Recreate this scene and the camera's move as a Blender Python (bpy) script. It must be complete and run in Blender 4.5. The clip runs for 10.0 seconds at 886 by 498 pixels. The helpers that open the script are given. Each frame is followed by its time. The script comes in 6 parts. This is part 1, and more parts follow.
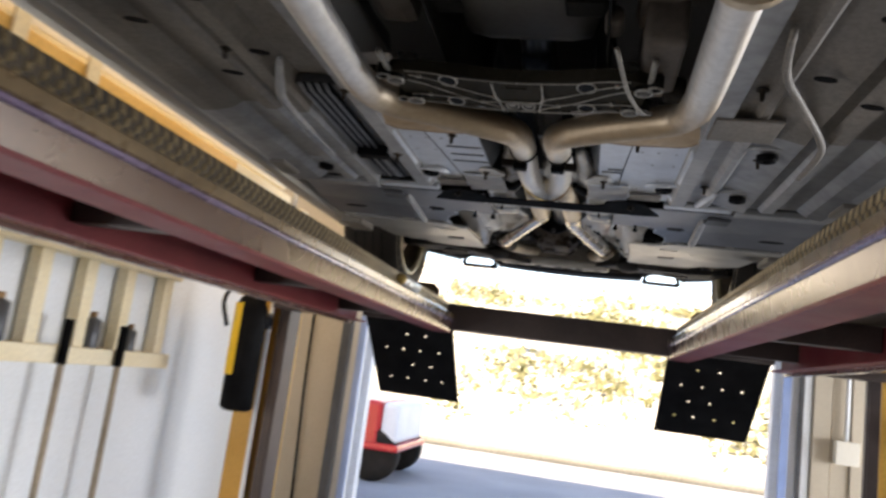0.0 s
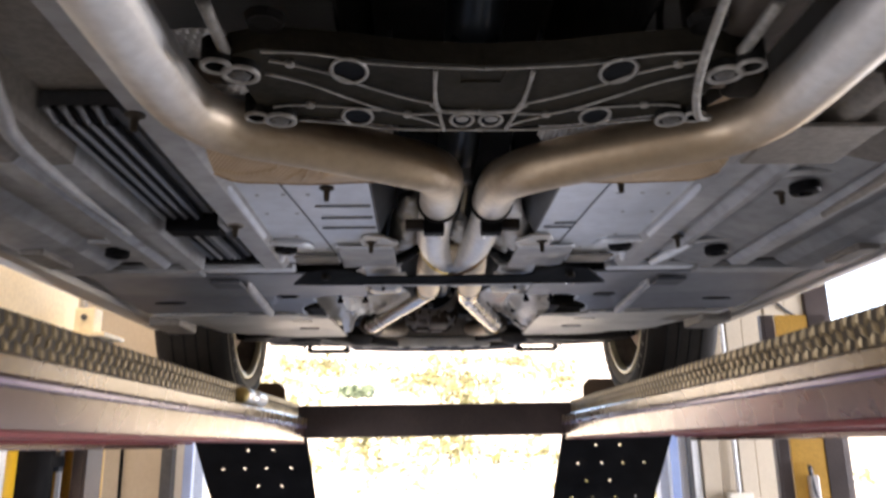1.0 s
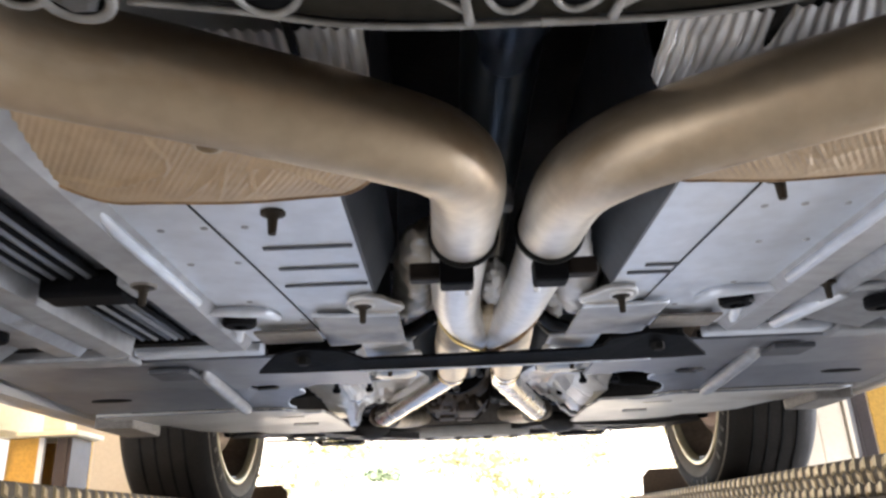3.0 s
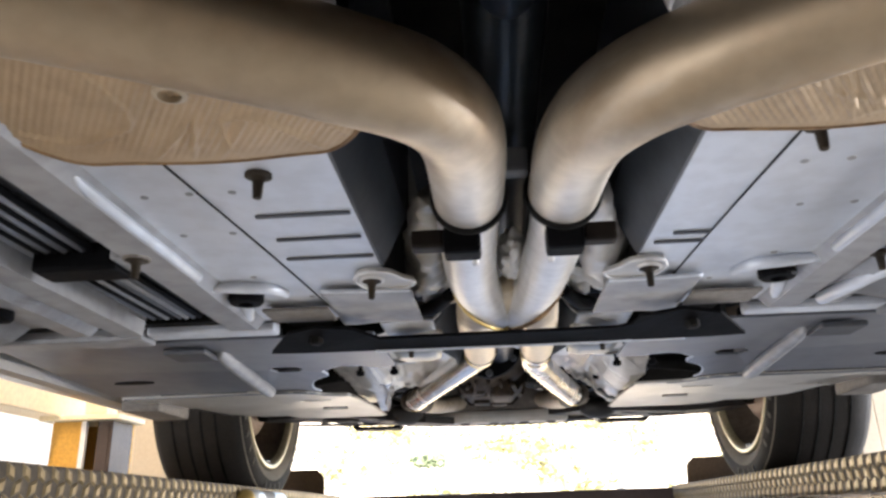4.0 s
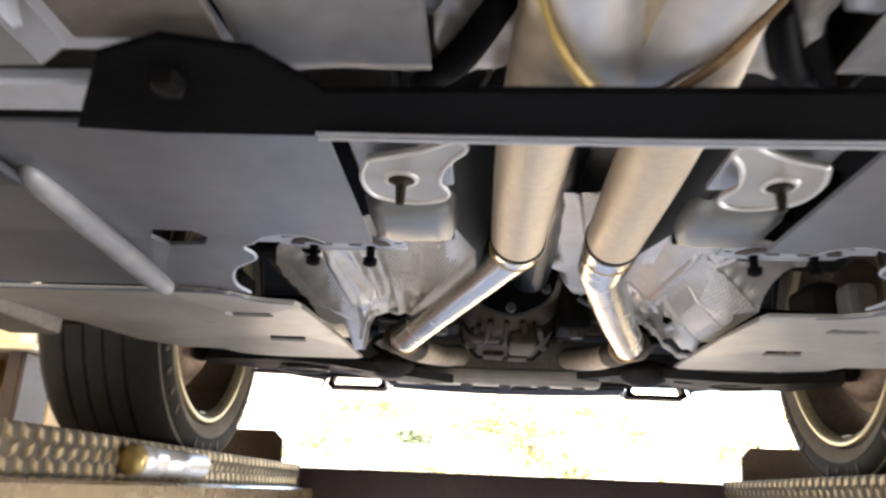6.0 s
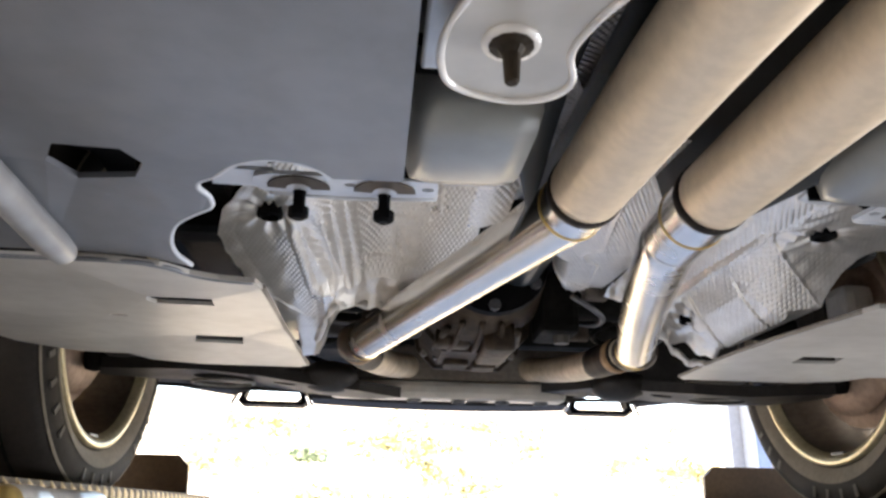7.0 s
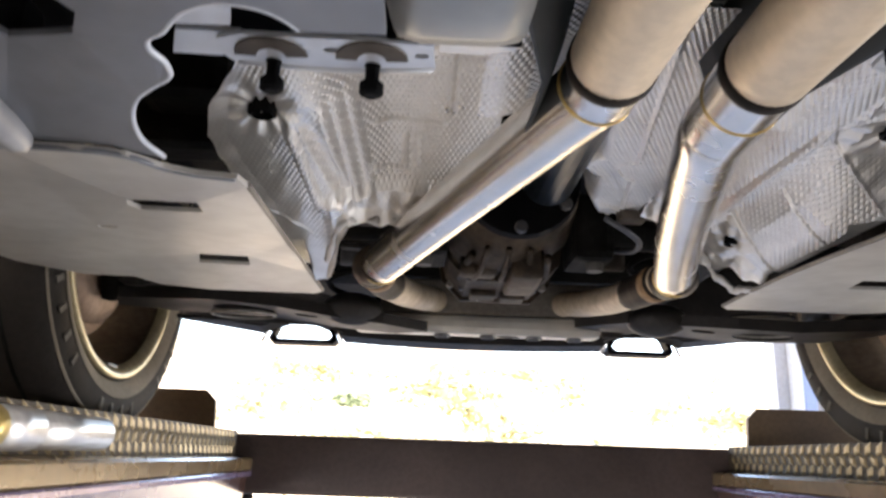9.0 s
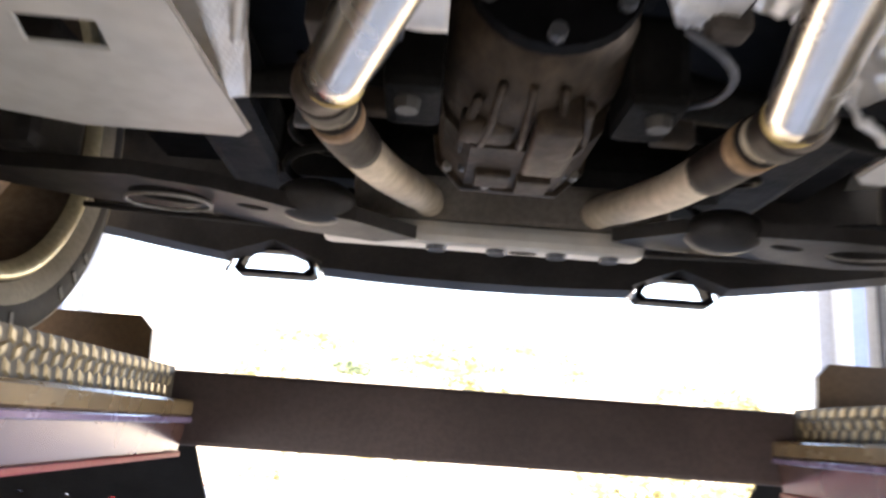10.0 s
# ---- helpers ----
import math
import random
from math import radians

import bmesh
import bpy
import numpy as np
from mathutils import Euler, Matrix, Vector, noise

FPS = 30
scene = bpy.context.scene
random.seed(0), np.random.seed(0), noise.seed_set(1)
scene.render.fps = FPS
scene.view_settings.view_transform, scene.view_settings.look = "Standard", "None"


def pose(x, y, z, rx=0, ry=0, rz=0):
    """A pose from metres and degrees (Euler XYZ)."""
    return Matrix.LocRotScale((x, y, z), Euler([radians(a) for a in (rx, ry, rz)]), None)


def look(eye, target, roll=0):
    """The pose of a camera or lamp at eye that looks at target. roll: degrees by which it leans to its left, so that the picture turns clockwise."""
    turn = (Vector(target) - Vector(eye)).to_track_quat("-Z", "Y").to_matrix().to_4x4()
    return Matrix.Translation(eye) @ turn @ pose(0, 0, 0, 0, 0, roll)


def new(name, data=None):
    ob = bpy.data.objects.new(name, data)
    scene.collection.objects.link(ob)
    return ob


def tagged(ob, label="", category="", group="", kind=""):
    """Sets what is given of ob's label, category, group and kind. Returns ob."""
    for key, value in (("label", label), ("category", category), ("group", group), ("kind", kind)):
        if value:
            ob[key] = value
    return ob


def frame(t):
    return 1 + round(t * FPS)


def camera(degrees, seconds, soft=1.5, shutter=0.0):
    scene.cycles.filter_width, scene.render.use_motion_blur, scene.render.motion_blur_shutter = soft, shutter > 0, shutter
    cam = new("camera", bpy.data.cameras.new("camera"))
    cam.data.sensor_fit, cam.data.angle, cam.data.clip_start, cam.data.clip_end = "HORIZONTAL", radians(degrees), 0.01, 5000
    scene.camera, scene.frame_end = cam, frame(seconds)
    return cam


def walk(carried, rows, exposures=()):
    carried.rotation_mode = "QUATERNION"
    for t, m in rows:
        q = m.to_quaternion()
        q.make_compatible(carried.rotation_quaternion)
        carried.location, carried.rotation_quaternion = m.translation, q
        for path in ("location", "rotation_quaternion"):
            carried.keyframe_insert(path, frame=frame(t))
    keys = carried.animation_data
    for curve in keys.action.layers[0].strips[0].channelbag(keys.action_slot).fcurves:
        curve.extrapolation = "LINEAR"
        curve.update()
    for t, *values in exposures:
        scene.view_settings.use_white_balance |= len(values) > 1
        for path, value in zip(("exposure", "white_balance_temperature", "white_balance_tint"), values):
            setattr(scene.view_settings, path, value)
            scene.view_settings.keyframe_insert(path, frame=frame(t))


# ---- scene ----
cam = camera(61.0, 10.0, soft=2.6, shutter=0.4)
PATH = [
    (0, (0.168, 1.809, 1.538), (-0.245, 3.741, 1.851), 7.6),
    (0.5, (0.027, 2.159, 1.626), (-0.114, 4.112, 2.033), 3.7),
    (1, (-0.041, 2.373, 1.698), (0.011, 4.307, 2.202), -0.9),
    (1.5, (-0.042, 2.593, 1.749), (-0.071, 4.468, 2.445), -1.2),
    (2, (-0.093, 2.69, 1.781), (-0.037, 4.556, 2.498), -2.6),
    (3.3, (-0.001, 2.803, 1.794), (-0.071, 4.682, 2.474), -2.2),
    (3.5, (0.016, 2.818, 1.788), (-0.106, 4.697, 2.46), -1.7),
    (4, (-0.004, 2.835, 1.794), (-0.128, 4.717, 2.46), -1.7),
    (4.5, (-0.062, 2.853, 1.786), (-0.117, 4.735, 2.462), -1.5),
    (5, (-0.077, 2.955, 1.76), (-0.135, 4.854, 2.384), -0.0),
    (5.5, (-0.037, 3.178, 1.772), (-0.189, 5.076, 2.382), 2.4),
    (5.7, (-0.032, 3.269, 1.789), (-0.203, 5.169, 2.389), 3.0),
    (6.8, (-0.176, 3.611, 1.834), (-0.047, 5.491, 2.505), 0.5),
    (7, (-0.175, 3.629, 1.836), (-0.026, 5.511, 2.497), 1.0),
    (7.5, (-0.126, 3.659, 1.837), (0.008, 5.557, 2.452), 0.5),
    (8, (-0.095, 3.681, 1.836), (-0.035, 5.594, 2.415), -0.4),
    (8.5, (-0.098, 3.682, 1.828), (-0.1, 5.602, 2.388), 0.7),
    (9, (-0.142, 3.71, 1.821), (-0.099, 5.637, 2.353), 1.9),
    (9.5, (-0.155, 3.807, 1.775), (0.044, 5.737, 2.261), 4.0),
    (10, (-0.111, 4.08, 1.786), (-0.083, 6.024, 2.253), 4.0),
]
EXPOSURES = [(0.0, 2.20, 7250, 17), (0.6, 2.37, 7280, 22), (1.1, 2.62, 6950, 23), (1.5, 2.93, 6050, 23), (2.0, 3.42, 6650, 18), (3.5, 3.22, 6900, 18), (4.9, 3.32, 7350, 19), (5.5, 3.20, 7450, 20), (7.0, 3.26, 7200, 18), (8.5, 3.24, 7330, 20), (9.0, 3.14, 7350, 20), (9.5, 3.04, 7300, 20), (10.0, 3.44, 7350, 20)]
walk(cam, [(t, look(eye, target, roll)) for t, eye, target, roll in PATH], EXPOSURES)

scene.world = bpy.data.worlds.new("sky")
scene.world.use_nodes = True
wn = scene.world.node_tree.nodes
sky = wn.new("ShaderNodeTexSky")
sky.sky_type, sky.sun_disc = "NISHITA", False
sky.sun_elevation, sky.sun_rotation = radians(30), radians(192)
scene.world.node_tree.links.new(sky.outputs[0], wn["Background"].inputs[0])
wn["Background"].inputs[1].default_value = 0.15
sun = new("sun", bpy.data.lights.new("sun", "SUN"))
sun.data.energy, sun.data.angle, sun.data.color = 5.0, radians(0.5), (1.0, 0.88, 0.70)
sun.matrix_world = look((-2.1, -9.9, 5.85), (0, 0, 0))
# fill lamp in an unseen window opening added to the east wall
side_lamp = new("side_fill_light", bpy.data.lights.new("side_fill_light", "AREA"))
side_lamp.data.shape, side_lamp.data.size, side_lamp.data.size_y, side_lamp.data.energy, side_lamp.data.color = "RECTANGLE", 2.2, 1.1, 54, (0.80, 0.90, 1.0)
side_lamp.matrix_world = look((4.66, 5.1, 1.25), (-2.0, 4.6, 1.4))

# fill lamp in an unseen window opening added to the west wall
side_lamp = new("side_fill_light", bpy.data.lights.new("side_fill_light", "AREA"))
side_lamp.data.shape, side_lamp.data.size, side_lamp.data.size_y, side_lamp.data.energy, side_lamp.data.color = "RECTANGLE", 2.4, 1.1, 9, (0.80, 0.90, 1.0)
side_lamp.matrix_world = look((-2.06, 2.2, 1.25), (2.0, 3.0, 1.5))

# warm lamp over the west aisle, unseen, added to light the beam
aisle_lamp = new("added_aisle_glow", bpy.data.lights.new("added_aisle_glow", "AREA"))
aisle_lamp.data.shape, aisle_lamp.data.size, aisle_lamp.data.size_y, aisle_lamp.data.energy, aisle_lamp.data.color = "RECTANGLE", 0.12, 2.4, 9, (1.0, 0.83, 0.58)
aisle_lamp.matrix_world = pose(-1.25, 4.5, 3.59)

# ---------------------------------------------------------------- materials


def material(name, low, high, scale=6.0, rough=0.5, metal=0.0, bump=0.15, fine=90.0, wear=0.25, pattern=None, coat=0.0, gloss=0.5):
    """Two scales of colour change, uneven gloss and a fine relief; pattern adds a regular relief."""
    m = bpy.data.materials.new(name)
    m.use_nodes = True
    nodes, links = m.node_tree.nodes, m.node_tree.links
    shader = nodes["Principled BSDF"]
    where = nodes.new("ShaderNodeTexCoord").outputs["Object"]

    def grain(size, detail):
        n = nodes.new("ShaderNodeTexNoise")
        n.inputs["Scale"].default_value, n.inputs["Detail"].default_value = size, detail
        links.new(where, n.inputs["Vector"])
        return n.outputs["Fac"]

    large, small = grain(scale, 4), grain(fine, 6)
    ramp = nodes.new("ShaderNodeValToRGB")
    ramp.color_ramp.elements[0].color, ramp.color_ramp.elements[1].color = (*low, 1), (*high, 1)
    ramp.color_ramp.elements[0].position, ramp.color_ramp.elements[1].position = 0.32, 0.68
    links.new(large, ramp.inputs[0])
    mix = nodes.new("ShaderNodeMix")
    mix.data_type, mix.blend_type = "RGBA", "MULTIPLY"
    mix.inputs[0].default_value = wear
    speck = nodes.new("ShaderNodeValToRGB")
    speck.color_ramp.elements[0].position, speck.color_ramp.elements[1].position = 0.38, 0.6
    speck.color_ramp.elements[0].color = (0.35, 0.32, 0.28, 1)
    links.new(small, speck.inputs[0])
    links.new(ramp.outputs[0], mix.inputs[6])
    links.new(speck.outputs[0], mix.inputs[7])
    links.new(mix.outputs[2], shader.inputs["Base Color"])
    span = nodes.new("ShaderNodeMapRange")
    span.inputs[3].default_value, span.inputs[4].default_value = max(rough - 0.1, 0.03), min(rough + 0.12, 1)
    links.new(grain(scale * 2.3, 5), span.inputs[0])
    links.new(span.outputs[0], shader.inputs["Roughness"])
    shader.inputs["Metallic"].default_value = metal
    shader.inputs["Coat Weight"].default_value = coat
    shader.inputs["Coat Roughness"].default_value = 0.8 * rough
    shader.inputs["Specular IOR Level"].default_value = gloss
    relief = nodes.new("ShaderNodeBump")
    relief.inputs["Strength"].default_value, relief.inputs["Distance"].default_value = bump, 0.004
    links.new(small, relief.inputs["Height"])
    last = relief
    if pattern:
        kind, size, strength, depth = pattern
        if kind == "dimple":
            p = nodes.new("ShaderNodeTexVoronoi")
            p.inputs["Scale"].default_value, p.inputs["Randomness"].default_value = size, 0.0
            p.voronoi_dimensions = "2D"
            height = p.outputs["Distance"]
            turn = nodes.new("ShaderNodeMapping")
            turn.inputs["Rotation"].default_value = (0.0, 0.0, 0.78)
            turn.inputs["Scale"].default_value = (1.0, 1.0, 0.02)
            links.new(where, turn.inputs["Vector"])
            links.new(turn.outputs[0], p.inputs["Vector"])
        else:
            p = nodes.new("ShaderNodeTexWave")
            p.inputs["Scale"].default_value, p.inputs["Distortion"].default_value = size, 0.3
            p.inputs["Detail"].default_value = 1.0
            p.bands_direction = "X"
            height = p.outputs["Fac"]
            links.new(where, p.inputs["Vector"])
        second = nodes.new("ShaderNodeBump")
        second.inputs["Strength"].default_value, second.inputs["Distance"].default_value = strength, depth
        links.new(height, second.inputs["Height"])
        links.new(relief.outputs[0], second.inputs["Normal"])
        last = second
    links.new(last.outputs[0], shader.inputs["Normal"])
    return m


PANEL = material("coated_floor_panel", (0.52, 0.56, 0.62), (0.66, 0.695, 0.75), 4, 0.40, 0.35, 0.025, 45, 0.14)
BOX = material("smooth_grey_box_metal", (0.21, 0.225, 0.235), (0.27, 0.285, 0.29), 4, 0.34, 0.45, 0.02, 60, 0.1)
EMBOSS = material("dimpled_foil", (0.82, 0.80, 0.78), (0.92, 0.91, 0.90), 9, 0.31, 0.65, 0.02, 60, 0.10)
WEBS = material("olive_brown_cast_web", (0.016, 0.014, 0.0095), (0.030, 0.026, 0.019), 10, 0.7, 0.0, 0.2, 120, 0.3, gloss=0.1)
PANEL_GREY = material("grey_undertray", (0.225, 0.232, 0.245), (0.37, 0.372, 0.378), 5, 0.44, 0.2, 0.05, 45, 0.26)
# front tray's base is darker and bluer, with its shade in the colour
TRAY = material("blue_grey_undertray", (0.145, 0.155, 0.18), (0.235, 0.245, 0.268), 4, 0.36, 0.3, 0.03, 40, 0.14)
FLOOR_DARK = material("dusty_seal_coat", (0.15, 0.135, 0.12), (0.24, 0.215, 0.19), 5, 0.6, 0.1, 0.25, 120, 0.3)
TAN_FOIL = material("tan_quilted_foil", (0.43, 0.31, 0.19), (0.57, 0.435, 0.295), 7, 0.47, 0.5, 0.08, 60, 0.15, ("wave", 60.0, 0.04, 0.002))
SHIELD = material("embossed_foil", (0.76, 0.75, 0.74), (0.88, 0.87, 0.86), 9, 0.31, 0.70, 0.03, 60, 0.15, ("dimple", 205.0, 1.0, 0.0038))
# dark base includes the shade that the tunnel side lies in
LINING = material("shaded_tunnel_lining", (0.018, 0.022, 0.026), (0.032, 0.037, 0.042), 4, 0.6, 0.2, 0.03, 90, 0.15)
DIRTY = material("dirty_brown_metal", (0.045, 0.036, 0.030), (0.10, 0.08, 0.066), 9, 0.65, 0.1, 0.2, 90, 0.3)
PAN = material("dull_grey_pan", (0.06, 0.056, 0.052), (0.10, 0.095, 0.088), 6, 0.55, 0.2, 0.1, 80, 0.2)
BURNT = material("burnt_brown_ring", (0.006, 0.004, 0.003), (0.020, 0.013, 0.009), 20, 0.6, 0.1, 0.2, 90, 0.3, gloss=0.2)
# the joint's blue is the sky's reflection put into its base colour
SKY_TINTED = material("sky_tinted_joint_steel", (0.008, 0.016, 0.030), (0.016, 0.030, 0.052), 8, 0.35, 0.4, 0.08, 80, 0.2)
GOLD = material("golden_heat_tint", (0.55, 0.38, 0.12), (0.72, 0.54, 0.22), 20, 0.35, 0.7, 0.2, 90, 0.2)
FOIL = material("plain_foil", (0.58, 0.57, 0.56), (0.74, 0.73, 0.72), 14, 0.42, 0.42, 0.10, 60, 0.12)
DIM_FOIL = material("dim_grey_foil", (0.17, 0.155, 0.13), (0.29, 0.27, 0.235), 14, 0.34, 0.6, 0.08, 60, 0.15)
STEEL = material("weathered_stainless", (0.58, 0.465, 0.34), (0.66, 0.55, 0.42), 5, 0.46, 0.75, 0.03, 75, 0.16)
SILVER = material("silver_exhaust_steel", (0.66, 0.645, 0.62), (0.76, 0.75, 0.735), 6, 0.38, 0.8, 0.03, 70, 0.15)
DUSTY = material("dusty_tan_exhaust_steel", (0.67, 0.545, 0.40), (0.72, 0.60, 0.455), 3, 0.46, 0.4, 0.02, 110, 0.14)
POLISHED = material("polished_stainless", (0.70, 0.66, 0.60), (0.82, 0.80, 0.77), 9, 0.24, 1.0, 0.03, 120, 0.08)
HEATED = material("heat_tinted_steel", (0.42, 0.34, 0.24), (0.60, 0.51, 0.39), 11, 0.5, 0.4, 0.1, 70, 0.3)
RUSTY = material("rusty_weld", (0.16, 0.09, 0.05), (0.38, 0.24, 0.12), 30, 0.7, 0.3, 0.4, 110, 0.4)
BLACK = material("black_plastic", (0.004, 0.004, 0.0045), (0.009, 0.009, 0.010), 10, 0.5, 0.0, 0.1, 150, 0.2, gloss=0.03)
RUBBER = material("tyre_rubber", (0.012, 0.0095, 0.007), (0.024, 0.019, 0.015), 6, 0.75, 0.0, 0.15, 130, 0.25, gloss=0.25)
MARK = material("tyre_lettering", (0.10, 0.09, 0.078), (0.15, 0.137, 0.12), 9, 0.75, 0.0, 0.1, 130, 0.2, gloss=0.25)
# lowered to near black: the engine area's shade is in this cast colour
CAST = material("black_cast_and_shade", (0.006, 0.006, 0.0055), (0.016, 0.015, 0.014), 12, 0.6, 0.0, 0.35, 140, 0.3, gloss=0.06)
PIN = material("rusty_brown_stud", (0.020, 0.015, 0.010), (0.050, 0.038, 0.026), 30, 0.6, 0.3, 0.2, 140, 0.3, gloss=0.2)
EDGE = material("worn_cast_edge", (0.20, 0.19, 0.175), (0.36, 0.345, 0.32), 25, 0.5, 0.5, 0.2, 120, 0.4)
DIFF = material("brown_oxidised_casting", (0.032, 0.023, 0.016), (0.085, 0.060, 0.042), 22, 0.6, 0.4, 0.4, 90, 0.4)
ARMS = material("dusty_black_steel", (0.016, 0.014, 0.013), (0.034, 0.030, 0.028), 8, 0.5, 0.1, 0.15, 110, 0.3, gloss=0.3)
SHAFT = material("dark_blue_steel", (0.010, 0.015, 0.020), (0.020, 0.028, 0.036), 8, 0.32, 0.6, 0.08, 80, 0.2)
SIDEWALL = material("pale_sidewall_rubber", (0.17, 0.145, 0.11), (0.25, 0.215, 0.165), 6, 0.75, 0.0, 0.12, 120, 0.2, gloss=0.25)
BARREL = material("dark_brown_barrel", (0.10, 0.075, 0.055), (0.19, 0.145, 0.105), 10, 0.5, 0.4, 0.1, 80, 0.3)
# rear tray's pale warm base holds the light from the doorway
REAR_TRAY = material("warm_grey_undertray", (0.43, 0.415, 0.39), (0.57, 0.555, 0.52), 5, 0.40, 0.35, 0.03, 42, 0.14)
RIM = material("bare_alloy_rim", (0.48, 0.41, 0.25), (0.62, 0.54, 0.36), 8, 0.34, 0.6, 0.05, 90, 0.25)
RUST_DISC = material("rust_filmed_iron", (0.27, 0.18, 0.125), (0.42, 0.30, 0.22), 12, 0.6, 0.3, 0.2, 80, 0.3)
CHROME = material("chrome_trim", (0.75, 0.75, 0.74), (0.85, 0.85, 0.84), 6, 0.12, 1.0, 0.02, 120, 0.05)
PAINT = material("silver_car_paint", (0.42, 0.41, 0.39), (0.50, 0.49, 0.47), 2, 0.34, 0.4, 0.02, 300, 0.12, coat=0.6)
GLASS = material("dark_car_glass", (0.01, 0.012, 0.014), (0.02, 0.022, 0.025), 2, 0.08, 0.0, 0.0, 100, 0.0)
MAROON = material("maroon_lift_paint", (0.12, 0.013, 0.018), (0.19, 0.026, 0.030), 3, 0.5, 0.0, 0.12, 110, 0.3, gloss=0.3)
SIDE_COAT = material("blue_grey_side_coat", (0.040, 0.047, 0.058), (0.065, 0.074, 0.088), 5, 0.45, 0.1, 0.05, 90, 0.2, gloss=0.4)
BROWN = material("brown_black_lift_paint", (0.035, 0.022, 0.020), (0.065, 0.044, 0.040), 4, 0.5, 0.0, 0.15, 120, 0.3)
STOP = material("golden_brown_stop_paint", (0.085, 0.052, 0.030), (0.15, 0.095, 0.052), 5, 0.45, 0.1, 0.1, 100, 0.3)
RAIL = material("worn_pale_rail_paint", (0.52, 0.48, 0.46), (0.70, 0.67, 0.65), 5, 0.35, 0.35, 0.12, 100, 0.3)
# reflected gold and sky lilac are partly put into these two base colours
LEDGE = material("brown_ledge_gold_reflected", (0.16, 0.105, 0.05), (0.25, 0.17, 0.085), 5, 0.26, 0.2, 0.04, 60, 0.2, coat=0.9)
LILAC = material("sky_tinted_lilac_edge", (0.16, 0.11, 0.19), (0.26, 0.20, 0.32), 5, 0.25, 0.2, 0.06, 100, 0.2, coat=1.0)
WEB = material("brown_maroon_web", (0.062, 0.026, 0.019), (0.098, 0.046, 0.033), 4, 0.26, 0.1, 0.03, 60, 0.2, coat=1.0)
TREAD = material("worn_tread_plate", (0.24, 0.18, 0.095), (0.38, 0.295, 0.17), 6, 0.34, 0.5, 0.2, 100, 0.35)
TREAD_DIRT = material("grimy_tread_plate", (0.040, 0.029, 0.018), (0.085, 0.064, 0.040), 8, 0.6, 0.1, 0.3, 100, 0.3)
ORANGE = material("orange_lift_paint", (0.57, 0.30, 0.042), (0.69, 0.39, 0.075), 3, 0.42, 0.0, 0.12, 100, 0.25)
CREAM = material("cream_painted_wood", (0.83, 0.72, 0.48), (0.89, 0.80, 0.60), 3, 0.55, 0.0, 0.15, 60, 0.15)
WARM_LIT_WOOD = material("yellow_orange_warm_lit_wood", (0.74, 0.44, 0.10), (0.84, 0.55, 0.18), 3, 0.5, 0.0, 0.12, 60, 0.15)
WALL = material("pale_blue_white_wall", (0.74, 0.78, 0.83), (0.84, 0.86, 0.89), 1.2, 0.7, 0.0, 0.12, 60, 0.1)
BEIGE = material("beige_wall_board", (0.78, 0.73, 0.63), (0.84, 0.80, 0.71), 1.5, 0.65, 0.0, 0.08, 60, 0.05)
# beige board again, darkened: the boards' shade is put into this colour
SHADED_BOARD = material("shaded_beige_board", (0.48, 0.41, 0.315), (0.58, 0.505, 0.40), 1.5, 0.65, 0.0, 0.08, 60, 0.08)
WHITE = material("white_painted_jamb", (0.74, 0.76, 0.80), (0.82, 0.84, 0.87), 2, 0.5, 0.0, 0.1, 70, 0.12)
BLUE_FILM = material("pale_blue_weather_strip", (0.30, 0.42, 0.75), (0.38, 0.50, 0.82), 4, 0.4, 0.0, 0.05, 90, 0.1)
GREY_TRACK = material("dark_grey_door_track", (0.08, 0.085, 0.095), (0.13, 0.135, 0.15), 6, 0.45, 0.5, 0.1, 100, 0.25)
CONCRETE = material("pale_garage_concrete", (0.36, 0.34, 0.31), (0.48, 0.46, 0.42), 1.4, 0.75, 0.0, 0.3, 40, 0.2)
ASPHALT = material("pale_asphalt", (0.24, 0.25, 0.265), (0.31, 0.32, 0.335), 0.7, 0.85, 0.0, 0.4, 45, 0.25)
CEILING = material("white_ceiling_board", (0.66, 0.64, 0.60), (0.75, 0.73, 0.69), 1.0, 0.75, 0.0, 0.1, 50, 0.1)
LEAF = material("yellow_green_leaves", (0.22, 0.22, 0.10), (0.34, 0.32, 0.18), 1.2, 0.6, 0.0, 0.0, 20, 0.3)
DEEP_LEAF = material("green_leaves", (0.17, 0.24, 0.17), (0.25, 0.33, 0.24), 1.6, 0.6, 0.0, 0.0, 20, 0.2)
for leaves in (LEAF, DEEP_LEAF):
    nodes, links = leaves.node_tree.nodes, leaves.node_tree.links
    shader, through_leaf, both = nodes["Principled BSDF"], nodes.new("ShaderNodeBsdfTranslucent"), nodes.new("ShaderNodeMixShader")
    links.new(shader.inputs["Base Color"].links[0].from_socket, through_leaf.inputs["Color"])
    both.inputs[0].default_value = 0.45
    links.new(shader.outputs[0], both.inputs[1])
    links.new(through_leaf.outputs[0], both.inputs[2])
    links.new(both.outputs[0], nodes["Material Output"].inputs["Surface"])
EARTH = material("dry_grass_bank", (0.40, 0.385, 0.32), (0.52, 0.50, 0.44), 0.8, 0.9, 0.0, 0.4, 20, 0.3)
YELLOW = material("yellow_plastic", (0.72, 0.44, 0.01), (0.80, 0.52, 0.02), 5, 0.4, 0.0, 0.05, 80, 0.1)
WOOD = material("grey_brown_wood", (0.22, 0.17, 0.12), (0.36, 0.29, 0.21), 5, 0.6, 0.0, 0.2, 60, 0.3)
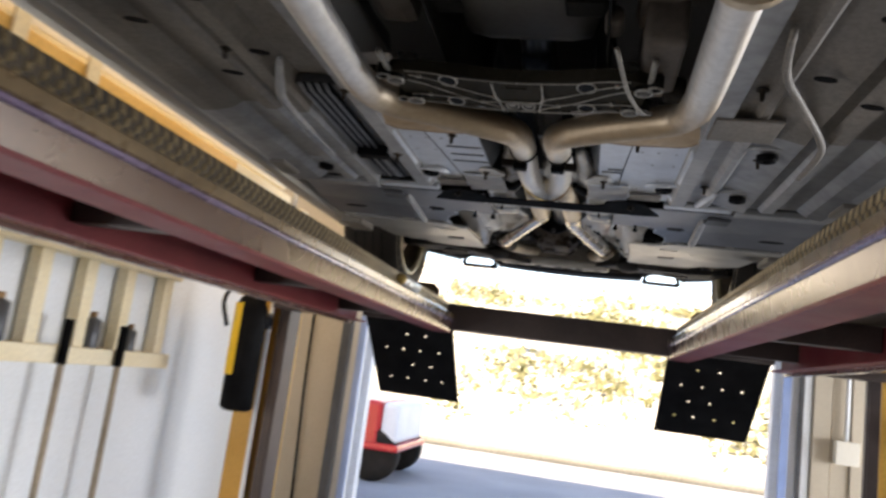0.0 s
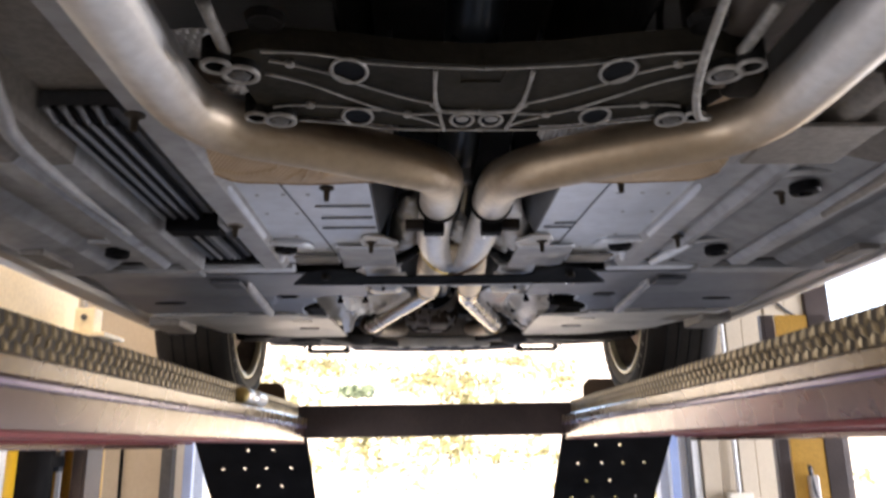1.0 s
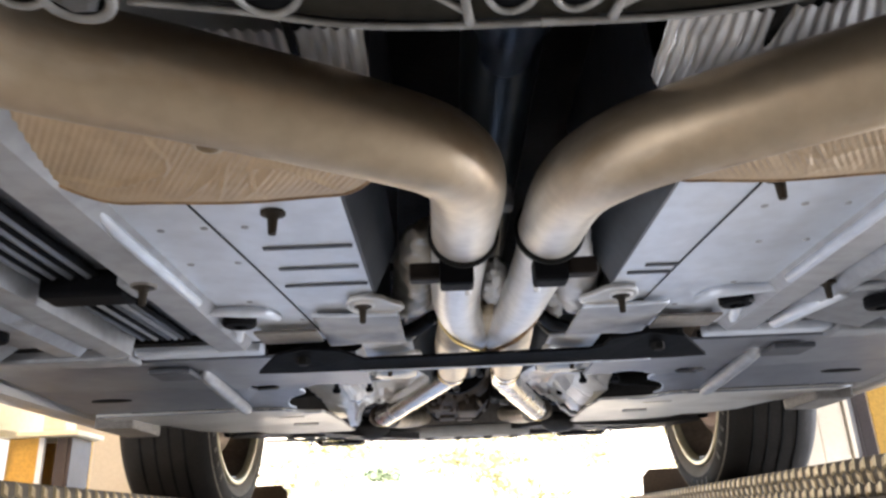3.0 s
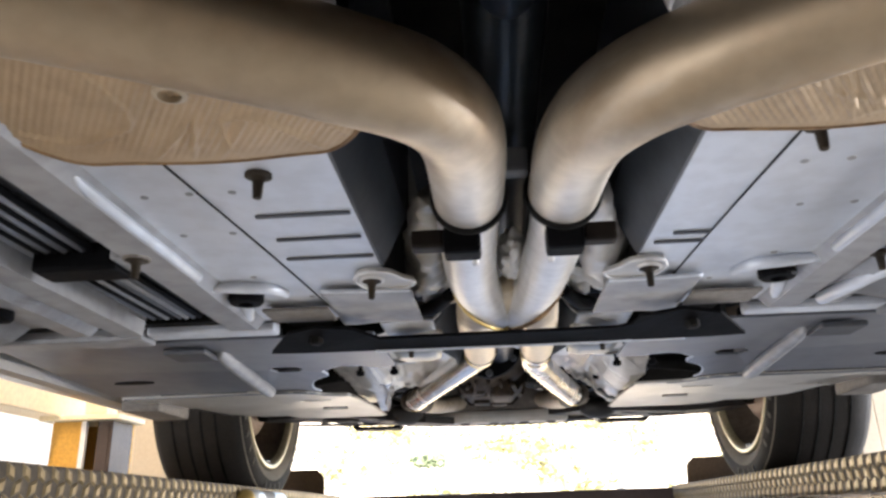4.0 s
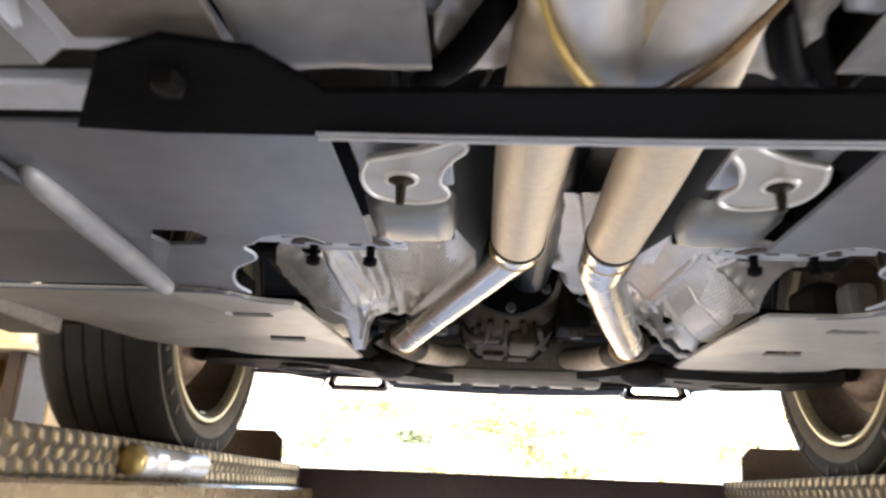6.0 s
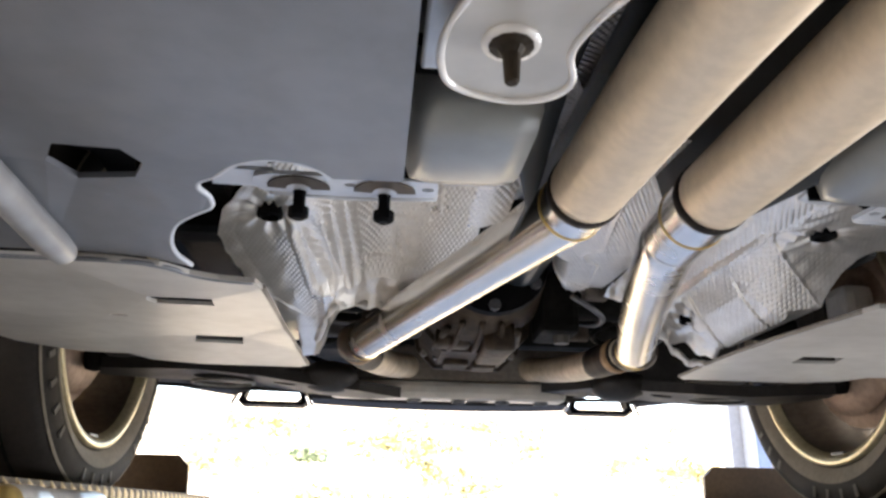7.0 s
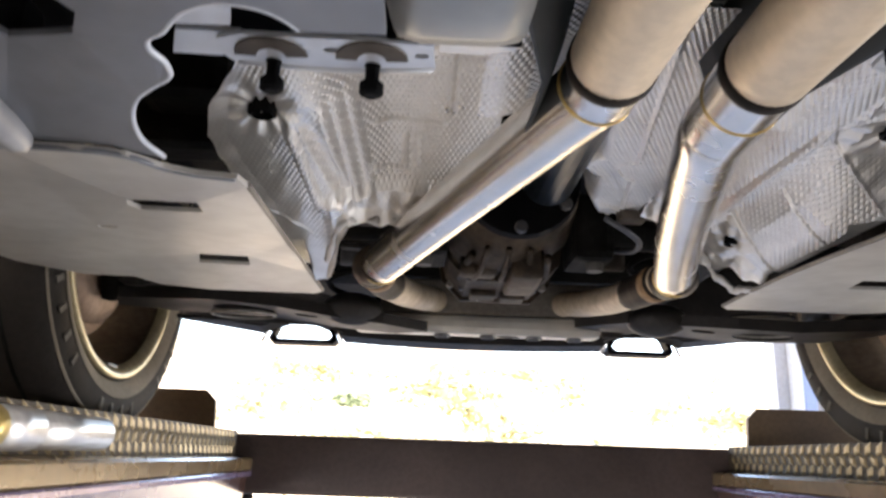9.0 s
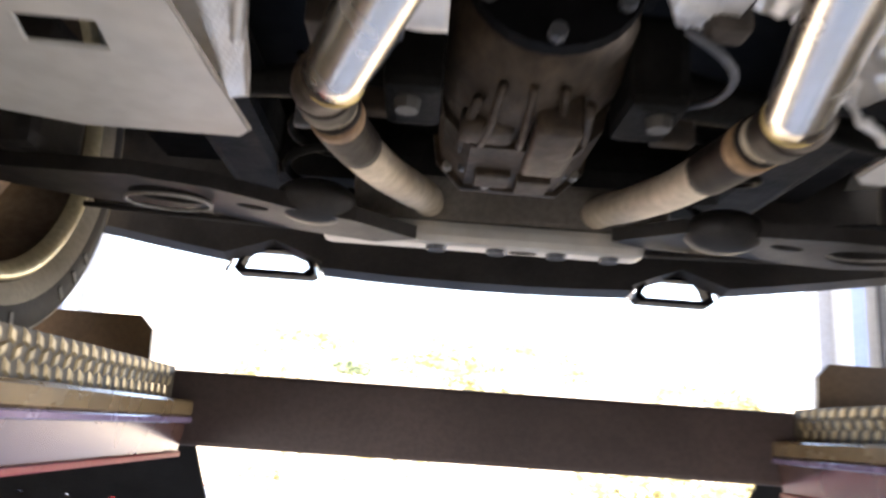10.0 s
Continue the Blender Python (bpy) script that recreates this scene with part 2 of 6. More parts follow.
RED = material("red_truck_paint", (0.50, 0.02, 0.025), (0.58, 0.03, 0.035), 2, 0.3, 0.0, 0.02, 200, 0.05, coat=0.6)



def tone_run(name, stops, rough, metal):
    """Steel whose tone changes along its run (y) by heat tint and light, with streaks and specks."""
    m = material(name, (0.60, 0.50, 0.38), (0.66, 0.55, 0.42), 5, rough, metal, 0.03, 75, 0.16)
    nodes, links = m.node_tree.nodes, m.node_tree.links
    split = nodes.new("ShaderNodeSeparateXYZ")
    links.new(nodes.new("ShaderNodeTexCoord").outputs["Object"], split.inputs[0])
    blur = nodes.new("ShaderNodeTexNoise")
    blur.inputs["Scale"].default_value, blur.inputs["Detail"].default_value = 9.0, 3.0
    wobble = nodes.new("ShaderNodeMath")
    wobble.operation = "MULTIPLY_ADD"
    links.new(blur.outputs["Fac"], wobble.inputs[0])
    wobble.inputs[1].default_value = 0.10
    links.new(split.outputs[1], wobble.inputs[2])
    span = nodes.new("ShaderNodeMapRange")
    span.inputs[1].default_value, span.inputs[2].default_value = stops[0][0] + 0.05, stops[-1][0] + 0.05
    links.new(wobble.outputs[0], span.inputs[0])
    ramp = nodes.new("ShaderNodeValToRGB")
    low, high = stops[0][0], stops[-1][0]
    while len(ramp.color_ramp.elements) < len(stops):
        ramp.color_ramp.elements.new(0.5)
    for element, (y, colour) in zip(ramp.color_ramp.elements, stops):
        element.position, element.color = (y - low) / (high - low), (*colour, 1)
    links.new(span.outputs[0], ramp.inputs[0])
    mix = [n for n in nodes if n.type == "MIX"][0]
    links.new(ramp.outputs[0], mix.inputs[6])
    return m


# silver stops before the bend put the pipe's bright light into colour too
TINTED = tone_run("tint_and_light_downpipe", ((2.70, (0.76, 0.75, 0.74)), (2.90, (0.74, 0.73, 0.71)), (3.00, (0.54, 0.455, 0.355)), (3.06, (0.36, 0.275, 0.185)), (3.16, (0.36, 0.275, 0.185)), (3.24, (0.64, 0.56, 0.455)), (3.30, (0.70, 0.66, 0.60)), (3.36, (0.62, 0.57, 0.50))), 0.42, 0.75)

# ---------------------------------------------------------------- shape helpers


def put(name, bm, mat, smooth=False):
    bmesh.ops.recalc_face_normals(bm, faces=bm.faces)
    data = bpy.data.meshes.new(name)
    bm.to_mesh(data)
    bm.free()
    if smooth:
        data.polygons.foreach_set("use_smooth", [True] * len(data.polygons))
    data.materials.append(mat)
    return new(name, data)


def part(name, bm, mat, parent, label="", smooth=False):
    """One mesh, in world coordinates, under a thing or a part."""
    ob = put(name, bm, mat, smooth)
    ob.parent = parent
    if parent.parent is None:
        ob.matrix_parent_inverse = Matrix.Translation(-parent.location)
    return tagged(ob, label) if label else ob


def thing(name, at, label, category, group="", kind=""):
    ob = new(name)
    ob.location = at
    ob.empty_display_size = 0.05
    return tagged(ob, label, category, group, kind)


def block(bm, x0, x1, y0, y1, z0, z1, bevel=0.0, turn=None):
    """A box with rounded edges; turn: a matrix about the box's centre."""
    got = bmesh.ops.create_cube(bm, size=1.0)["verts"]
    mid = Vector(((x0 + x1) / 2, (y0 + y1) / 2, (z0 + z1) / 2))
    m = Matrix.Translation(mid) @ (turn or Matrix()) @ Matrix.Diagonal((abs(x1 - x0), abs(y1 - y0), abs(z1 - z0), 1))
    bmesh.ops.transform(bm, matrix=m, verts=got)
    if bevel:
        edges = list({e for v in got for e in v.link_edges})
        bmesh.ops.bevel(bm, geom=edges, offset=bevel, segments=2, affect="EDGES", profile=0.6)
    return bm


def box(*a, **k):
    return block(bmesh.new(), *a, **k)


def smooth_path(points, steps=6):
    pts = [Vector(p) for p in points]
    ends = [2 * pts[0] - pts[1]] + pts + [2 * pts[-1] - pts[-2]]
    out = []
    for a, b, c, d in zip(ends, ends[1:], ends[2:], ends[3:]):
        for k in range(steps):
            t = k / steps
            out.append(0.5 * (2 * b + (c - a) * t + (2 * a - 5 * b + 4 * c - d) * t * t + (3 * b - a - 3 * c + d) * t ** 3))
    return out + [pts[-1]]


def tube(bm, points, radius, sides=20, steps=6, closed=True):
    """A round bar or pipe along a smooth path; radius: one value or one for each point."""
    path = smooth_path(points, steps) if steps > 1 else [Vector(p) for p in points]
    n = len(path)
    given = radius if isinstance(radius, (list, tuple)) else [radius] * len(points)
    radii = [float(q) for q in np.interp(np.linspace(0, len(given) - 1, n), range(len(given)), given)]
    rings, side = [], None
    for k, p in enumerate(path):
        ahead = (path[min(k + 1, n - 1)] - path[max(k - 1, 0)]).normalized()
        if side is None:
            side = ahead.orthogonal().normalized()
        side = (side - ahead * side.dot(ahead)).normalized()
        up = ahead.cross(side)
        rings.append([bm.verts.new(p + radii[k] * (math.cos(a) * side + math.sin(a) * up)) for a in np.linspace(0, 2 * math.pi, sides, endpoint=False)])
    for a, b in zip(rings, rings[1:]):
        for i in range(sides):
            bm.faces.new((a[i], a[(i + 1) % sides], b[(i + 1) % sides], b[i]))
    if closed:
        bm.faces.new(rings[0])
        bm.faces.new(rings[-1])
    return bm


def lathe(bm, profile, at, axis="y", sides=40, whole=True):
    """Turns (distance along the axis, radius) pairs about an axis through at."""
    rings = []
    for d, r in profile:
        ring = []
        for a in np.linspace(0, 2 * math.pi, sides, endpoint=False):
            c, s = r * math.cos(a), r * math.sin(a)
            off = {"y": (c, d, s), "x": (d, c, s), "z": (c, s, d)}[axis]
            ring.append(bm.verts.new(Vector(at) + Vector(off)))
        rings.append(ring)
    for a, b in zip(rings, rings[1:]):
        for i in range(sides):
            bm.faces.new((a[i], a[(i + 1) % sides], b[(i + 1) % sides], b[i]))
    if whole:
        for ring in (rings[0], rings[-1]):
            bm.faces.new(ring)
    return bm


def oval(x, y, rx, ry, n=16, turn=0.0):
    c, s = math.cos(turn), math.sin(turn)
    return [(x + c * rx * math.cos(a) - s * ry * math.sin(a), y + s * rx * math.cos(a) + c * ry * math.sin(a)) for a in np.linspace(0, 2 * math.pi, n, endpoint=False)]


def plate(outline, holes=(), thick=0.004, lift=None, bm=None):
    """A sheet in the xy plane with holes through it; lift(x, y) gives the height of its lower face."""
    bm = bm or bmesh.new()
    lift = lift or (lambda x, y: 0.0)
    flat = bmesh.new()
    edges = []
    for loop in (outline, *holes):
        verts = [flat.verts.new((x, y, 0)) for x, y in loop]
        edges += [flat.edges.new((a, b)) for a, b in zip(verts, verts[1:] + verts[:1])]
    bmesh.ops.triangle_fill(flat, edges=edges, use_beauty=True, use_dissolve=False)
    flat.verts.ensure_lookup_table()
    low = {v: bm.verts.new((v.co.x, v.co.y, lift(v.co.x, v.co.y))) for v in flat.verts}
    top = {v: bm.verts.new((v.co.x, v.co.y, lift(v.co.x, v.co.y) + thick)) for v in flat.verts}
    for f in flat.faces:
        bm.faces.new([low[v] for v in f.verts])
        bm.faces.new([top[v] for v in reversed(f.verts)])
    for e in flat.edges:
        if len(e.link_faces) == 1:
            a, b = e.verts
            bm.faces.new((low[a], low[b], top[b], top[a]))
    flat.free()
    return bm


def sheet(height, x0, x1, nx, y0, y1, ny, thick=0.003):
    """A sheet whose lower face follows height(x, y), with a thickness."""
    bm = bmesh.new()
    low, top = [], []
    for x in np.linspace(x0, x1, nx):
        a, b = [], []
        for y in np.linspace(y0, y1, ny):
            z = height(float(x), float(y))
            a.append(bm.verts.new((x, y, z)))
            b.append(bm.verts.new((x, y, z + thick)))
        low.append(a)
        top.append(b)
    for i in range(nx - 1):
        for j in range(ny - 1):
            bm.faces.new((low[i][j], low[i + 1][j], low[i + 1][j + 1], low[i][j + 1]))
            bm.faces.new((top[i][j], top[i][j + 1], top[i + 1][j + 1], top[i + 1][j]))
    rim = [(i, 0) for i in range(nx)] + [(nx - 1, j) for j in range(1, ny)] + [(i, ny - 1) for i in range(nx - 2, -1, -1)] + [(0, j) for j in range(ny - 2, 0, -1)]
    for (a, b), (c, d) in zip(rim, rim[1:] + rim[:1]):
        bm.faces.new((low[a][b], low[c][d], top[c][d], top[a][b]))
    return bm


def grid(nx, ny):
    """A unit square of fine quads, to be bent into a pressed foil."""
    bm = bmesh.new()
    rows = [[bm.verts.new((i / (nx - 1), j / (ny - 1), 0.0)) for j in range(ny)] for i in range(nx)]
    for p, q in zip(rows, rows[1:]):
        for j in range(ny - 1):
            bm.faces.new((p[j], q[j], q[j + 1], p[j + 1]))
    return bm


def dimple(a, y, step=0.0054, deep=0.0022):
    """Height of a staggered field of small round pits."""
    f = math.cos(2 * math.pi * a / step) * math.cos(math.pi * y / step)
    return deep * max(0.0, f) ** 1.4


def hoop(at, along, radius, thick, bm=None):
    """A thin bead round a pipe, square to its run."""
    d = Vector(along).normalized()
    u = d.orthogonal().normalized()
    w = d.cross(u)
    ring = [Vector(at) + radius * (math.cos(t) * u + math.sin(t) * w) for t in np.linspace(0, 2 * math.pi, 33)]
    return tube(bm or bmesh.new(), ring, thick, 6, 1, False)


def sweep_y(profile, y0, y1, bm=None, cap=True):
    """A closed outline in x and z, drawn along y."""
    bm = bm or bmesh.new()
    a = [bm.verts.new((x, y0, z)) for x, z in profile]
    b = [bm.verts.new((x, y1, z)) for x, z in profile]
    n = len(profile)
    for i in range(n):
        bm.faces.new((a[i], a[(i + 1) % n], b[(i + 1) % n], b[i]))
    if cap:
        bm.faces.new(a)
        bm.faces.new(b)
    return bm


def ribbon(points, thick):
    """The closed outline of a bent sheet, from its open profile."""
    pts = [Vector((x, z)) for x, z in points]
    other = []
    for k, p in enumerate(pts):
        d = (pts[min(k + 1, len(pts) - 1)] - pts[max(k - 1, 0)]).normalized()
        other.append(p + thick * Vector((-d.y, d.x)))
    return [tuple(p) for p in pts] + [tuple(p) for p in reversed(other)]

# ---------------------------------------------------------------- the garage and the ground outside
FRONT, BACK, LEFT, RIGHT, TOP = 6.45, -2.6, -2.0, 4.6, 3.7
DOOR, SECOND = 1.28, (2.06, 4.3)

tagged(put("ground", box(-300, 300, FRONT + 0.15, 500, -0.3, 0.0), ASPHALT), "pale asphalt yard outside the garage", "ground", kind="structure")
tagged(put("floor", box(LEFT - 0.15, RIGHT + 0.15, BACK - 0.15, FRONT + 0.15, -0.3, 0.004), CONCRETE), "pale worn concrete garage floor", "floor", kind="structure")
tagged(put("ceiling", box(LEFT - 0.15, RIGHT + 0.15, BACK - 0.15, FRONT + 0.15, TOP, TOP + 0.12), CEILING), "white boarded garage ceiling", "ceiling", kind="structure")
# unseen mass added above, sized so that its shadow covers the near yard
tagged(put("roof", box(LEFT - 11, RIGHT + 9, BACK - 5.5, FRONT + 0.4, TOP + 0.125, 4.7), BEIGE), "plain unseen storey with a deep rear eave, added to shadow the yard", "roof", kind="structure")
# unseen blocks added to carry the widened roof and fill its shadow
tagged(put("unseen_wing", box(LEFT - 11, LEFT - 3, BACK - 5.4, FRONT + 0.1, 0.0, TOP + 0.12), BEIGE), "plain beige block, unseen, added under the shadow-casting roof", "wall", kind="structure")
tagged(put("unseen_wing", box(RIGHT + 3, RIGHT + 9, BACK - 5.4, FRONT + 0.1, 0.0, TOP + 0.12), BEIGE), "plain beige block, unseen, added under the shadow-casting roof", "wall", kind="structure")
# the opening in this wall is unseen, made for the west fill lamp
bm = box(LEFT - 0.15, LEFT, BACK, 1.2, 0.004, TOP)
block(bm, LEFT - 0.15, LEFT, 3.6, FRONT, 0.004, TOP)
block(bm, LEFT - 0.15, LEFT, 1.2, 3.6, 0.004, 0.7)
block(bm, LEFT - 0.15, LEFT, 1.2, 3.6, 1.8, TOP)
tagged(put("wall_west", bm, WALL), "pale blue-white painted garage wall", "wall", kind="structure")
# the opening in this wall is unseen, made for the east fill lamp
bm = box(RIGHT, RIGHT + 0.15, BACK, 4.0, 0.004, TOP)
block(bm, RIGHT, RIGHT + 0.15, 6.2, FRONT, 0.004, TOP)
block(bm, RIGHT, RIGHT + 0.15, 4.0, 6.2, 0.004, 0.7)
block(bm, RIGHT, RIGHT + 0.15, 4.0, 6.2, 1.8, TOP)
tagged(put("wall_east", bm, WALL), "pale blue-white painted garage wall", "wall", kind="structure")
bm = box(LEFT - 0.15, -DOOR - 0.12, FRONT, FRONT + 0.15, 0.004, TOP)
block(bm, DOOR + 0.12, SECOND[0], FRONT, FRONT + 0.15, 0.004, TOP)
block(bm, SECOND[1], RIGHT + 0.15, FRONT, FRONT + 0.15, 0.004, TOP)
block(bm, -DOOR - 0.12, DOOR + 0.12, FRONT, FRONT + 0.15, 2.9, TOP)
block(bm, SECOND[0], SECOND[1], FRONT, FRONT + 0.15, 2.9, TOP)
tagged(put("wall_north", bm, BEIGE), "beige boarded wall with two open garage doorways", "wall", kind="structure")
bm = box(LEFT - 0.15, RIGHT + 0.15, BACK - 0.15, BACK, 0.004, TOP)
tagged(put("wall_south", bm, WALL), "pale blue-white painted garage wall", "wall", kind="structure")

for side, word in ((-1, "door_frame"), (1, "door_frame")):
    frame_side = thing(word, (side * (DOOR + 0.06), FRONT, 0.004), "white wooden garage door jamb with a blue weather strip and dark track", "door frame", "garage door jambs", "structure")
    part("jamb", box(side * DOOR, side * (DOOR + 0.118), FRONT - 0.02, FRONT + 0.17, 0.004, 2.9, bevel=0.004), WHITE, frame_side)
    part("reveal", box(side * (DOOR - 0.045), side * (DOOR + 0.118), FRONT + 0.172, FRONT + 0.26, 0.004, 2.9, bevel=0.004), WHITE, frame_side, "white outer stop of the jamb")
    part("weather_strip", box(side * (DOOR - 0.042), side * (DOOR + 0.003), FRONT - 0.034, FRONT - 0.022, 0.01, 2.88, bevel=0.003), BLUE_FILM, frame_side, "pale blue strip on the jamb")
    bm = bmesh.new()
    deep = 0.085 if side < 0 else 0.045
    block(bm, side * (DOOR + 0.045), side * (DOOR + 0.050), FRONT - deep, FRONT - 0.022, 0.02, 2.86)
    block(bm, side * (DOOR + 0.050), side * (DOOR + (0.100 if side < 0 else 0.070)), FRONT - deep, FRONT - deep + 0.005, 0.02, 2.86)
    if side < 0:
        block(bm, side * (DOOR + 0.097), side * (DOOR + 0.102), FRONT - 0.080, FRONT - 0.022, 0.02, 2.86)
    part("track", bm, GREY_TRACK, frame_side, "dark grey steel roller track")

# boards and mouldings on the wall beside the right jamb
boards = thing("wall_panel", (1.60, FRONT - 0.02, 0.004), "beige grooved boards fixed beside the doorway", "wall panel", kind="structure")
for a, b, d in ((1.405, 1.50, 0.03), (1.506, 1.60, 0.018), (1.606, 1.69, 0.03), (1.696, 1.82, 0.022), (1.826, 1.94, 0.03), (1.946, 2.05, 0.022)):
    part("board", box(a, b, FRONT - d, FRONT - 0.002, 0.02, 2.6, bevel=0.004), SHADED_BOARD, boards)
part("end_post", box(2.054, 2.19, FRONT - 0.04, FRONT + 0.12, 0.02, 2.88, bevel=0.006), BROWN, boards, "dark brown door post")
boards = thing("wall_panel", (-1.6, FRONT - 0.02, 0.004), "smooth beige board beside the doorway", "wall panel", kind="structure")
part("board", box(-1.40, -1.99, FRONT - 0.02, FRONT - 0.002, 0.02, 2.6, bevel=0.004), SHADED_BOARD, boards)

outlet = thing("outlet_box", (1.57, FRONT - 0.06, 1.31), "cream plastic outlet box on the wall boards", "outlet box")
part("case", box(1.512, 1.634, FRONT - 0.085, FRONT - 0.031, 1.31, 1.437, bevel=0.006), BEIGE, outlet)
part("conduit", tube(bmesh.new(), [(1.575, FRONT - 0.045, 1.437), (1.575, FRONT - 0.045, 1.9), (1.575, FRONT - 0.045, 2.6)], 0.011, 10, 2), WHITE, outlet, smooth=True)

# unseen case added for the warm aisle lamp
lamp_case = thing("added_ceiling_light", (-1.25, 4.5, 3.62), "long unseen lamp case added under the garage ceiling", "ceiling light")
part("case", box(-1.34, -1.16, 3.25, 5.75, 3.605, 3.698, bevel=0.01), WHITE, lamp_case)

# long cream beam along the west side
beam = thing("timber_beam", (-1.62, 2.0, 2.17), "long cream painted timber beam along the wall, its near fascia toned as warmly lit", "beam", kind="structure")
part("plank", box(-1.72, -1.5605, -2.5, 5.62, 2.17, 2.36, bevel=0.006), CREAM, beam)
# warm light along the beam is put into the near fascia's colour
part("fascia", box(-1.56, -1.535, -2.5, 4.96, 2.155, 2.362, bevel=0.004), WARM_LIT_WOOD, beam, "near fascia, coloured yellow-orange for its warm light")
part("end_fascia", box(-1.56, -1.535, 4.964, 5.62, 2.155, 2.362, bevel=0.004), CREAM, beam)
part("upper_rail", box(-1.62, -1.575, -2.5, 5.62, 2.395, 2.432, bevel=0.006), BEIGE, beam, "thin beige rail above the beam")
for y in (3.53, 3.86):
    part("strap", box(-1.534, -1.522, y, y + 0.06, 2.16, 2.43, bevel=0.003), CREAM, beam, "cream strap across the beam")
part("pipe", tube(bmesh.new(), [(-1.53, 5.66, 2.12), (-1.53, 5.66, 2.44)], 0.014, 12, 1), PANEL_GREY, beam, "short grey pipe at the end of the beam", smooth=True)
for y in (-0.9, 1.6, 4.1):
    part("bracket", box(-2.0, -1.72, y, y + 0.08, 2.18, 2.26, bevel=0.005), CREAM, beam)


def tool_rack():
    rack = thing("tool_rack", (-1.93, 4.75, 1.36), "cream wooden wall rack with uprights and a bottom rail", "rack")
    for z in (1.36, 1.80):
        part("rail", box(-2.0, -1.90, 3.6, 5.30, z, z + 0.07, bevel=0.005), CREAM, rack)
    for y in (3.7, 4.05, 4.32, 4.60, 4.88, 5.20):
        part("upright", box(-1.985, -1.93, y, y + 0.07, 1.43, 1.80, bevel=0.005), CREAM, rack)


tool_rack()


def long_tool(y, head, label, category):
    tool = thing(category, (-1.87, y, 0.05), label, category, "tools on the rack")
    part("handle", tube(bmesh.new(), [(-1.87, y, 0.12), (-1.875, y + 0.01, 0.8), (-1.88, y + 0.02, 1.52)], 0.014, 10, 4), WOOD, tool, smooth=True)
    part("head", box(-1.91, -1.83, y - head, y + head, 0.02, 0.12, bevel=0.015), BLACK, tool)
    part("grip", tube(bmesh.new(), [(-1.88, y + 0.018, 1.36), (-1.88, y + 0.02, 1.54)], 0.019, 10, 2), BLACK, tool, smooth=True)


long_tool(4.47, 0.16, "broom with a dark wooden handle hung on the rack", "broom")
long_tool(4.84, 0.11, "rake with a dark wooden handle hung on the rack", "rake")
for y, r, h in ((4.70, 0.035, 0.12), (4.98, 0.03, 0.09), (4.16, 0.04, 0.14)):
    can = thing("spray_can", (-1.945, y, 1.43), "small dark metal can standing on the rack", "can", "cans on the rack")
    part("body", lathe(bmesh.new(), [(0, r * 0.95), (0.004, r), (h, r), (h + 0.012, r * 0.5)], (-1.945 + 0.015, y, 1.43), "z", 18), GREY_TRACK, can, smooth=True)
    part("cap", lathe(bmesh.new(), [(h + 0.012, r * 0.45), (h + 0.035, r * 0.42)], (-1.93, y, 1.43), "z", 14), RUSTY, can)


def hanging_canister():
    at = Vector((-1.50, 5.30, 1.21))
    can = thing("canister", at, "tall black canister with a yellow side panel hung by the post", "canister")
    part("body", lathe(bmesh.new(), [(0, 0.06), (0.015, 0.078), (0.50, 0.078), (0.55, 0.06), (0.575, 0.03)], at, "z", 28), BLACK, can, smooth=True)
    bm = bmesh.new()
    arc = [(math.cos(a) * 0.082, math.sin(a) * 0.082) for a in np.linspace(radians(170), radians(262), 12)]
    inner = [(x * 0.96, y * 0.96) for x, y in reversed(arc)]
    ring = arc + inner
    low = [bm.verts.new((at.x + x, at.y + y, at.z + 0.17)) for x, y in ring]
    top = [bm.verts.new((at.x + x, at.y + y, at.z + 0.52)) for x, y in ring]
    for i in range(len(ring)):
        j = (i + 1) % len(ring)
        bm.faces.new((low[i], low[j], top[j], top[i]))
    bm.faces.new(low)
    bm.faces.new(top)
    part("side_panel", bm, YELLOW, can, "bright yellow panel")
    part("valve", tube(bmesh.new(), [at + Vector((0, 0, 0.57)), at + Vector((-0.02, -0.03, 0.63)), at + Vector((-0.08, -0.06, 0.62))], 0.018, 12), BLACK, can, smooth=True)
    part("hose", tube(bmesh.new(), [at + Vector((-0.08, -0.06, 0.62)), at + Vector((-0.13, -0.05, 0.52)), at + Vector((-0.11, -0.02, 0.40))], 0.011, 10), BLACK, can, smooth=True)
    part("strap", box(-1.58, -1.42, 5.30, 5.40, 1.64, 1.68, bevel=0.004), BLACK, can)
    part("hook_plate", box(-1.56, -1.44, 5.40, 5.434, 1.62, 1.70, bevel=0.004), GREY_TRACK, can)


hanging_canister()
cable = thing("cable", (1.9, 6.40, 1.9), "grey cable looped on the wall", "cable")
part("loop", tube(bmesh.new(), [(1.75, 6.41, 2.75), (1.84, 6.40, 2.5), (1.98, 6.41, 2.36), (2.2, 6.42, 2.30)], 0.008, 8), GREY_TRACK, cable, smooth=True)
cable = thing("cable", (-1.95, 4.9, 1.9), "grey cable hanging on the wall", "cable")
part("loop", tube(bmesh.new(), [(-1.99, 4.9, 2.6), (-1.985, 4.95, 2.2), (-1.985, 5.12, 2.02), (-1.985, 5.35, 1.96), (-1.985, 5.2, 2.2)], 0.009, 8), GREY_TRACK, cable, smooth=True)
cable = thing("cable", (-1.45, 6.40, 1.0), "thin dark cable hanging down the beige board", "cable")
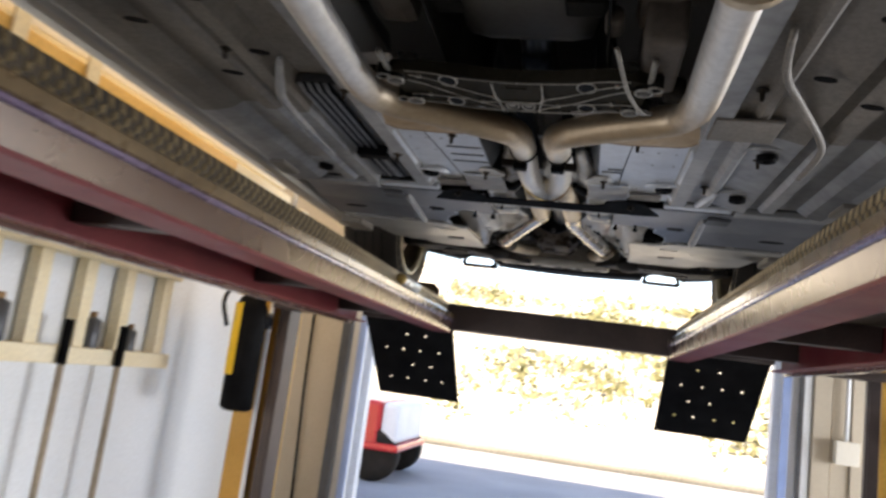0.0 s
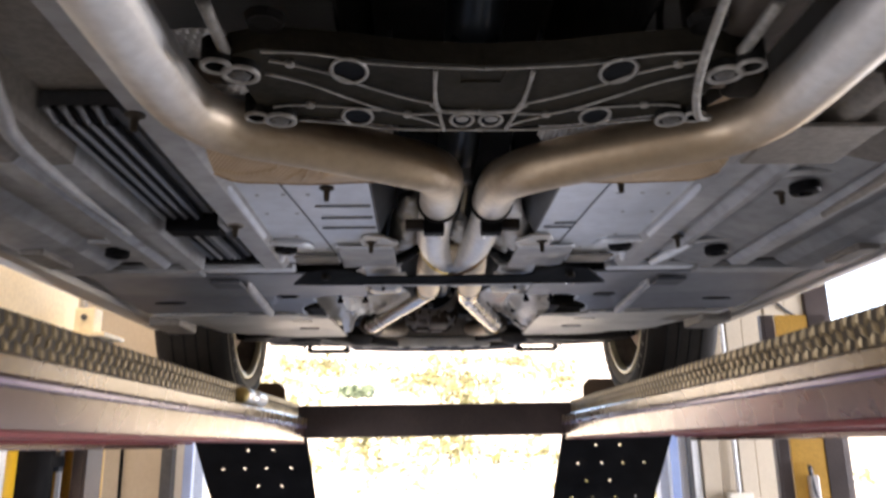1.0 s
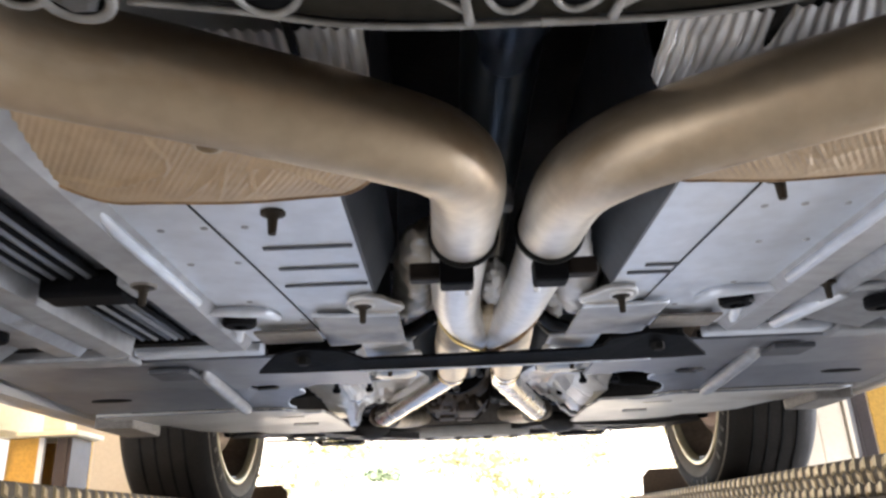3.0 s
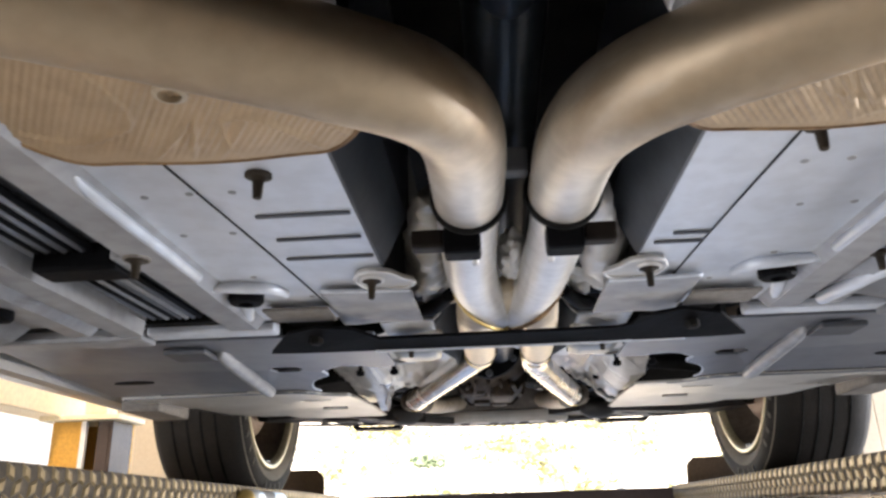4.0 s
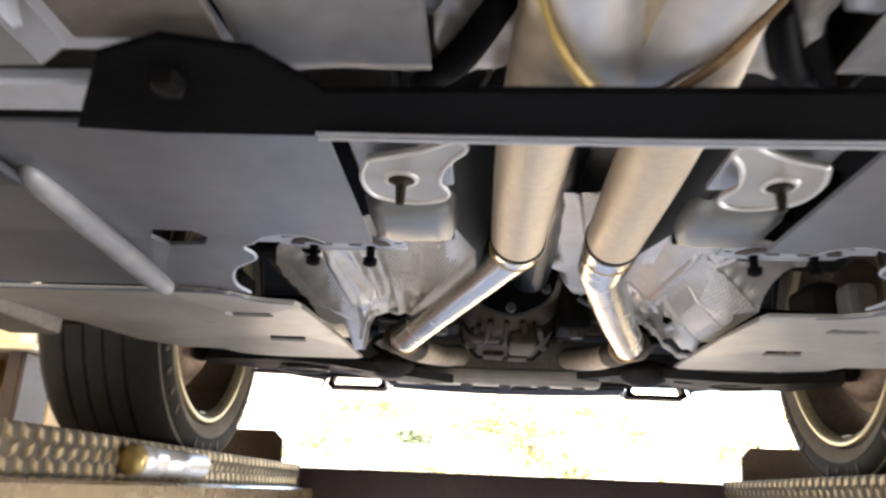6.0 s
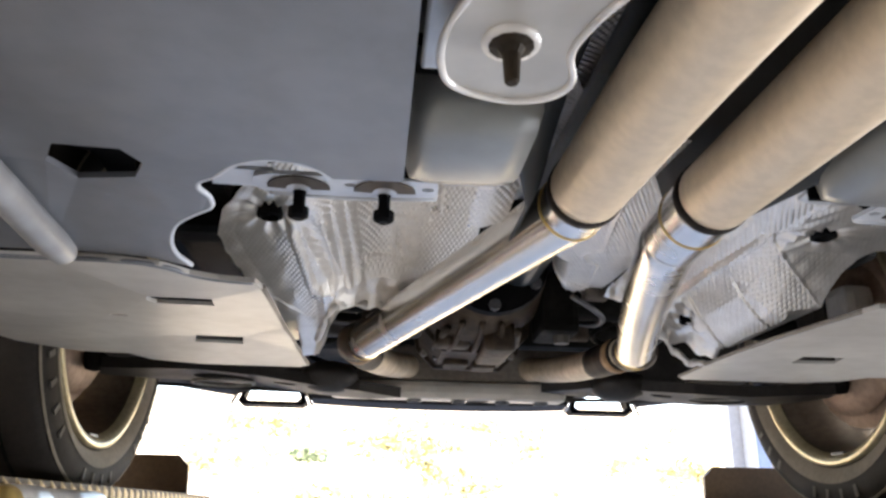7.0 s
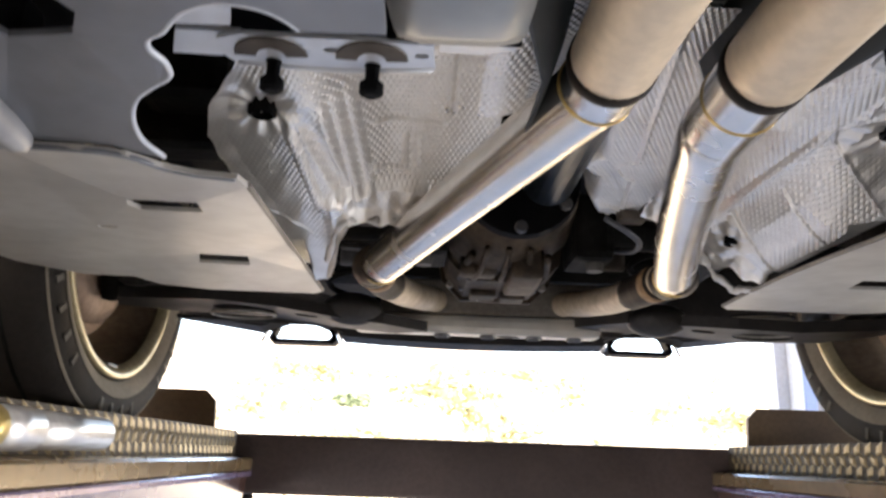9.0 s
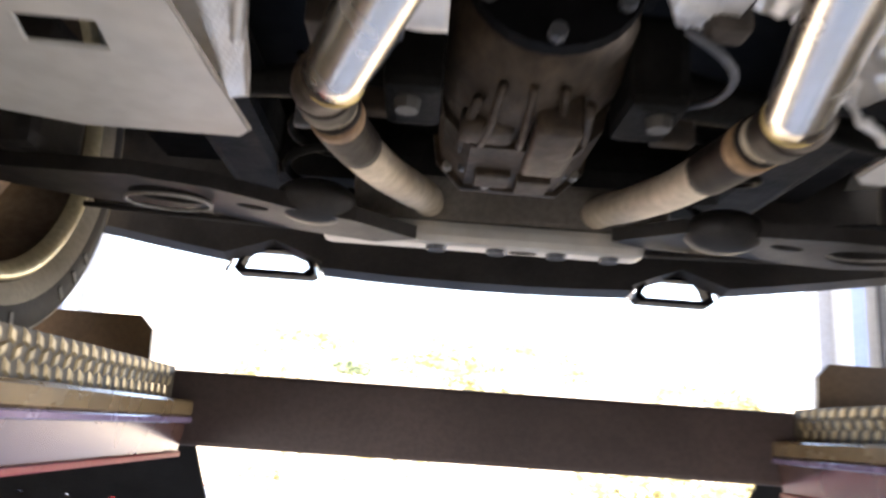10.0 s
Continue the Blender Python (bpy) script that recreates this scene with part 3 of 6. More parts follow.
part("cord", tube(bmesh.new(), [(-1.60, 6.41, 1.9), (-1.59, 6.41, 1.3), (-1.56, 6.41, 0.6), (-1.56, 6.41, 0.05)], 0.009, 8), BLACK, cable, smooth=True)

# bank, bushes and vehicles outside
bank = sheet(lambda x, y: 0.01 + 5.2 * min(max((y - 17.5) / 14.0, 0), 1) ** 0.8 + 0.25 * noise.noise(Vector((x * 0.4, y * 0.4, 0))) * min(max((y - 17.5) / 3, 0), 1), -60, 60, 81, 17.4, 46, 29, 0.5)
tagged(put("bank", bank, EARTH, True), "dry grass bank rising behind the yard", "bank", kind="structure")


def bushes():
    rng = np.random.default_rng(4)
    verts, faces = [], []
    heads = [(rng.uniform(-7, 8), rng.uniform(18.3, 27)) for _ in range(24)] + [(rng.uniform(-6, 7), rng.uniform(18.1, 19.4)) for _ in range(7)]
    for n in range(31 * 10):
        hx, hy = heads[n // 10]
        cx, cy = hx + rng.normal() * 0.7, max(hy + rng.normal() * 0.6, 17.9)
        base = 5.2 * ((cy - 17.5) / 14.0) ** 0.8
        r = rng.uniform(0.3, 0.75)
        for _ in range(int(90 * r + 30)):
            d = rng.normal(size=3)
            d = d / np.linalg.norm(d) * r * rng.uniform(0.55, 1.08) * np.array([1, 1, 0.85])
            p = np.array([cx, cy, base + 0.45 * r]) + d
            a, b = rng.normal(size=3), rng.normal(size=3)
            a = a / np.linalg.norm(a) * rng.uniform(0.07, 0.15)
            b = np.cross(a, b)
            b = b / np.linalg.norm(b) * rng.uniform(0.04, 0.08)
            k = len(verts)
            verts += [tuple(p - a), tuple(p + b), tuple(p + a), tuple(p - b)]
            faces.append((k, k + 1, k + 2, k + 3))
    data = bpy.data.meshes.new("bushes")
    data.from_pydata(verts, [], faces)
    data.materials.append(LEAF)
    return tagged(new("bushes", data), "yellow-green leafy bushes covering the bank", "bushes", kind="stuff")


bushes()


def green_shrub():
    rng = np.random.default_rng(9)
    verts, faces = [], []
    for _ in range(800):
        p = np.array([-1.62, 20.0, 2.92]) + rng.uniform(-1, 1, 3) * np.array([0.44, 0.25, 0.15]) * rng.uniform(0.3, 1)
        a, b = rng.normal(size=3), rng.normal(size=3)
        a = a / np.linalg.norm(a) * 0.09
        b = np.cross(a, b)
        b = b / np.linalg.norm(b) * 0.05
        k = len(verts)
        verts += [tuple(p - a), tuple(p + b), tuple(p + a), tuple(p - b)]
        faces.append((k, k + 1, k + 2, k + 3))
    data = bpy.data.meshes.new("shrub_leaves")
    data.from_pydata(verts, [], faces)
    data.materials.append(DEEP_LEAF)
    shrub = thing("shrub", (-1.62, 20.0, 1.2), "low dark green shrub growing on the bank", "shrub")
    leaves = new("leaves", data)
    leaves.parent = shrub
    leaves.matrix_parent_inverse = Matrix.Translation(-shrub.location)
    part("stem", tube(bmesh.new(), [(-1.62, 20.0, 1.1), (-1.60, 20.0, 2.0), (-1.62, 20.0, 2.9)], [0.05, 0.04, 0.02], 8, 4), WOOD, shrub, smooth=True)


green_shrub()


def wheel_pair(parent, x, y, z, r, width, axis="y"):
    prof = [(-width / 2, r * 0.55), (-width / 2, r * 0.9), (-width * 0.36, r), (width * 0.36, r), (width / 2, r * 0.9), (width / 2, r * 0.55)]
    tyre = part("tyre", lathe(bmesh.new(), prof, (x, y, z), axis, 32), RUBBER, parent, smooth=True)
    part("hub", lathe(bmesh.new(), [(-width * 0.42, r * 0.54), (-width * 0.3, r * 0.2), (width * 0.3, r * 0.2), (width * 0.42, r * 0.54)], (x, y, z), axis, 24), RIM, parent, smooth=True)
    return tyre


def red_truck():
    t = thing("pickup_truck", (-4.4, 12.3, 0.0), "red pickup truck with a white wing parked in the yard", "truck")
    part("body", box(-6.9, -2.485, 11.5, 13.1, 0.42, 1.03, bevel=0.06), RED, t)
    part("wing", box(-2.48, -2.25, 11.52, 13.08, 0.50, 1.02, bevel=0.06), WHITE, t, "white front wing")
    part("bumper", box(-2.75, -2.20, 11.47, 13.13, 0.40, 0.495, bevel=0.03), RED, t)
    part("cab", box(-5.0, -3.35, 11.6, 13.0, 1.0, 1.55, bevel=0.12), RED, t)
    part("window", box(-4.85, -3.5, 11.585, 11.6, 1.12, 1.45, bevel=0.005), GLASS, t)
    for x in (-6.1, -2.55):
        for y in (11.62, 12.98):
            wheel_pair(t, x, y, 0.34, 0.34, 0.22)


red_truck()
bpy.data.objects["pickup_truck"].location.x += 0.06

# ---------------------------------------------------------------- the lift
lift = thing("car_lift", (0, 3.0, 0.004), "maroon four-post car lift with raised runways and orange posts", "car lift")
DECK, LIP = 1.835, 1.862
R0, R1 = 0.8, 5.40


def tread_bars(side):
    """Raised lozenges of the tread plate on the upright inner lip, three rows of alternate slant."""
    verts, faces = [], []
    x_in = side * 0.5365
    n = int((R1 - 1.0) / 0.029)
    for row in range(3):
        zc = 1.8185 + 0.0165 * row
        slant = radians(52 if row % 2 else -52)
        for k in range(n):
            yc = 1.01 + 0.029 * (k + 0.5 * (row % 2))
            u = Vector((0, math.cos(slant), math.sin(slant)))
            v = Vector((0, -math.sin(slant), math.cos(slant)))
            c, base = Vector((x_in, yc, zc)), len(verts)
            inward = Vector((-side, 0, 0))
            for lu, lv, d in ((-1, 0, 0), (0, -1, 0), (1, 0, 0), (0, 1, 0), (-0.6, 0, 1), (0, -0.6, 1), (0.6, 0, 1), (0, 0.6, 1)):
                verts.append(tuple(c + u * lu * 0.0146 + v * lv * 0.0080 + inward * d * 0.0026))
            faces += [(base, base + 1, base + 5, base + 4), (base + 1, base + 2, base + 6, base + 5), (base + 2, base + 3, base + 7, base + 6), (base + 3, base, base + 4, base + 7), (base + 4, base + 5, base + 6, base + 7)]
    data = bpy.data.meshes.new("tread_pattern")
    data.from_pydata(verts, [], faces)
    data.materials.append(TREAD)
    return data


for side in (-1, 1):
    s = side
    runway = part("runway", sweep_y(ribbon([(s * 0.5475, 1.812), (s * 0.552, 1.812), (s * 0.552, 1.728), (s * 0.60, 1.728)], s * 0.006), R0, R1), MAROON, lift, "maroon steel runway with a tread plate lip")
    part("deck", box(s * 0.548, s * 1.0, R0, R1, 1.826, DECK, bevel=0.002), TREAD_DIRT, runway, "grimy tread plate deck")
    part("lip", box(s * 0.5362, s * 0.545, R0, R1, 1.808, LIP, bevel=0.002), TREAD_DIRT, runway)
    bars = new("tread_pattern", tread_bars(side))
    bars.parent = runway
    tagged(bars, "raised worn tread lozenges", kind="stuff")
    rail = part("jack_rail", sweep_y([(s * 0.5445, 1.8105), (s * 0.503, 1.806), (s * 0.500, 1.802), (s * 0.500, 1.782), (s * 0.505, 1.779), (s * 0.5445, 1.779)], R0, R1 + 0.03), LEDGE, runway, "worn brown steel rail along the runway, toned gold for its reflection")
    part("edge", sweep_y([(s * 0.5445, 1.7785), (s * 0.501, 1.7785), (s * 0.4985, 1.776), (s * 0.4985, 1.770), (s * 0.502, 1.768), (s * 0.5445, 1.768)], R0, R1 + 0.03), LILAC, rail, "lower edge toned lilac for the reflected sky")
    part("web", sweep_y([(s * 0.545, 1.7675), (s * 0.506, 1.7675), (s * 0.514, 1.722), (s * 0.545, 1.722)], R0, R1), WEB, runway, "brown painted web under the rail")
    part("foot_flange", box(s * 0.508, s * 0.60, R0, R1, 1.713, 1.7215, bevel=0.002), MAROON, runway)
    part("outer_beam", sweep_y(ribbon([(s * 0.94, 1.715), (s * 0.995, 1.715), (s * 0.995, 1.824)], s * 0.006), R0, R1), MAROON, runway)
    part("outer_flange", box(s * 1.0, s * 1.03, R0, R1, 1.70, 1.716, bevel=0.003), WEB, runway, "pale edge of the outer beam")
    for y in (1.35, 2.3, 3.25, 4.2, 5.1):
        part("cross_rib", box(s * 0.562, s * 0.985, y, y + 0.05, 1.75, 1.824, bevel=0.003), BROWN, runway)
    stop = part("wheel_stop", plate([(s * 0.594, 1.838), (s * 0.598, 1.925), (s * 0.622, 1.949), (s * 0.98, 1.949), (s * 0.995, 1.93), (s * 0.995, 1.838)], (), 0.012), STOP, lift, "brown steel wheel stop at the runway end")
    stop.data.transform(Matrix(((1, 0, 0, 0), (0, 0, 1, 5.43), (0, 1, 0, 0), (0, 0, 0, 1))))
    # hinged approach ramp, hanging down and out
    a0, a1 = s * 0.515, s * 0.965
    holes = []
    for row, xs in enumerate(((0.66, 0.76), (0.60, 0.70, 0.79, 0.88), (0.65, 0.75), (0.60, 0.69, 0.79, 0.88))):
        holes += [oval(s * x, 0.13 + 0.115 * row, 0.0095, 0.0065, 8, 0.5) for x in xs]
    ramp = part("ramp", plate([(a0, 0), (a1, 0), (a1, 0.62), (a0, 0.62)], holes, 0.006), BLACK, lift, "black steel approach ramp with rows of holes, hanging down")
    ramp.data.transform(Matrix.Translation((0, 5.455, 1.77)) @ Matrix.Rotation(radians(-40), 4, "X"))
    part("hinge", tube(bmesh.new(), [(s * 0.51, 5.445, 1.765), (s * 0.97, 5.445, 1.765)], 0.016, 12, 1), BROWN, lift, smooth=True)
    part("stub_beam", box(s * 1.035, s * 1.42, 5.36, 5.50, 1.73, 1.85, bevel=0.006), BROWN, lift)
    for y in (5.47, 0.62):
        x0, x1, top, depth = s * 1.355, s * 1.585, 2.14 if s < 0 else 2.20, 0.118 if s < 0 else 0.0
        post = part("post", box(x0 if s < 0 else 1.430, x1, y + 0.12, y + 0.135, 0.016, top, bevel=0.003), ORANGE, lift, "orange steel lift post with an open slot" if s < 0 else "orange steel lift post with dark edges")
        part("flange", box(x0, s * 1.367, y - 0.03, y + depth, 0.016, top, bevel=0.003), BROWN, post)
        part("flange", box(s * 1.573, x1, y - 0.015, y + 0.118, 0.016, top, bevel=0.003), ORANGE, post)
        part("lip", box(s * 1.368, s * 1.410, y - 0.03, y - 0.02, 0.016, top, bevel=0.002), BROWN, post)
        part("face", box(s * (1.470 if s < 0 else 1.414), s * (1.572 if s < 0 else 1.550), y - 0.031, y - 0.02, 0.016, top, bevel=0.002), ORANGE, post)
        if s < 0:
            part("edge_strip", box(s * 1.450, s * 1.469, y - 0.034, y - 0.018, 0.016, 2.14, bevel=0.002), WHITE, post, "pale edge strip")
            part("latch_rail", box(s * 1.421, s * 1.439, y + 0.03, y + 0.05, 0.03, 2.10, bevel=0.002), RAIL, post, "bright latch rail in the slot")
        else:
            part("rating_plate", box(1.440, 1.520, y - 0.0355, y - 0.032, 1.70, 1.76, bevel=0.001), BEIGE, post, "pale rating plate")
            part("latch", box(1.462, 1.500, y - 0.060, y - 0.0325, 1.46, 1.56, bevel=0.006), RAIL, post, "bright latch casting")
            part("latch_cable", tube(bmesh.new(), [(1.470, y - 0.05, 1.60), (1.478, y - 0.055, 1.50), (1.500, y - 0.05, 1.40), (1.505, y - 0.045, 1.0), (1.50, y - 0.045, 0.3)], 0.008, 10, 5), GREY_TRACK, post, smooth=True)
            part("edge_strip", box(1.552, 1.628, y - 0.034, y - 0.018, 0.016, 2.20, bevel=0.002), BROWN, post, "dark brown edge strip")
        part("foot", box(s * 1.295, s * 1.655, y - 0.1, y + 0.2, 0.005, 0.016, bevel=0.003), ORANGE, post)
        if s > 0:
            continue
        part("cap", box(s * 1.325, s * 1.615, y - 0.06, y + 0.15, 2.142, 2.16, bevel=0.004), CREAM, post, "cream cap plate")
        part("cap_bracket", box(s * 1.375, s * 1.455, y - 0.05, y + 0.03, 2.161, 2.26, bevel=0.006), CREAM, post)
        part("bolt", lathe(bmesh.new(), [(-0.058, 0.012), (-0.05, 0.012)], (s * 1.415, y, 2.22), "y", 8), GREY_TRACK, post)
part("crossbeam", box(-0.548, 0.548, 5.405, 5.52, 1.731, 1.857, bevel=0.008), BROWN, lift, "dark brown steel crossbeam between the runways")
part("crossbeam", box(-1.4, 1.4, 0.56, 0.72, 1.56, 1.70, bevel=0.008), BROWN, lift)
roller = part("roller", tube(bmesh.new(), [(-0.522, 4.40, 1.834), (-0.522, 4.47, 1.834)], 0.021, 18, 1), SILVER, lift, "bright steel stop pin lying on the rail", smooth=True)
part("sleeve", tube(bmesh.new(), [(-0.522, 4.472, 1.834), (-0.522, 4.64, 1.834)], 0.0195, 18, 1), SILVER, roller, smooth=True)
part("end_cap", lathe(bmesh.new(), [(-0.014, 0.010), (-0.010, 0.018), (0, 0.021)], (-0.522, 4.40, 1.834), "y", 18), GOLD, roller, smooth=True)

# ---------------------------------------------------------------- the car on the lift
CX, FLOOR = 0.014, 2.03
car = thing("car", (CX, 3.6, DECK), "silver sports saloon standing on the lift with its underside in view", "car")


def X(side, a):
    return CX + side * a


def stud(x, y, z, parent, length=0.018):
    """A threaded stud with a spread washer nut."""
    bm = lathe(bmesh.new(), [(0.0, 0.0100), (-0.0018, 0.0102), (-0.003, 0.0062), (-0.006, 0.0042), (-length, 0.0034), (-length - 0.001, 0.0026)], (x, y, z), "z", 12)
    part("stud", bm, PIN, parent, smooth=False)


def plug(x, y, z, parent):
    """A rubber drain plug in an oval dish."""
    part("plug", lathe(bmesh.new(), [(0.004, 0.019), (-0.006, 0.0195), (-0.009, 0.017), (-0.010, 0.009), (-0.005, 0.008)], (x, y, z), "z", 18), BLACK, parent, "black rubber drain plug")


def mirror(side, pts):
    return [(X(side, a), y) for a, y in pts]


# front floor panels
for side in (-1, 1):
    inner = part("floor_panel", plate(mirror(side, [(0.128, 3.235), (0.312, 3.235), (0.312, 3.738), (0.128, 3.738)]), (), 0.003, lambda x, y: FLOOR), PANEL, car, "silver-grey coated floor panel")
    run = [(0.245, 3.270), (0.243, 3.305), (0.225, 3.490), (0.205, 3.735)] if side < 0 else [(0.194, 3.270), (0.185, 3.426), (0.178, 3.579), (0.172, 3.735)]
    part("seam", tube(bmesh.new(), [(X(side, a), y, FLOOR - 0.0002) for a, y in run], 0.0011, 6, 3), CAST, inner)
    cuts = ((3.398, 0.131, 0.210), (3.454, 0.132, 0.208), (3.507, 0.129, 0.213)) if side < 0 else ((3.487, 0.148, 0.182), (3.510, 0.135, 0.179))
    for y, a, b in cuts:
        part("groove", box(min(X(side, a), X(side, b)), max(X(side, a), X(side, b)), y - 0.0026, y + 0.0026, FLOOR - 0.0025, FLOOR - 0.0004, bevel=0.001), GREY_TRACK, inner)
    for a, y in ((0.282, 3.350), (0.246, 3.348), (0.213, 3.349), (0.285, 3.434), (0.241, 3.434), (0.262, 3.560), (0.220, 3.640)):
        part("rivet", lathe(bmesh.new(), [(0, 0.0034), (-0.0008, 0.0028), (-0.0012, 0.001)], (X(side, a), y, FLOOR), "z", 10), PANEL_GREY, inner)
    # raised frame rail beside the panel
    part("frame_rail", sweep_y(ribbon([(X(side, 0.300), FLOOR + 0.001), (X(side, 0.312), FLOOR - 0.012), (X(side, 0.345), FLOOR - 0.013), (X(side, 0.350), FLOOR + 0.032)], 0.003 * side), 2.62, 3.735), PANEL_GREY, car, "grey pressed floor rail")
    # outer floor with pressed ridges
    prof = [(0.350, 0.032), (0.456, 0.034), (0.461, -0.012), (0.488, -0.014), (0.496, 0.0), (0.520, 0.0), (0.530, -0.010), (0.556, -0.010), (0.566, 0.004), (0.610, 0.004), (0.632, -0.012), (0.668, -0.020), (0.700, -0.022), (0.725, -0.012), (0.738, 0.012), (0.740, 0.10)]
    if side > 0:
        prof = [(0.350, 0.004), (0.378, 0.004), (0.388, -0.008), (0.400, -0.008), (0.410, 0.004)] + prof[3:]
    floor_ring = ribbon([(X(side, a), FLOOR + z) for a, z in prof], 0.004 * side)
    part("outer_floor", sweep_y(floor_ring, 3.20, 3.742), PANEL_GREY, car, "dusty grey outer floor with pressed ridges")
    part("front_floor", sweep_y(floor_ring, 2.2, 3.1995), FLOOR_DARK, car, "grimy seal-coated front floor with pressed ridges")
    for a, y, rx in ((0.436, 2.90, 0.018), (0.530, 2.995, 0.02), (0.60, 2.80, 0.02), (0.46, 2.72, 0.016)):
        part("drain_hole", plate(oval(X(side, a), y, rx, 0.008, 14, 0.3), (), 0.002, lambda x, y: FLOOR - 0.018), BLACK, car)
    part("sill", box(X(side, 0.742), X(side, 0.80), 2.62, 4.45, 2.012, 2.16, bevel=0.018), PAINT, car, "dusty silver sill")
    part("jacking_point", box(X(side, 0.66), X(side, 0.70), 3.55, 3.66, 2.000, 2.012, bevel=0.005), FLOOR_DARK, car)
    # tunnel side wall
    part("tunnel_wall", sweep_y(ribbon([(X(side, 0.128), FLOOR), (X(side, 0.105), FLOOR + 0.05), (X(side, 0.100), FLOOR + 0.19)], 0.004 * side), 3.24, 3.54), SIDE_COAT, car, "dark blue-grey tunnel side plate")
    # near-black liner puts the tunnel's shade into its colour
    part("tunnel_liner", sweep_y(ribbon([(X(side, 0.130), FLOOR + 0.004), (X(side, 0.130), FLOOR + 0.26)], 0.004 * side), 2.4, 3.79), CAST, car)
    # tan quilted foil draped ahead of the panels
    def brink(a):
        return 3.275 - 0.06 * min(max((0.128 - a) / 0.045, 0), 1) ** 2 - 0.10 * min(max((a - 0.275) / 0.06, 0), 1) ** 2 + 0.003 * math.sin(40 * a)

    def drape(a, y):
        crease = max(0.0, 1 - abs(noise.noise(Vector((a * 16 + 5 * y, y * 13, side + 8)))) / 0.05)
        vees = sum(max(0.0, 1 - abs(a - p - q * (y - 3.24)) / 0.0028) for p, q in ((0.210, 0.91), (0.199, 0.38), (0.172, 0.68)))
        fold = 0.00055 * math.sin(1140 * (a - 0.667 * y)) - (0.0030 if side < 0 else 0.0010) * crease - (0.0030 if side < 0 else 0.0012) * vees * min(max((y - 3.222) / 0.01, 0), 1) + 0.0025 * noise.noise(Vector((a * 24, y * 18, side)))
        return FLOOR - 0.010 + 0.03 * max(0.0, (3.26 - y) / 0.2) ** 1.5 + fold * min(max((brink(a) - y) / 0.03, 0.0), 1.0)

    bm = sheet(lambda x, y: 0.0, 0.0, 1.0, 300, 0.0, 1.0, 80, 0.0)
    for v in bm.verts:
        a = 0.085 + 0.25 * v.co.x
        start = float(np.interp(a, (0.085, 0.155, 0.24, 0.274, 0.34), (3.205, 3.165, 3.105, 3.06, 3.06)))
        y = start + v.co.y * (brink(a) - start)
        v.co = Vector((X(side, a), y, drape(a, y)))
    bmesh.ops.remove_doubles(bm, verts=bm.verts, dist=0.00001)
    hem = [(X(side, a), brink(a), drape(a, brink(a)) + 0.001) for a in np.linspace(0.086, 0.334, 26)]
    drapery = part("heat_shield", bm, TAN_FOIL, car, "tan quilted foil heat shield", smooth=True)
    part("hem", tube(bmesh.new(), hem, 0.0022, 6, 2), RUSTY, drapery, "dark brown hem", smooth=True)
    part("eyelet", lathe(bmesh.new(), [(0.004, 0.010), (-0.004, 0.010), (-0.005, 0.007), (0.004, 0.006), (0.004, 0.001)], (X(side, 0.196), 3.195, drape(0.196, 3.195)), "z", 18), HEATED, drapery)

# near-black sheet closes the tunnel and stands in for its shade
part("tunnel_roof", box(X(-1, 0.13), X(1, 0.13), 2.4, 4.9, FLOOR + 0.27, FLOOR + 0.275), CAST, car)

# black ribbed line guard in the left channel
guard = part("line_guard", box(X(-1, 0.374), X(-1, 0.455), 3.10, 3.738, FLOOR + 0.012, FLOOR + 0.03), GREY_TRACK, car, "black ribbed plastic guard over the fluid lines")
# lighter lines put the black tubes' highlights into colour
for k in range(8):
    a = 0.386 + 0.0085 * k
    bm = tube(bmesh.new(), [(X(-1, a + 0.002), 3.100, FLOOR + 0.014), (X(-1, a + 0.001), 3.125, FLOOR + 0.006), (X(-1, a), 3.16, FLOOR + 0.006), (X(-1, a + 0.002), 3.48, FLOOR + 0.006)], 0.0036, 10, 4)
    part("line", bm, TRAY if k % 2 else BLACK, guard, smooth=True)
    bm = tube(bmesh.new(), [(X(-1, a + 0.001), 3.512, FLOOR + 0.007), (X(-1, a), 3.735, FLOOR + 0.009)], 0.0036, 10, 2)
    part("line", bm, PANEL_GREY if k in (2, 5) else (GREY_TRACK if k % 2 else BLACK), guard, smooth=True)
part("bridge", box(X(-1, 0.362), X(-1, 0.444), 3.470, 3.508, FLOOR - 0.014, FLOOR + 0.02, bevel=0.004), BLACK, guard)
part("bridge", box(X(-1, 0.352), X(-1, 0.362), 3.455, 3.50, FLOOR - 0.010, FLOOR + 0.01, bevel=0.003), PANEL_GREY, guard)

STUDS = [(-0.327, 3.065), (-0.170, 3.321), (0.215, 3.292), (0.384, 3.575), (0.452, 3.345), (0.384, 2.990), (-0.50, 2.93)]
PLUGS = [(-0.274, 3.618), (0.296, 3.612), (-0.552, 3.606), (0.464, 3.616), (0.457, 3.292)]
for x, y in STUDS:
    stud(x, y, FLOOR - (0.012 if 0.30 < abs(x - CX) < 0.35 else 0.0), car)
stud(-0.320, 3.452, FLOOR - 0.013, car)
part("washer", lathe(bmesh.new(), [(0.001, 0.0125), (-0.0015, 0.012), (-0.002, 0.007)], (-0.320, 3.452, FLOOR - 0.013), "z", 18), FLOOR_DARK, car)
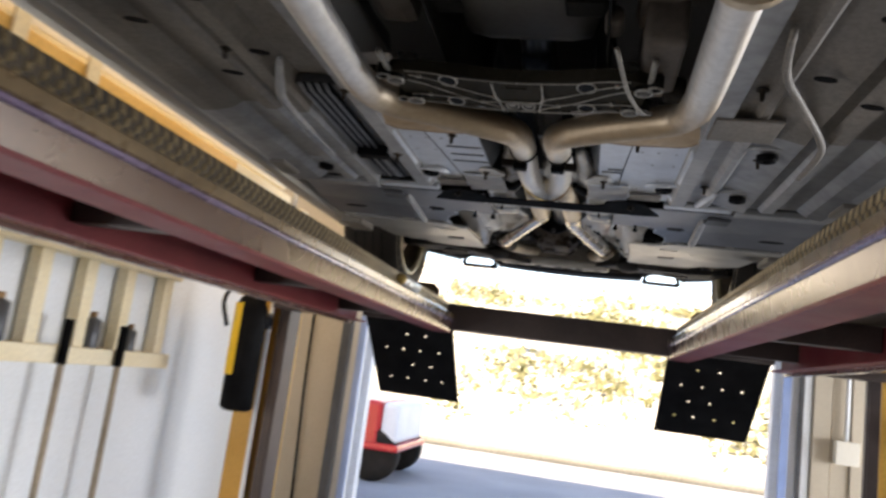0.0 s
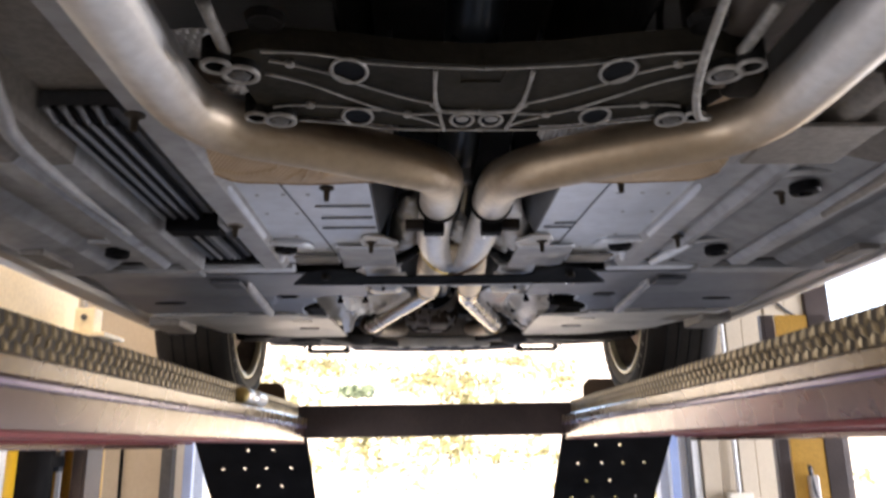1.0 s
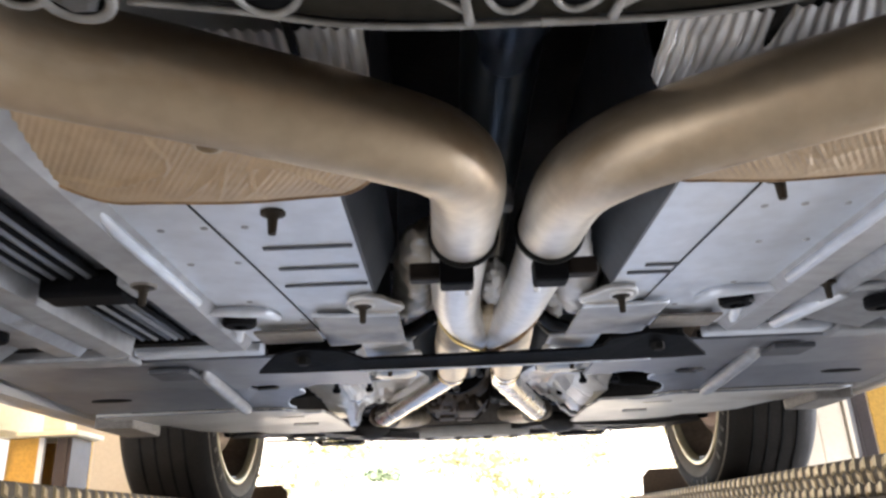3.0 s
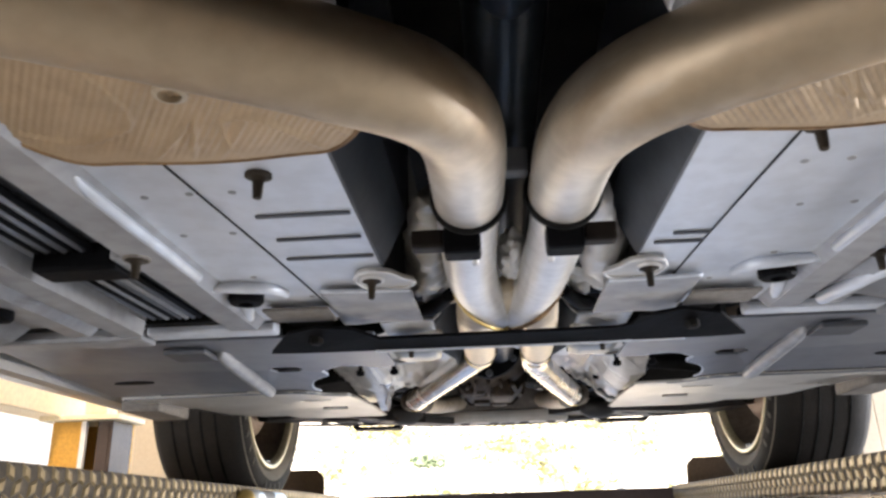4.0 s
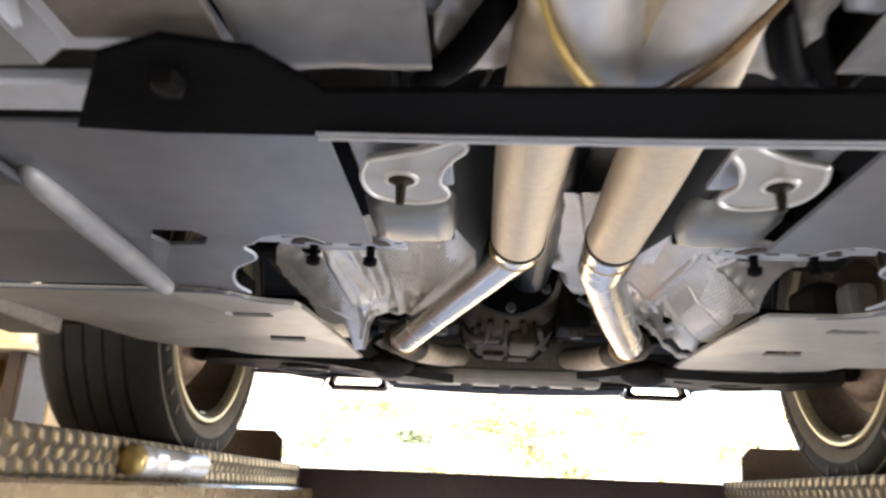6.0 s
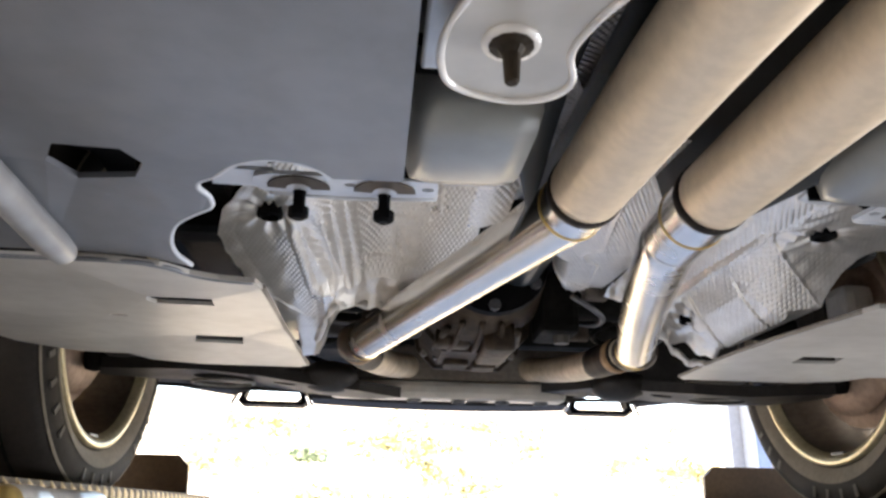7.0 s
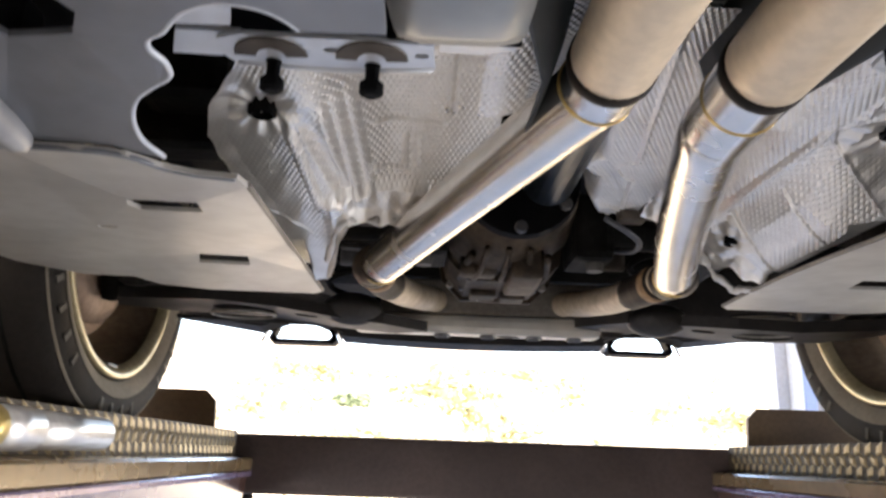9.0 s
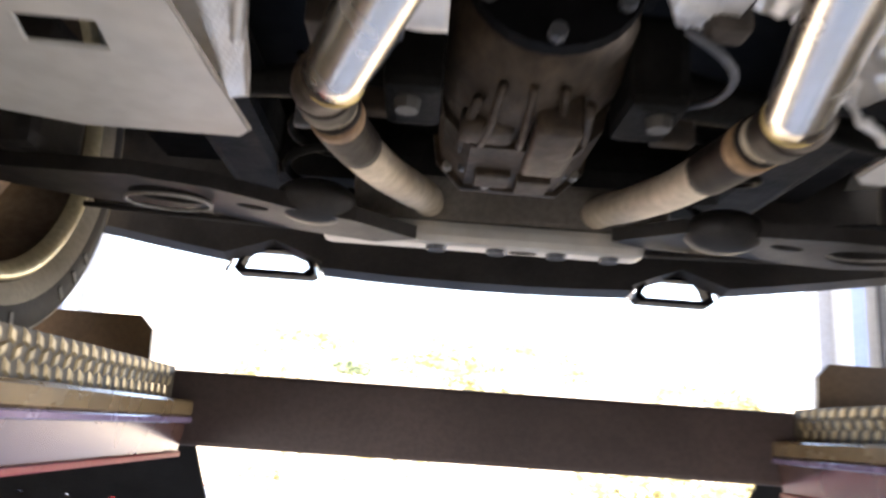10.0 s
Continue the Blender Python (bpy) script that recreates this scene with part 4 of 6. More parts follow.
for x, y in PLUGS:
    plug(x, y, FLOOR - (0.012 if abs(x) > 0.4 else 0.003), car)
    s = 1 if x > 0 else -1
    bm = bmesh.new()
    pts = [(x + s * 0.032, y - 0.042, FLOOR - 0.004), (x - s * 0.01, y - 0.040, FLOOR - 0.005), (x - s * 0.035, y - 0.028, FLOOR - 0.004), (x - s * 0.043, y, FLOOR - 0.002), (x - s * 0.036, y + 0.02, FLOOR)]
    if abs(x) < 0.4:
        part("dish_rim", tube(bm, pts, [0.005, 0.007, 0.007, 0.005, 0.002], 10, 5), PANEL, car, "pressed oval rim round the plug", smooth=True)
    else:
        part("dish_rim", tube(bm, pts, [0.004, 0.005, 0.005, 0.003, 0.002], 10, 5), PANEL_GREY, car, smooth=True)
# dark plate stands in for the shade of a recess between floor sections
part("recess", box(X(1, 0.318), X(1, 0.43), 3.09, 3.20, FLOOR - 0.016, FLOOR - 0.010, bevel=0.003), FLOOR_DARK, car, "dark patch standing for a shaded recess in the floor")
# long pressed ridges
for side in (-1, 1):
    part("ridge", tube(bmesh.new(), [(X(side, 0.309), 3.292, FLOOR - 0.003), (X(side, 0.309), 3.330, FLOOR - 0.007), (X(side, 0.309), 3.53, FLOOR - 0.007)], [0.003, 0.0055, 0.0055], 12, 3), PANEL, car, smooth=True)
    part("ridge", tube(bmesh.new(), [(X(side, 0.296), 3.64, FLOOR), (X(side, 0.322), 3.735, FLOOR - 0.004)], 0.008, 10, 3), PANEL, car, smooth=True)
    run = [(-0.398, 2.929), (-0.449, 3.053), (-0.472, 3.13), (-0.484, 3.30), (-0.489, 3.486)] if side < 0 else [(0.371, 2.751), (0.397, 2.896), (0.440, 2.995), (0.511, 3.15), (0.540, 3.25), (0.545, 3.41)]
    part("ridge", tube(bmesh.new(), [(x, y, FLOOR - 0.014) for x, y in run], [0.005] + [0.009 if side < 0 else 0.0065] * (len(run) - 2) + [0.005], 10, 5), PANEL_GREY if side < 0 else FLOOR_DARK, car, "dusty pressed ridge", smooth=True)
    if side > 0:
        part("ridge", tube(bmesh.new(), [(X(side, 0.400), 3.60, FLOOR - 0.004), (X(side, 0.376), 3.735, FLOOR - 0.004)], 0.008, 10, 2), PANEL, car, smooth=True)

# crossmember joint and the rear trays
for side in (-1, 1):
    part("joint_strip", box(X(side, 0.20), X(side, 0.70), 3.745, 3.765, FLOOR + 0.004, FLOOR + 0.02), CAST, car)
    part("crossmember", box(X(side, 0.30), X(side, 0.47), 3.768, 3.800, FLOOR - 0.006, FLOOR + 0.012, bevel=0.005), PANEL, car, "pale crossmember flange")
    part("crossmember", box(X(side, 0.475), X(side, 0.70), 3.768, 3.815, FLOOR - 0.010, FLOOR + 0.012, bevel=0.005), PANEL_GREY, car)
    part("gap_strip", box(X(side, 0.30), X(side, 0.46), 3.8005, 3.812, FLOOR - 0.003, FLOOR + 0.006), BLACK, car)
    # tray ahead of the step
    slot = [(X(side, a), y) for a, y in ((0.338, 4.024), (0.374, 4.022), (0.386, 4.045), (0.376, 4.068), (0.340, 4.062), (0.330, 4.042))]
    edge_in = [(0.336, 4.202), (0.342, 4.172), (0.339, 4.148), (0.330, 4.128), (0.316, 4.114), (0.303, 4.103), (0.302, 4.090), (0.306, 4.077), (0.303, 4.066), (0.293, 4.058), (0.284, 4.046), (0.275, 4.037), (0.258, 4.0295), (0.240, 4.032), (0.229, 4.040), (0.222, 4.050)]
    front_edge = [(q.x, q.y) for q in smooth_path([Vector((a, y, 0)) for a, y in edge_in], 3)] + [(0.178, 4.049)]
    front = mirror(side, [(0.178, 3.815), (0.70, 3.815), (0.725, 4.0), (0.715, 4.178), (0.43, 4.176), (0.365, 4.182), (0.345, 4.196)] + front_edge)
    tray = part("front_tray", plate(front, [slot], 0.004, lambda x, y: 2.025 - 0.012 * min(max((y - 4.09) / 0.09, 0.0), 1.0)), TRAY, car, "undertray with a scalloped cut-out, shade put into its blue-grey")
    rolled = [(X(side, a), y, 2.0265 - 0.012 * min(max((y - 4.09) / 0.09, 0.0), 1.0)) for a, y in front_edge[:-1]]
    # the rim's highlight is put into a paler metal
    part("rolled_edge", tube(bmesh.new(), rolled, 0.0019, 8, 2), PANEL, tray, "rolled edge of the cut-out, coloured paler for its highlight", smooth=True)
    part("ridge", tube(bmesh.new(), [(X(side, 0.412), 3.885, 2.027), (X(side, 0.414), 3.92, 2.021), (X(side, 0.420), 4.15, 2.011), (X(side, 0.421), 4.174, 2.014)], [0.004, 0.010, 0.012, 0.006], 10, 4), PANEL_GREY, tray, smooth=True)
    part("pad", box(X(side, 0.418), X(side, 0.478), 3.842, 3.90, 2.014, 2.022, bevel=0.003), GREY_TRACK, tray, "small dark block at the head of the ridge")
    part("slot", plate(oval(X(side, 0.63), 4.08, 0.035, 0.012, 14), (), 0.002, lambda x, y: 2.0186), BLACK, tray)
    # tray behind the step, rising to the rear
    rise = lambda x, y: 2.008 + 0.022 * min(max((y - 4.262) / 0.26, 0.0), 1.0)
    rim_in = [(0.286, 4.240), (0.292, 4.45), (0.291, 4.60), (0.287, 4.706)] if side < 0 else [(0.236, 4.240), (0.250, 4.45), (0.256, 4.60), (0.257, 4.706)]
    rear = mirror(side, [(rim_in[0][0] + 0.004, 4.222), (0.318, 4.217), (0.338, 4.206), (0.356, 4.187), (0.385, 4.1785), (0.44, 4.178), (0.70, 4.180), (0.69, 4.37), (0.655, 4.43), (0.640, 4.60), (0.58, 4.655), (0.52, 4.66), (0.50, 4.70), (0.44, 4.722), (rim_in[3][0] + 0.012, 4.722)] + rim_in[::-1])
    slots = [[(X(side, a), y) for a, y in ((0.337, 4.288), (0.392, 4.286), (0.398, 4.304), (0.393, 4.320), (0.341, 4.322))],
             [(X(side, a), y) for a, y in ((0.350, 4.532), (0.404, 4.530), (0.414, 4.570), (0.356, 4.574))],
             oval(X(side, 0.452), 4.40, 0.010, 0.006, 10)]
    tray = part("rear_tray", plate(rear, slots, 0.004, rise), REAR_TRAY, car, "undertray with two slots, ending before the wheel, toned pale and warm as lit")
    part("rolled_edge", tube(bmesh.new(), [(X(side, a), y, rise(0, y) + 0.002) for a, y in rim_in], 0.0026, 8, 5), FLOOR_DARK, tray, "dull rolled inner edge", smooth=True)
    part("joggle", tube(bmesh.new(), [(X(side, a), y, 2.0088) for a, y in ((0.292, 4.225), (0.318, 4.220), (0.338, 4.209), (0.356, 4.190), (0.385, 4.181), (0.44, 4.180), (0.56, 4.181), (0.695, 4.182))], 0.0022, 8, 5), TRAY, tray, "rolled joggle where the trays meet", smooth=True)
    part("slot_screw", lathe(bmesh.new(), [(0, 0.006), (-0.004, 0.005)], (X(side, 0.364), 4.304, 2.020), "z", 8), BURNT, tray)
    for a, y in ((0.247, 4.112), (0.189, 4.112)):
        bm = lathe(bmesh.new(), [(0.0, 0.0065), (-0.003, 0.0042), (-0.013, 0.0042), (-0.014, 0.0072), (-0.020, 0.0072), (-0.022, 0.0042)], (X(side, a), y, 2.044), "z", 12)
        part("bolt", bm, BLACK, car, "black stepped bolt")
    part("tab", plate(mirror(side, [(0.152, 4.113), (0.154, 4.086), (0.200, 4.084), (0.262, 4.084), (0.275, 4.089), (0.278, 4.102), (0.270, 4.114), (0.215, 4.119)]), [oval(X(side, 0.160), 4.098, 0.0045, 0.003, 10), oval(X(side, 0.212), 4.096, 0.0045, 0.003, 10)], 0.003, lambda x, y: 2.042), PANEL, car, "pale metal fixing tab")
    part("backing_plate", plate(mirror(side, [(0.262, 4.0885), (0.298, 4.0875), (0.307, 4.114), (0.2785, 4.115)]), (), 0.003, lambda x, y: 2.046), PANEL, car, "pale plate behind the fixing tab")
    part("upper_plate", plate(mirror(side, [(0.262, 4.064), (0.280, 4.064), (0.296, 4.074), (0.296, 4.082), (0.266, 4.082)]), (), 0.003, lambda x, y: 2.046), PANEL, car)
    part("tab_lip", tube(bmesh.new(), [(X(side, 0.153), 4.113, 2.042), (X(side, 0.215), 4.119, 2.042), (X(side, 0.268), 4.114, 2.042)], 0.0016, 8, 3), PANEL, car, smooth=True)
    part("box_flange", plate(mirror(side, [(0.104, 4.086), (0.150, 4.088), (0.150, 4.114), (0.125, 4.116), (0.106, 4.102)]), (), 0.003, lambda x, y: 2.050 + 0.3 * max(0.0, y - 4.10)), PANEL, car, "pale flange below the grey box")
    # flat brown arches draw the shade of a recess round each bolt
    for a in (0.247, 0.189):
        ring = [(X(side, a + 0.021 * math.cos(k)), 4.103 + 0.019 * math.sin(k)) for k in np.linspace(math.pi, 2 * math.pi, 13)] + [(X(side, a + 0.0085 * math.cos(k)), 4.104 + 0.009 * math.sin(k)) for k in np.linspace(2 * math.pi, math.pi, 9)]
        part("recess_shade", plate([(float(px), float(py)) for px, py in ring], (), 0.0012, lambda x, y: 2.0405), DIRTY, car, "brown arch-shaped plate standing for the shaded recess round the bolt")
    part("flap", box(X(side, 0.206), X(side, 0.282), 3.657, 3.712, 2.019, 2.023, bevel=0.0015), FLOOR_DARK, car, "brownish metal flap")
    part("arch_liner", box(X(side, 0.60), X(side, 0.72), 4.44, 4.50, 2.03, 2.30, bevel=0.01), BLACK, car)
    part("hanger_eye", box(X(side, 0.66), X(side, 0.735), 4.25, 4.40, 1.996, 2.02, bevel=0.006), FLOOR_DARK, car)

# black brace across the tunnel
BRACE = [(-0.296, 3.752), (-0.262, 3.700), (-0.228, 3.689), (-0.186, 3.696), (-0.167, 3.712), (-0.156, 3.722), (0.130, 3.719), (0.146, 3.712), (0.153, 3.694), (0.200, 3.681), (0.244, 3.694), (0.286, 3.750), (0.246, 3.757), (0.150, 3.758), (0.0, 3.759), (-0.160, 3.758), (-0.250, 3.757)]
brace = part("brace", plate([(CX + a, y) for a, y in BRACE], (), 0.004, lambda x, y: 1.990 + 0.26 * max(0.0, 3.745 - y)), BLACK, car, "black flat steel tunnel brace")
# two pale beads draw the highlights along the brace's lower edge
part("lip", tube(bmesh.new(), [(X(-1, 0.165), 3.759, 1.9895), (CX, 3.760, 1.9892), (X(1, 0.15), 3.759, 1.9895), (X(1, 0.215), 3.758, 1.990)], 0.0017, 8, 4), PANEL, brace, "pale bead drawn for the lower edge's highlight", smooth=True)
part("lip_highlight", tube(bmesh.new(), [(X(-1, 0.165), 3.752, 1.9885), (CX, 3.753, 1.9882), (X(1, 0.15), 3.752, 1.9885)], 0.0010, 8, 4), PANEL, brace, smooth=True)
for a, y in ((-0.232, 3.716), (0.214, 3.712)):
    part("bolt", lathe(bmesh.new(), [(0.004, 0.009), (-0.004, 0.009), (-0.006, 0.006)], (CX + a, y, 1.997), "z", 6), CAST, brace)

# heat shields along the tunnel
def foil_tunnel(x, y):
    a = abs(x - CX)
    bow = 0.13 * max(0.0, 1 - (a / 0.165) ** 2) ** 0.7
    wave = 0.006 * math.sin(70 * y) * (0.4 + a) + 0.010 * noise.noise(Vector((x * 14, y * 11, 3)))
    return 2.052 + bow + wave


part("tunnel_shield", sheet(foil_tunnel, X(-1, 0.085), X(1, 0.085), 40, 4.05, 4.42, 60, 0.002), SHIELD, car, "silver embossed foil tunnel shield", smooth=True)
for side in (-1, 1):
    def outer(y):
        if side < 0:
            return float(np.interp(y, (4.20, 4.241, 4.29, 4.333, 4.379, 4.45, 4.62), (0.285, 0.308, 0.338, 0.349, 0.343, 0.325, 0.315)))
        return float(np.interp(y, (4.20, 4.25, 4.30, 4.36, 4.62), (0.285, 0.312, 0.320, 0.288, 0.282)))

    def start(a):
        if side < 0:
            return 4.295 - 0.075 * min(max((a - 0.21) / 0.08, 0.0), 1.0)
        return 4.170 + 0.065 * min(max((a - 0.20) / 0.09, 0.0), 1.0)

    def end(a):
        if side < 0:
            return float(np.interp(a, (0.08, 0.130, 0.180, 0.205, 0.222, 0.240, 0.252, 0.266, 0.284, 0.300, 0.35), (4.440, 4.475, 4.512, 4.503, 4.489, 4.482, 4.505, 4.570, 4.635, 4.640, 4.640)))
        return float(np.interp(a, (0.084, 0.150, 0.172, 0.204, 0.225, 0.248, 0.262, 0.30), (4.590, 4.590, 4.600, 4.632, 4.650, 4.648, 4.610, 4.590)))

    def base(a, y):
        if side < 0:
            k = min(max((a - 0.185) / 0.085, 0.0), 1.0)
            k = k * k * (3 - 2 * k)
            return (1 - k) * (2.127 - 0.39 * (y - 4.398)) + k * (2.098 - 0.20 * (y - 4.30))
        k = min(max((a - 0.13) / 0.05, 0.0), 1.0)
        k = k * k * (3 - 2 * k)
        return (1 - k) * 2.122 + k * 2.097 - min(max((y - 4.33) / 0.08, 0.0), 1.0) * float(np.interp(a, (0.195, 0.246, 0.285), (0.0, 0.045, 0.066)))

    def ridge(v, at, half, high):
        return high * max(0.0, 1 - ((v - at) / half) ** 2)

    def fade(v, a, b, soft=0.02):
        return min(max((v - a) / soft, 0.0), 1.0) * min(max((b - v) / soft, 0.0), 1.0)

    pa, py = (0.296, 4.302) if side < 0 else (0.245, 4.291)
    inside = 0.084 if side < 0 else 0.112
    bm = grid(270, 330)
    for v in bm.verts:
        u, w = v.co.x, v.co.y
        a = inside + (0.33 - inside) * u
        y = start(a) + w * (end(a) - start(a))
        a = inside + u * (outer(y) - inside)
        press = dimple(a, y)
        relief, crushed = 0.0, 0.0
        if side < 0:
            run = fade(y, 4.300, 4.475, 0.03)
            ribs = ridge(a + 0.09 * (y - 4.32), 0.2245, 0.0048, 0.0050) + ridge(a + 0.08 * (y - 4.32), 0.2360, 0.0048, 0.0050) + ridge(a + 0.09 * (y - 4.32), 0.2475, 0.0052, 0.0055) + ridge(a + 0.11 * (y - 4.30), 0.2800, 0.0062, 0.0060)
            hollow = ridge(a + 0.19 * (y - 4.30), 0.2660, 0.0080, 0.0070)
            relief += run * (hollow - ribs)
            frames = ridge(y + 0.07 * (a - 0.17), 4.3795, 0.0034, 0.0042) * fade(a, 0.136, 0.208, 0.006) + ridge(a, 0.1300, 0.0032, 0.0042) * fade(y, 4.300, 4.374, 0.006)
            frames += ridge(y + 0.26 * (a - 0.187), 4.4405, 0.0034, 0.0042) * fade(a, 0.160, 0.214, 0.006) + (ridge(a, 0.1645, 0.0030, 0.0036) + ridge(a, 0.1760, 0.0030, 0.0036)) * fade(y, 4.393, 4.442, 0.005)
            relief -= frames
            crushed = min(max((y - 4.452 + 0.2 * (a - 0.19)) / 0.012, 0.0), 1.0) * min(max((0.262 - a) / 0.01, 0.0), 1.0)
            relief -= 0.010 * crushed
            flap = min(max((a - 0.288 + 0.11 * (y - 4.30)) / 0.015, 0.0), 1.0)
            relief += flap * 0.0005 * math.sin(150 * (a - 0.6 * y))
            relief -= ridge(y + 1.3 * (a - 0.307), 4.475, 0.0050, 0.0015) * flap
            press *= (1 - 0.85 * flap) * (1 - 0.3 * min(run * hollow / 0.006, 1.0))
        else:
            run = fade(y, 4.270, 4.530, 0.03)
            relief -= run * ridge(a + 0.04 * (y - 4.30), 0.1835, 0.0055, 0.0070)
            hollow = min(max((a - 0.186) / 0.035, 0.0), 1.0)
            relief += run * 0.010 * math.sin(math.pi * hollow)
            # pleats between the fold and the fixing
            beyond = a - float(np.interp(y, (4.286, 4.319, 4.351, 4.369, 4.45), (0.197, 0.206, 0.243, 0.268, 0.40)))
            relief -= ridge(beyond, 0.0, 0.0035, 0.0030)
            if beyond > 0:
                relief += 0.0016 * math.sin(260 * (a + 0.6 * y)) * max(0.0, 1 - beyond / 0.035)
                press *= 0.3
            relief += ridge(y - 0.50 * (a - 0.210), 4.418, 0.0035, 0.0050) * fade(a, 0.206, 0.275, 0.008)
            crushed = min(max((y - 4.497 - 0.73 * (a - 0.172)) / 0.010, 0.0), 1.0)
            relief += ridge(y - 0.73 * (a - 0.172), 4.495, 0.0045, 0.0070) * fade(a, 0.170, 0.27, 0.01)
        reach = math.hypot((a - pa) / 0.050, (y - py) / 0.050)
        pinch = max(0.0, 1 - reach)
        ruffle = 0.0030 * pinch * math.sin(9 * math.atan2(y - py, a - pa)) + 0.010 * pinch ** 2
        press *= (1 - 0.9 * min(1.0, 2.0 * pinch)) * (1 - 0.9 * crushed)
        brim = max(0.0, (a - outer(y) + 0.016) / 0.016)
        ragged = min(max((w - 0.93) / 0.07, 0.0), 1.0) * (min(max((0.275 - a) / 0.01, 0.0), 1.0) if side < 0 else 1.0)
        crush = (0.0005 + 0.0060 * (crushed if side > 0 else 0.35 * crushed)) * noise.noise(Vector((a * 85, y * 65, side))) + 0.0008 * noise.noise(Vector((a * 20, y * 16, side + 4)))
        wave = 0.0012 * brim * math.sin(210 * y) - 0.004 * brim - 0.010 * ragged ** 2
        v.co = Vector((X(side, a), y + 0.006 * ragged * noise.noise(Vector((a * 60, 3.0, side))), max(base(a, y) + relief + ruffle + crush + wave + press * (1 - ragged), 2.052 if a > (0.289 if side < 0 else 0.262) and y > 4.36 else 0.0)))
    shield = part("wing_shield", bm, EMBOSS, car, "pleated silver embossed foil shield beside the pipe", smooth=True)
    part("fixing", lathe(bmesh.new(), [(0.012, 0.0115), (-0.003, 0.0125), (-0.0048, 0.0095), (0.004, 0.0070), (0.005, 0.0005)], (X(side, pa), py, base(pa, py) + (0.002 if side < 0 else 0.004)), "z", 20), BLACK, shield, "black sunken fixing")
    if side > 0:
        part("end_hole", lathe(bmesh.new(), [(0.008, 0.0085), (-0.002, 0.0098), (-0.004, 0.0070), (0.004, 0.0055)], (X(side, 0.216), 4.567, 2.080), "z", 16), BLACK, shield, "dark hole in the crushed end")
    # rolled and crushed end of the shield
    rng = np.random.default_rng(5 + side)
    lip = []
    for a in np.linspace(0.15, 0.262, 18):
        y = end(float(a)) - 0.002 + rng.normal() * 0.002
        lip.append((X(side, float(a)) + rng.normal() * 0.0015, y, base(float(a), y) - 0.012 + rng.normal() * 0.002))
    bm = tube(bmesh.new(), lip, [float(r) for r in rng.uniform(0.002, 0.0055, 18)], 12, 6)
    for v in bm.verts:
        v.co += 0.0025 * noise.noise_vector(v.co * 110)
    part("crushed_lip", bm, FOIL, shield, "crushed rolled foil edge", smooth=True)

    # cast brackets with a stud, ahead of and behind the brace
    def bracket(outline, z, at, arm_label):
        pts = mirror(side, outline)
        cx, cy = X(side, at[0]), at[1]
        dish = part("bracket", plate([(q.x, q.y) for q in smooth_path([Vector((px, py, 0)) for px, py in pts] + [Vector((*pts[0], 0))], 4)[:-1]], [], 0.004, lambda x, y: z), REAR_TRAY, car, arm_label)
        loop = [(px, py, z - 0.0005) for px, py in pts]
        part("rim", tube(bmesh.new(), loop + loop[:1], 0.0019, 8, 5), FOIL, dish, smooth=True)
        part("washer", lathe(bmesh.new(), [(0.002, 0.0135), (-0.002, 0.013), (-0.0025, 0.007), (0.001, 0.006)], (cx, cy, z), "z", 22), FOIL, dish, smooth=True)
        stud(cx, cy, z - 0.001, dish, 0.019)

    bracket([(0.152, 3.548), (0.158, 3.572), (0.150, 3.598), (0.128, 3.603), (0.106, 3.598), (0.098, 3.580), (0.110, 3.566), (0.120, 3.548), (0.136, 3.542)], 2.0245, (0.141, 3.570), "small bright bracket with a stud")
    bracket([(0.158, 3.874), (0.166, 3.900), (0.166, 3.926), (0.158, 3.944), (0.132, 3.954), (0.111, 3.949), (0.103, 3.934), (0.109, 3.912), (0.106, 3.893), (0.098, 3.872), (0.088, 3.855), (0.094, 3.842), (0.114, 3.856), (0.134, 3.866)], 2.030, (0.137, 3.906), "pale cast bracket with a rounded end and an arm")
    part("side_plate", box(X(side, 0.100), X(side, 0.174), 3.845, 3.957, 2.046, 2.052, bevel=0.002), PANEL, car, "pale plate beside the tunnel")
    part("tunnel_box", box(X(side, 0.100), X(side, 0.180), 3.984, 4.083, 2.034, 2.12, bevel=0.020), BOX, car, "grey smooth rounded box beside the tunnel", smooth=True)
    bm = grid(36, 150)
    for v in bm.verts:
        a, y = 0.084 + 0.034 * v.co.x, 4.040 + 0.185 * v.co.y
        v.co = Vector((X(side, a), y, 2.066 + 0.35 * max(0.0, 0.104 - a) + 0.02 * (1 - v.co.y) + dimple(a, y)))
    part("foil_strip", bm, EMBOSS, car, "strip of dimpled foil beside the box", smooth=True)
    # two black strips stand in for the shade in the gaps round the box
    part("box_strip", box(X(side, 0.104), X(side, 0.180), 4.0835, 4.0875, 2.044, 2.056, bevel=0.001), BLACK, car)
    part("box_gap_shade", box(X(side, 0.100), X(side, 0.178), 3.9575, 3.9835, 2.060, 2.068), BLACK, car, "black strip standing for the shaded gap ahead of the grey box")
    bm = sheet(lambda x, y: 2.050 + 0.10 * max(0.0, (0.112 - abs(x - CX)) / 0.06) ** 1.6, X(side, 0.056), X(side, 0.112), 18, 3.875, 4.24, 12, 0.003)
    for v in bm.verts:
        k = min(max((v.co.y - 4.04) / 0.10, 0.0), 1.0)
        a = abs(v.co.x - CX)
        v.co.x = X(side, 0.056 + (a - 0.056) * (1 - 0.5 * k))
    liner = part("tunnel_lining", bm, LINING, car, "smooth tunnel lining, its shade put into the dark blue-grey", smooth=True)
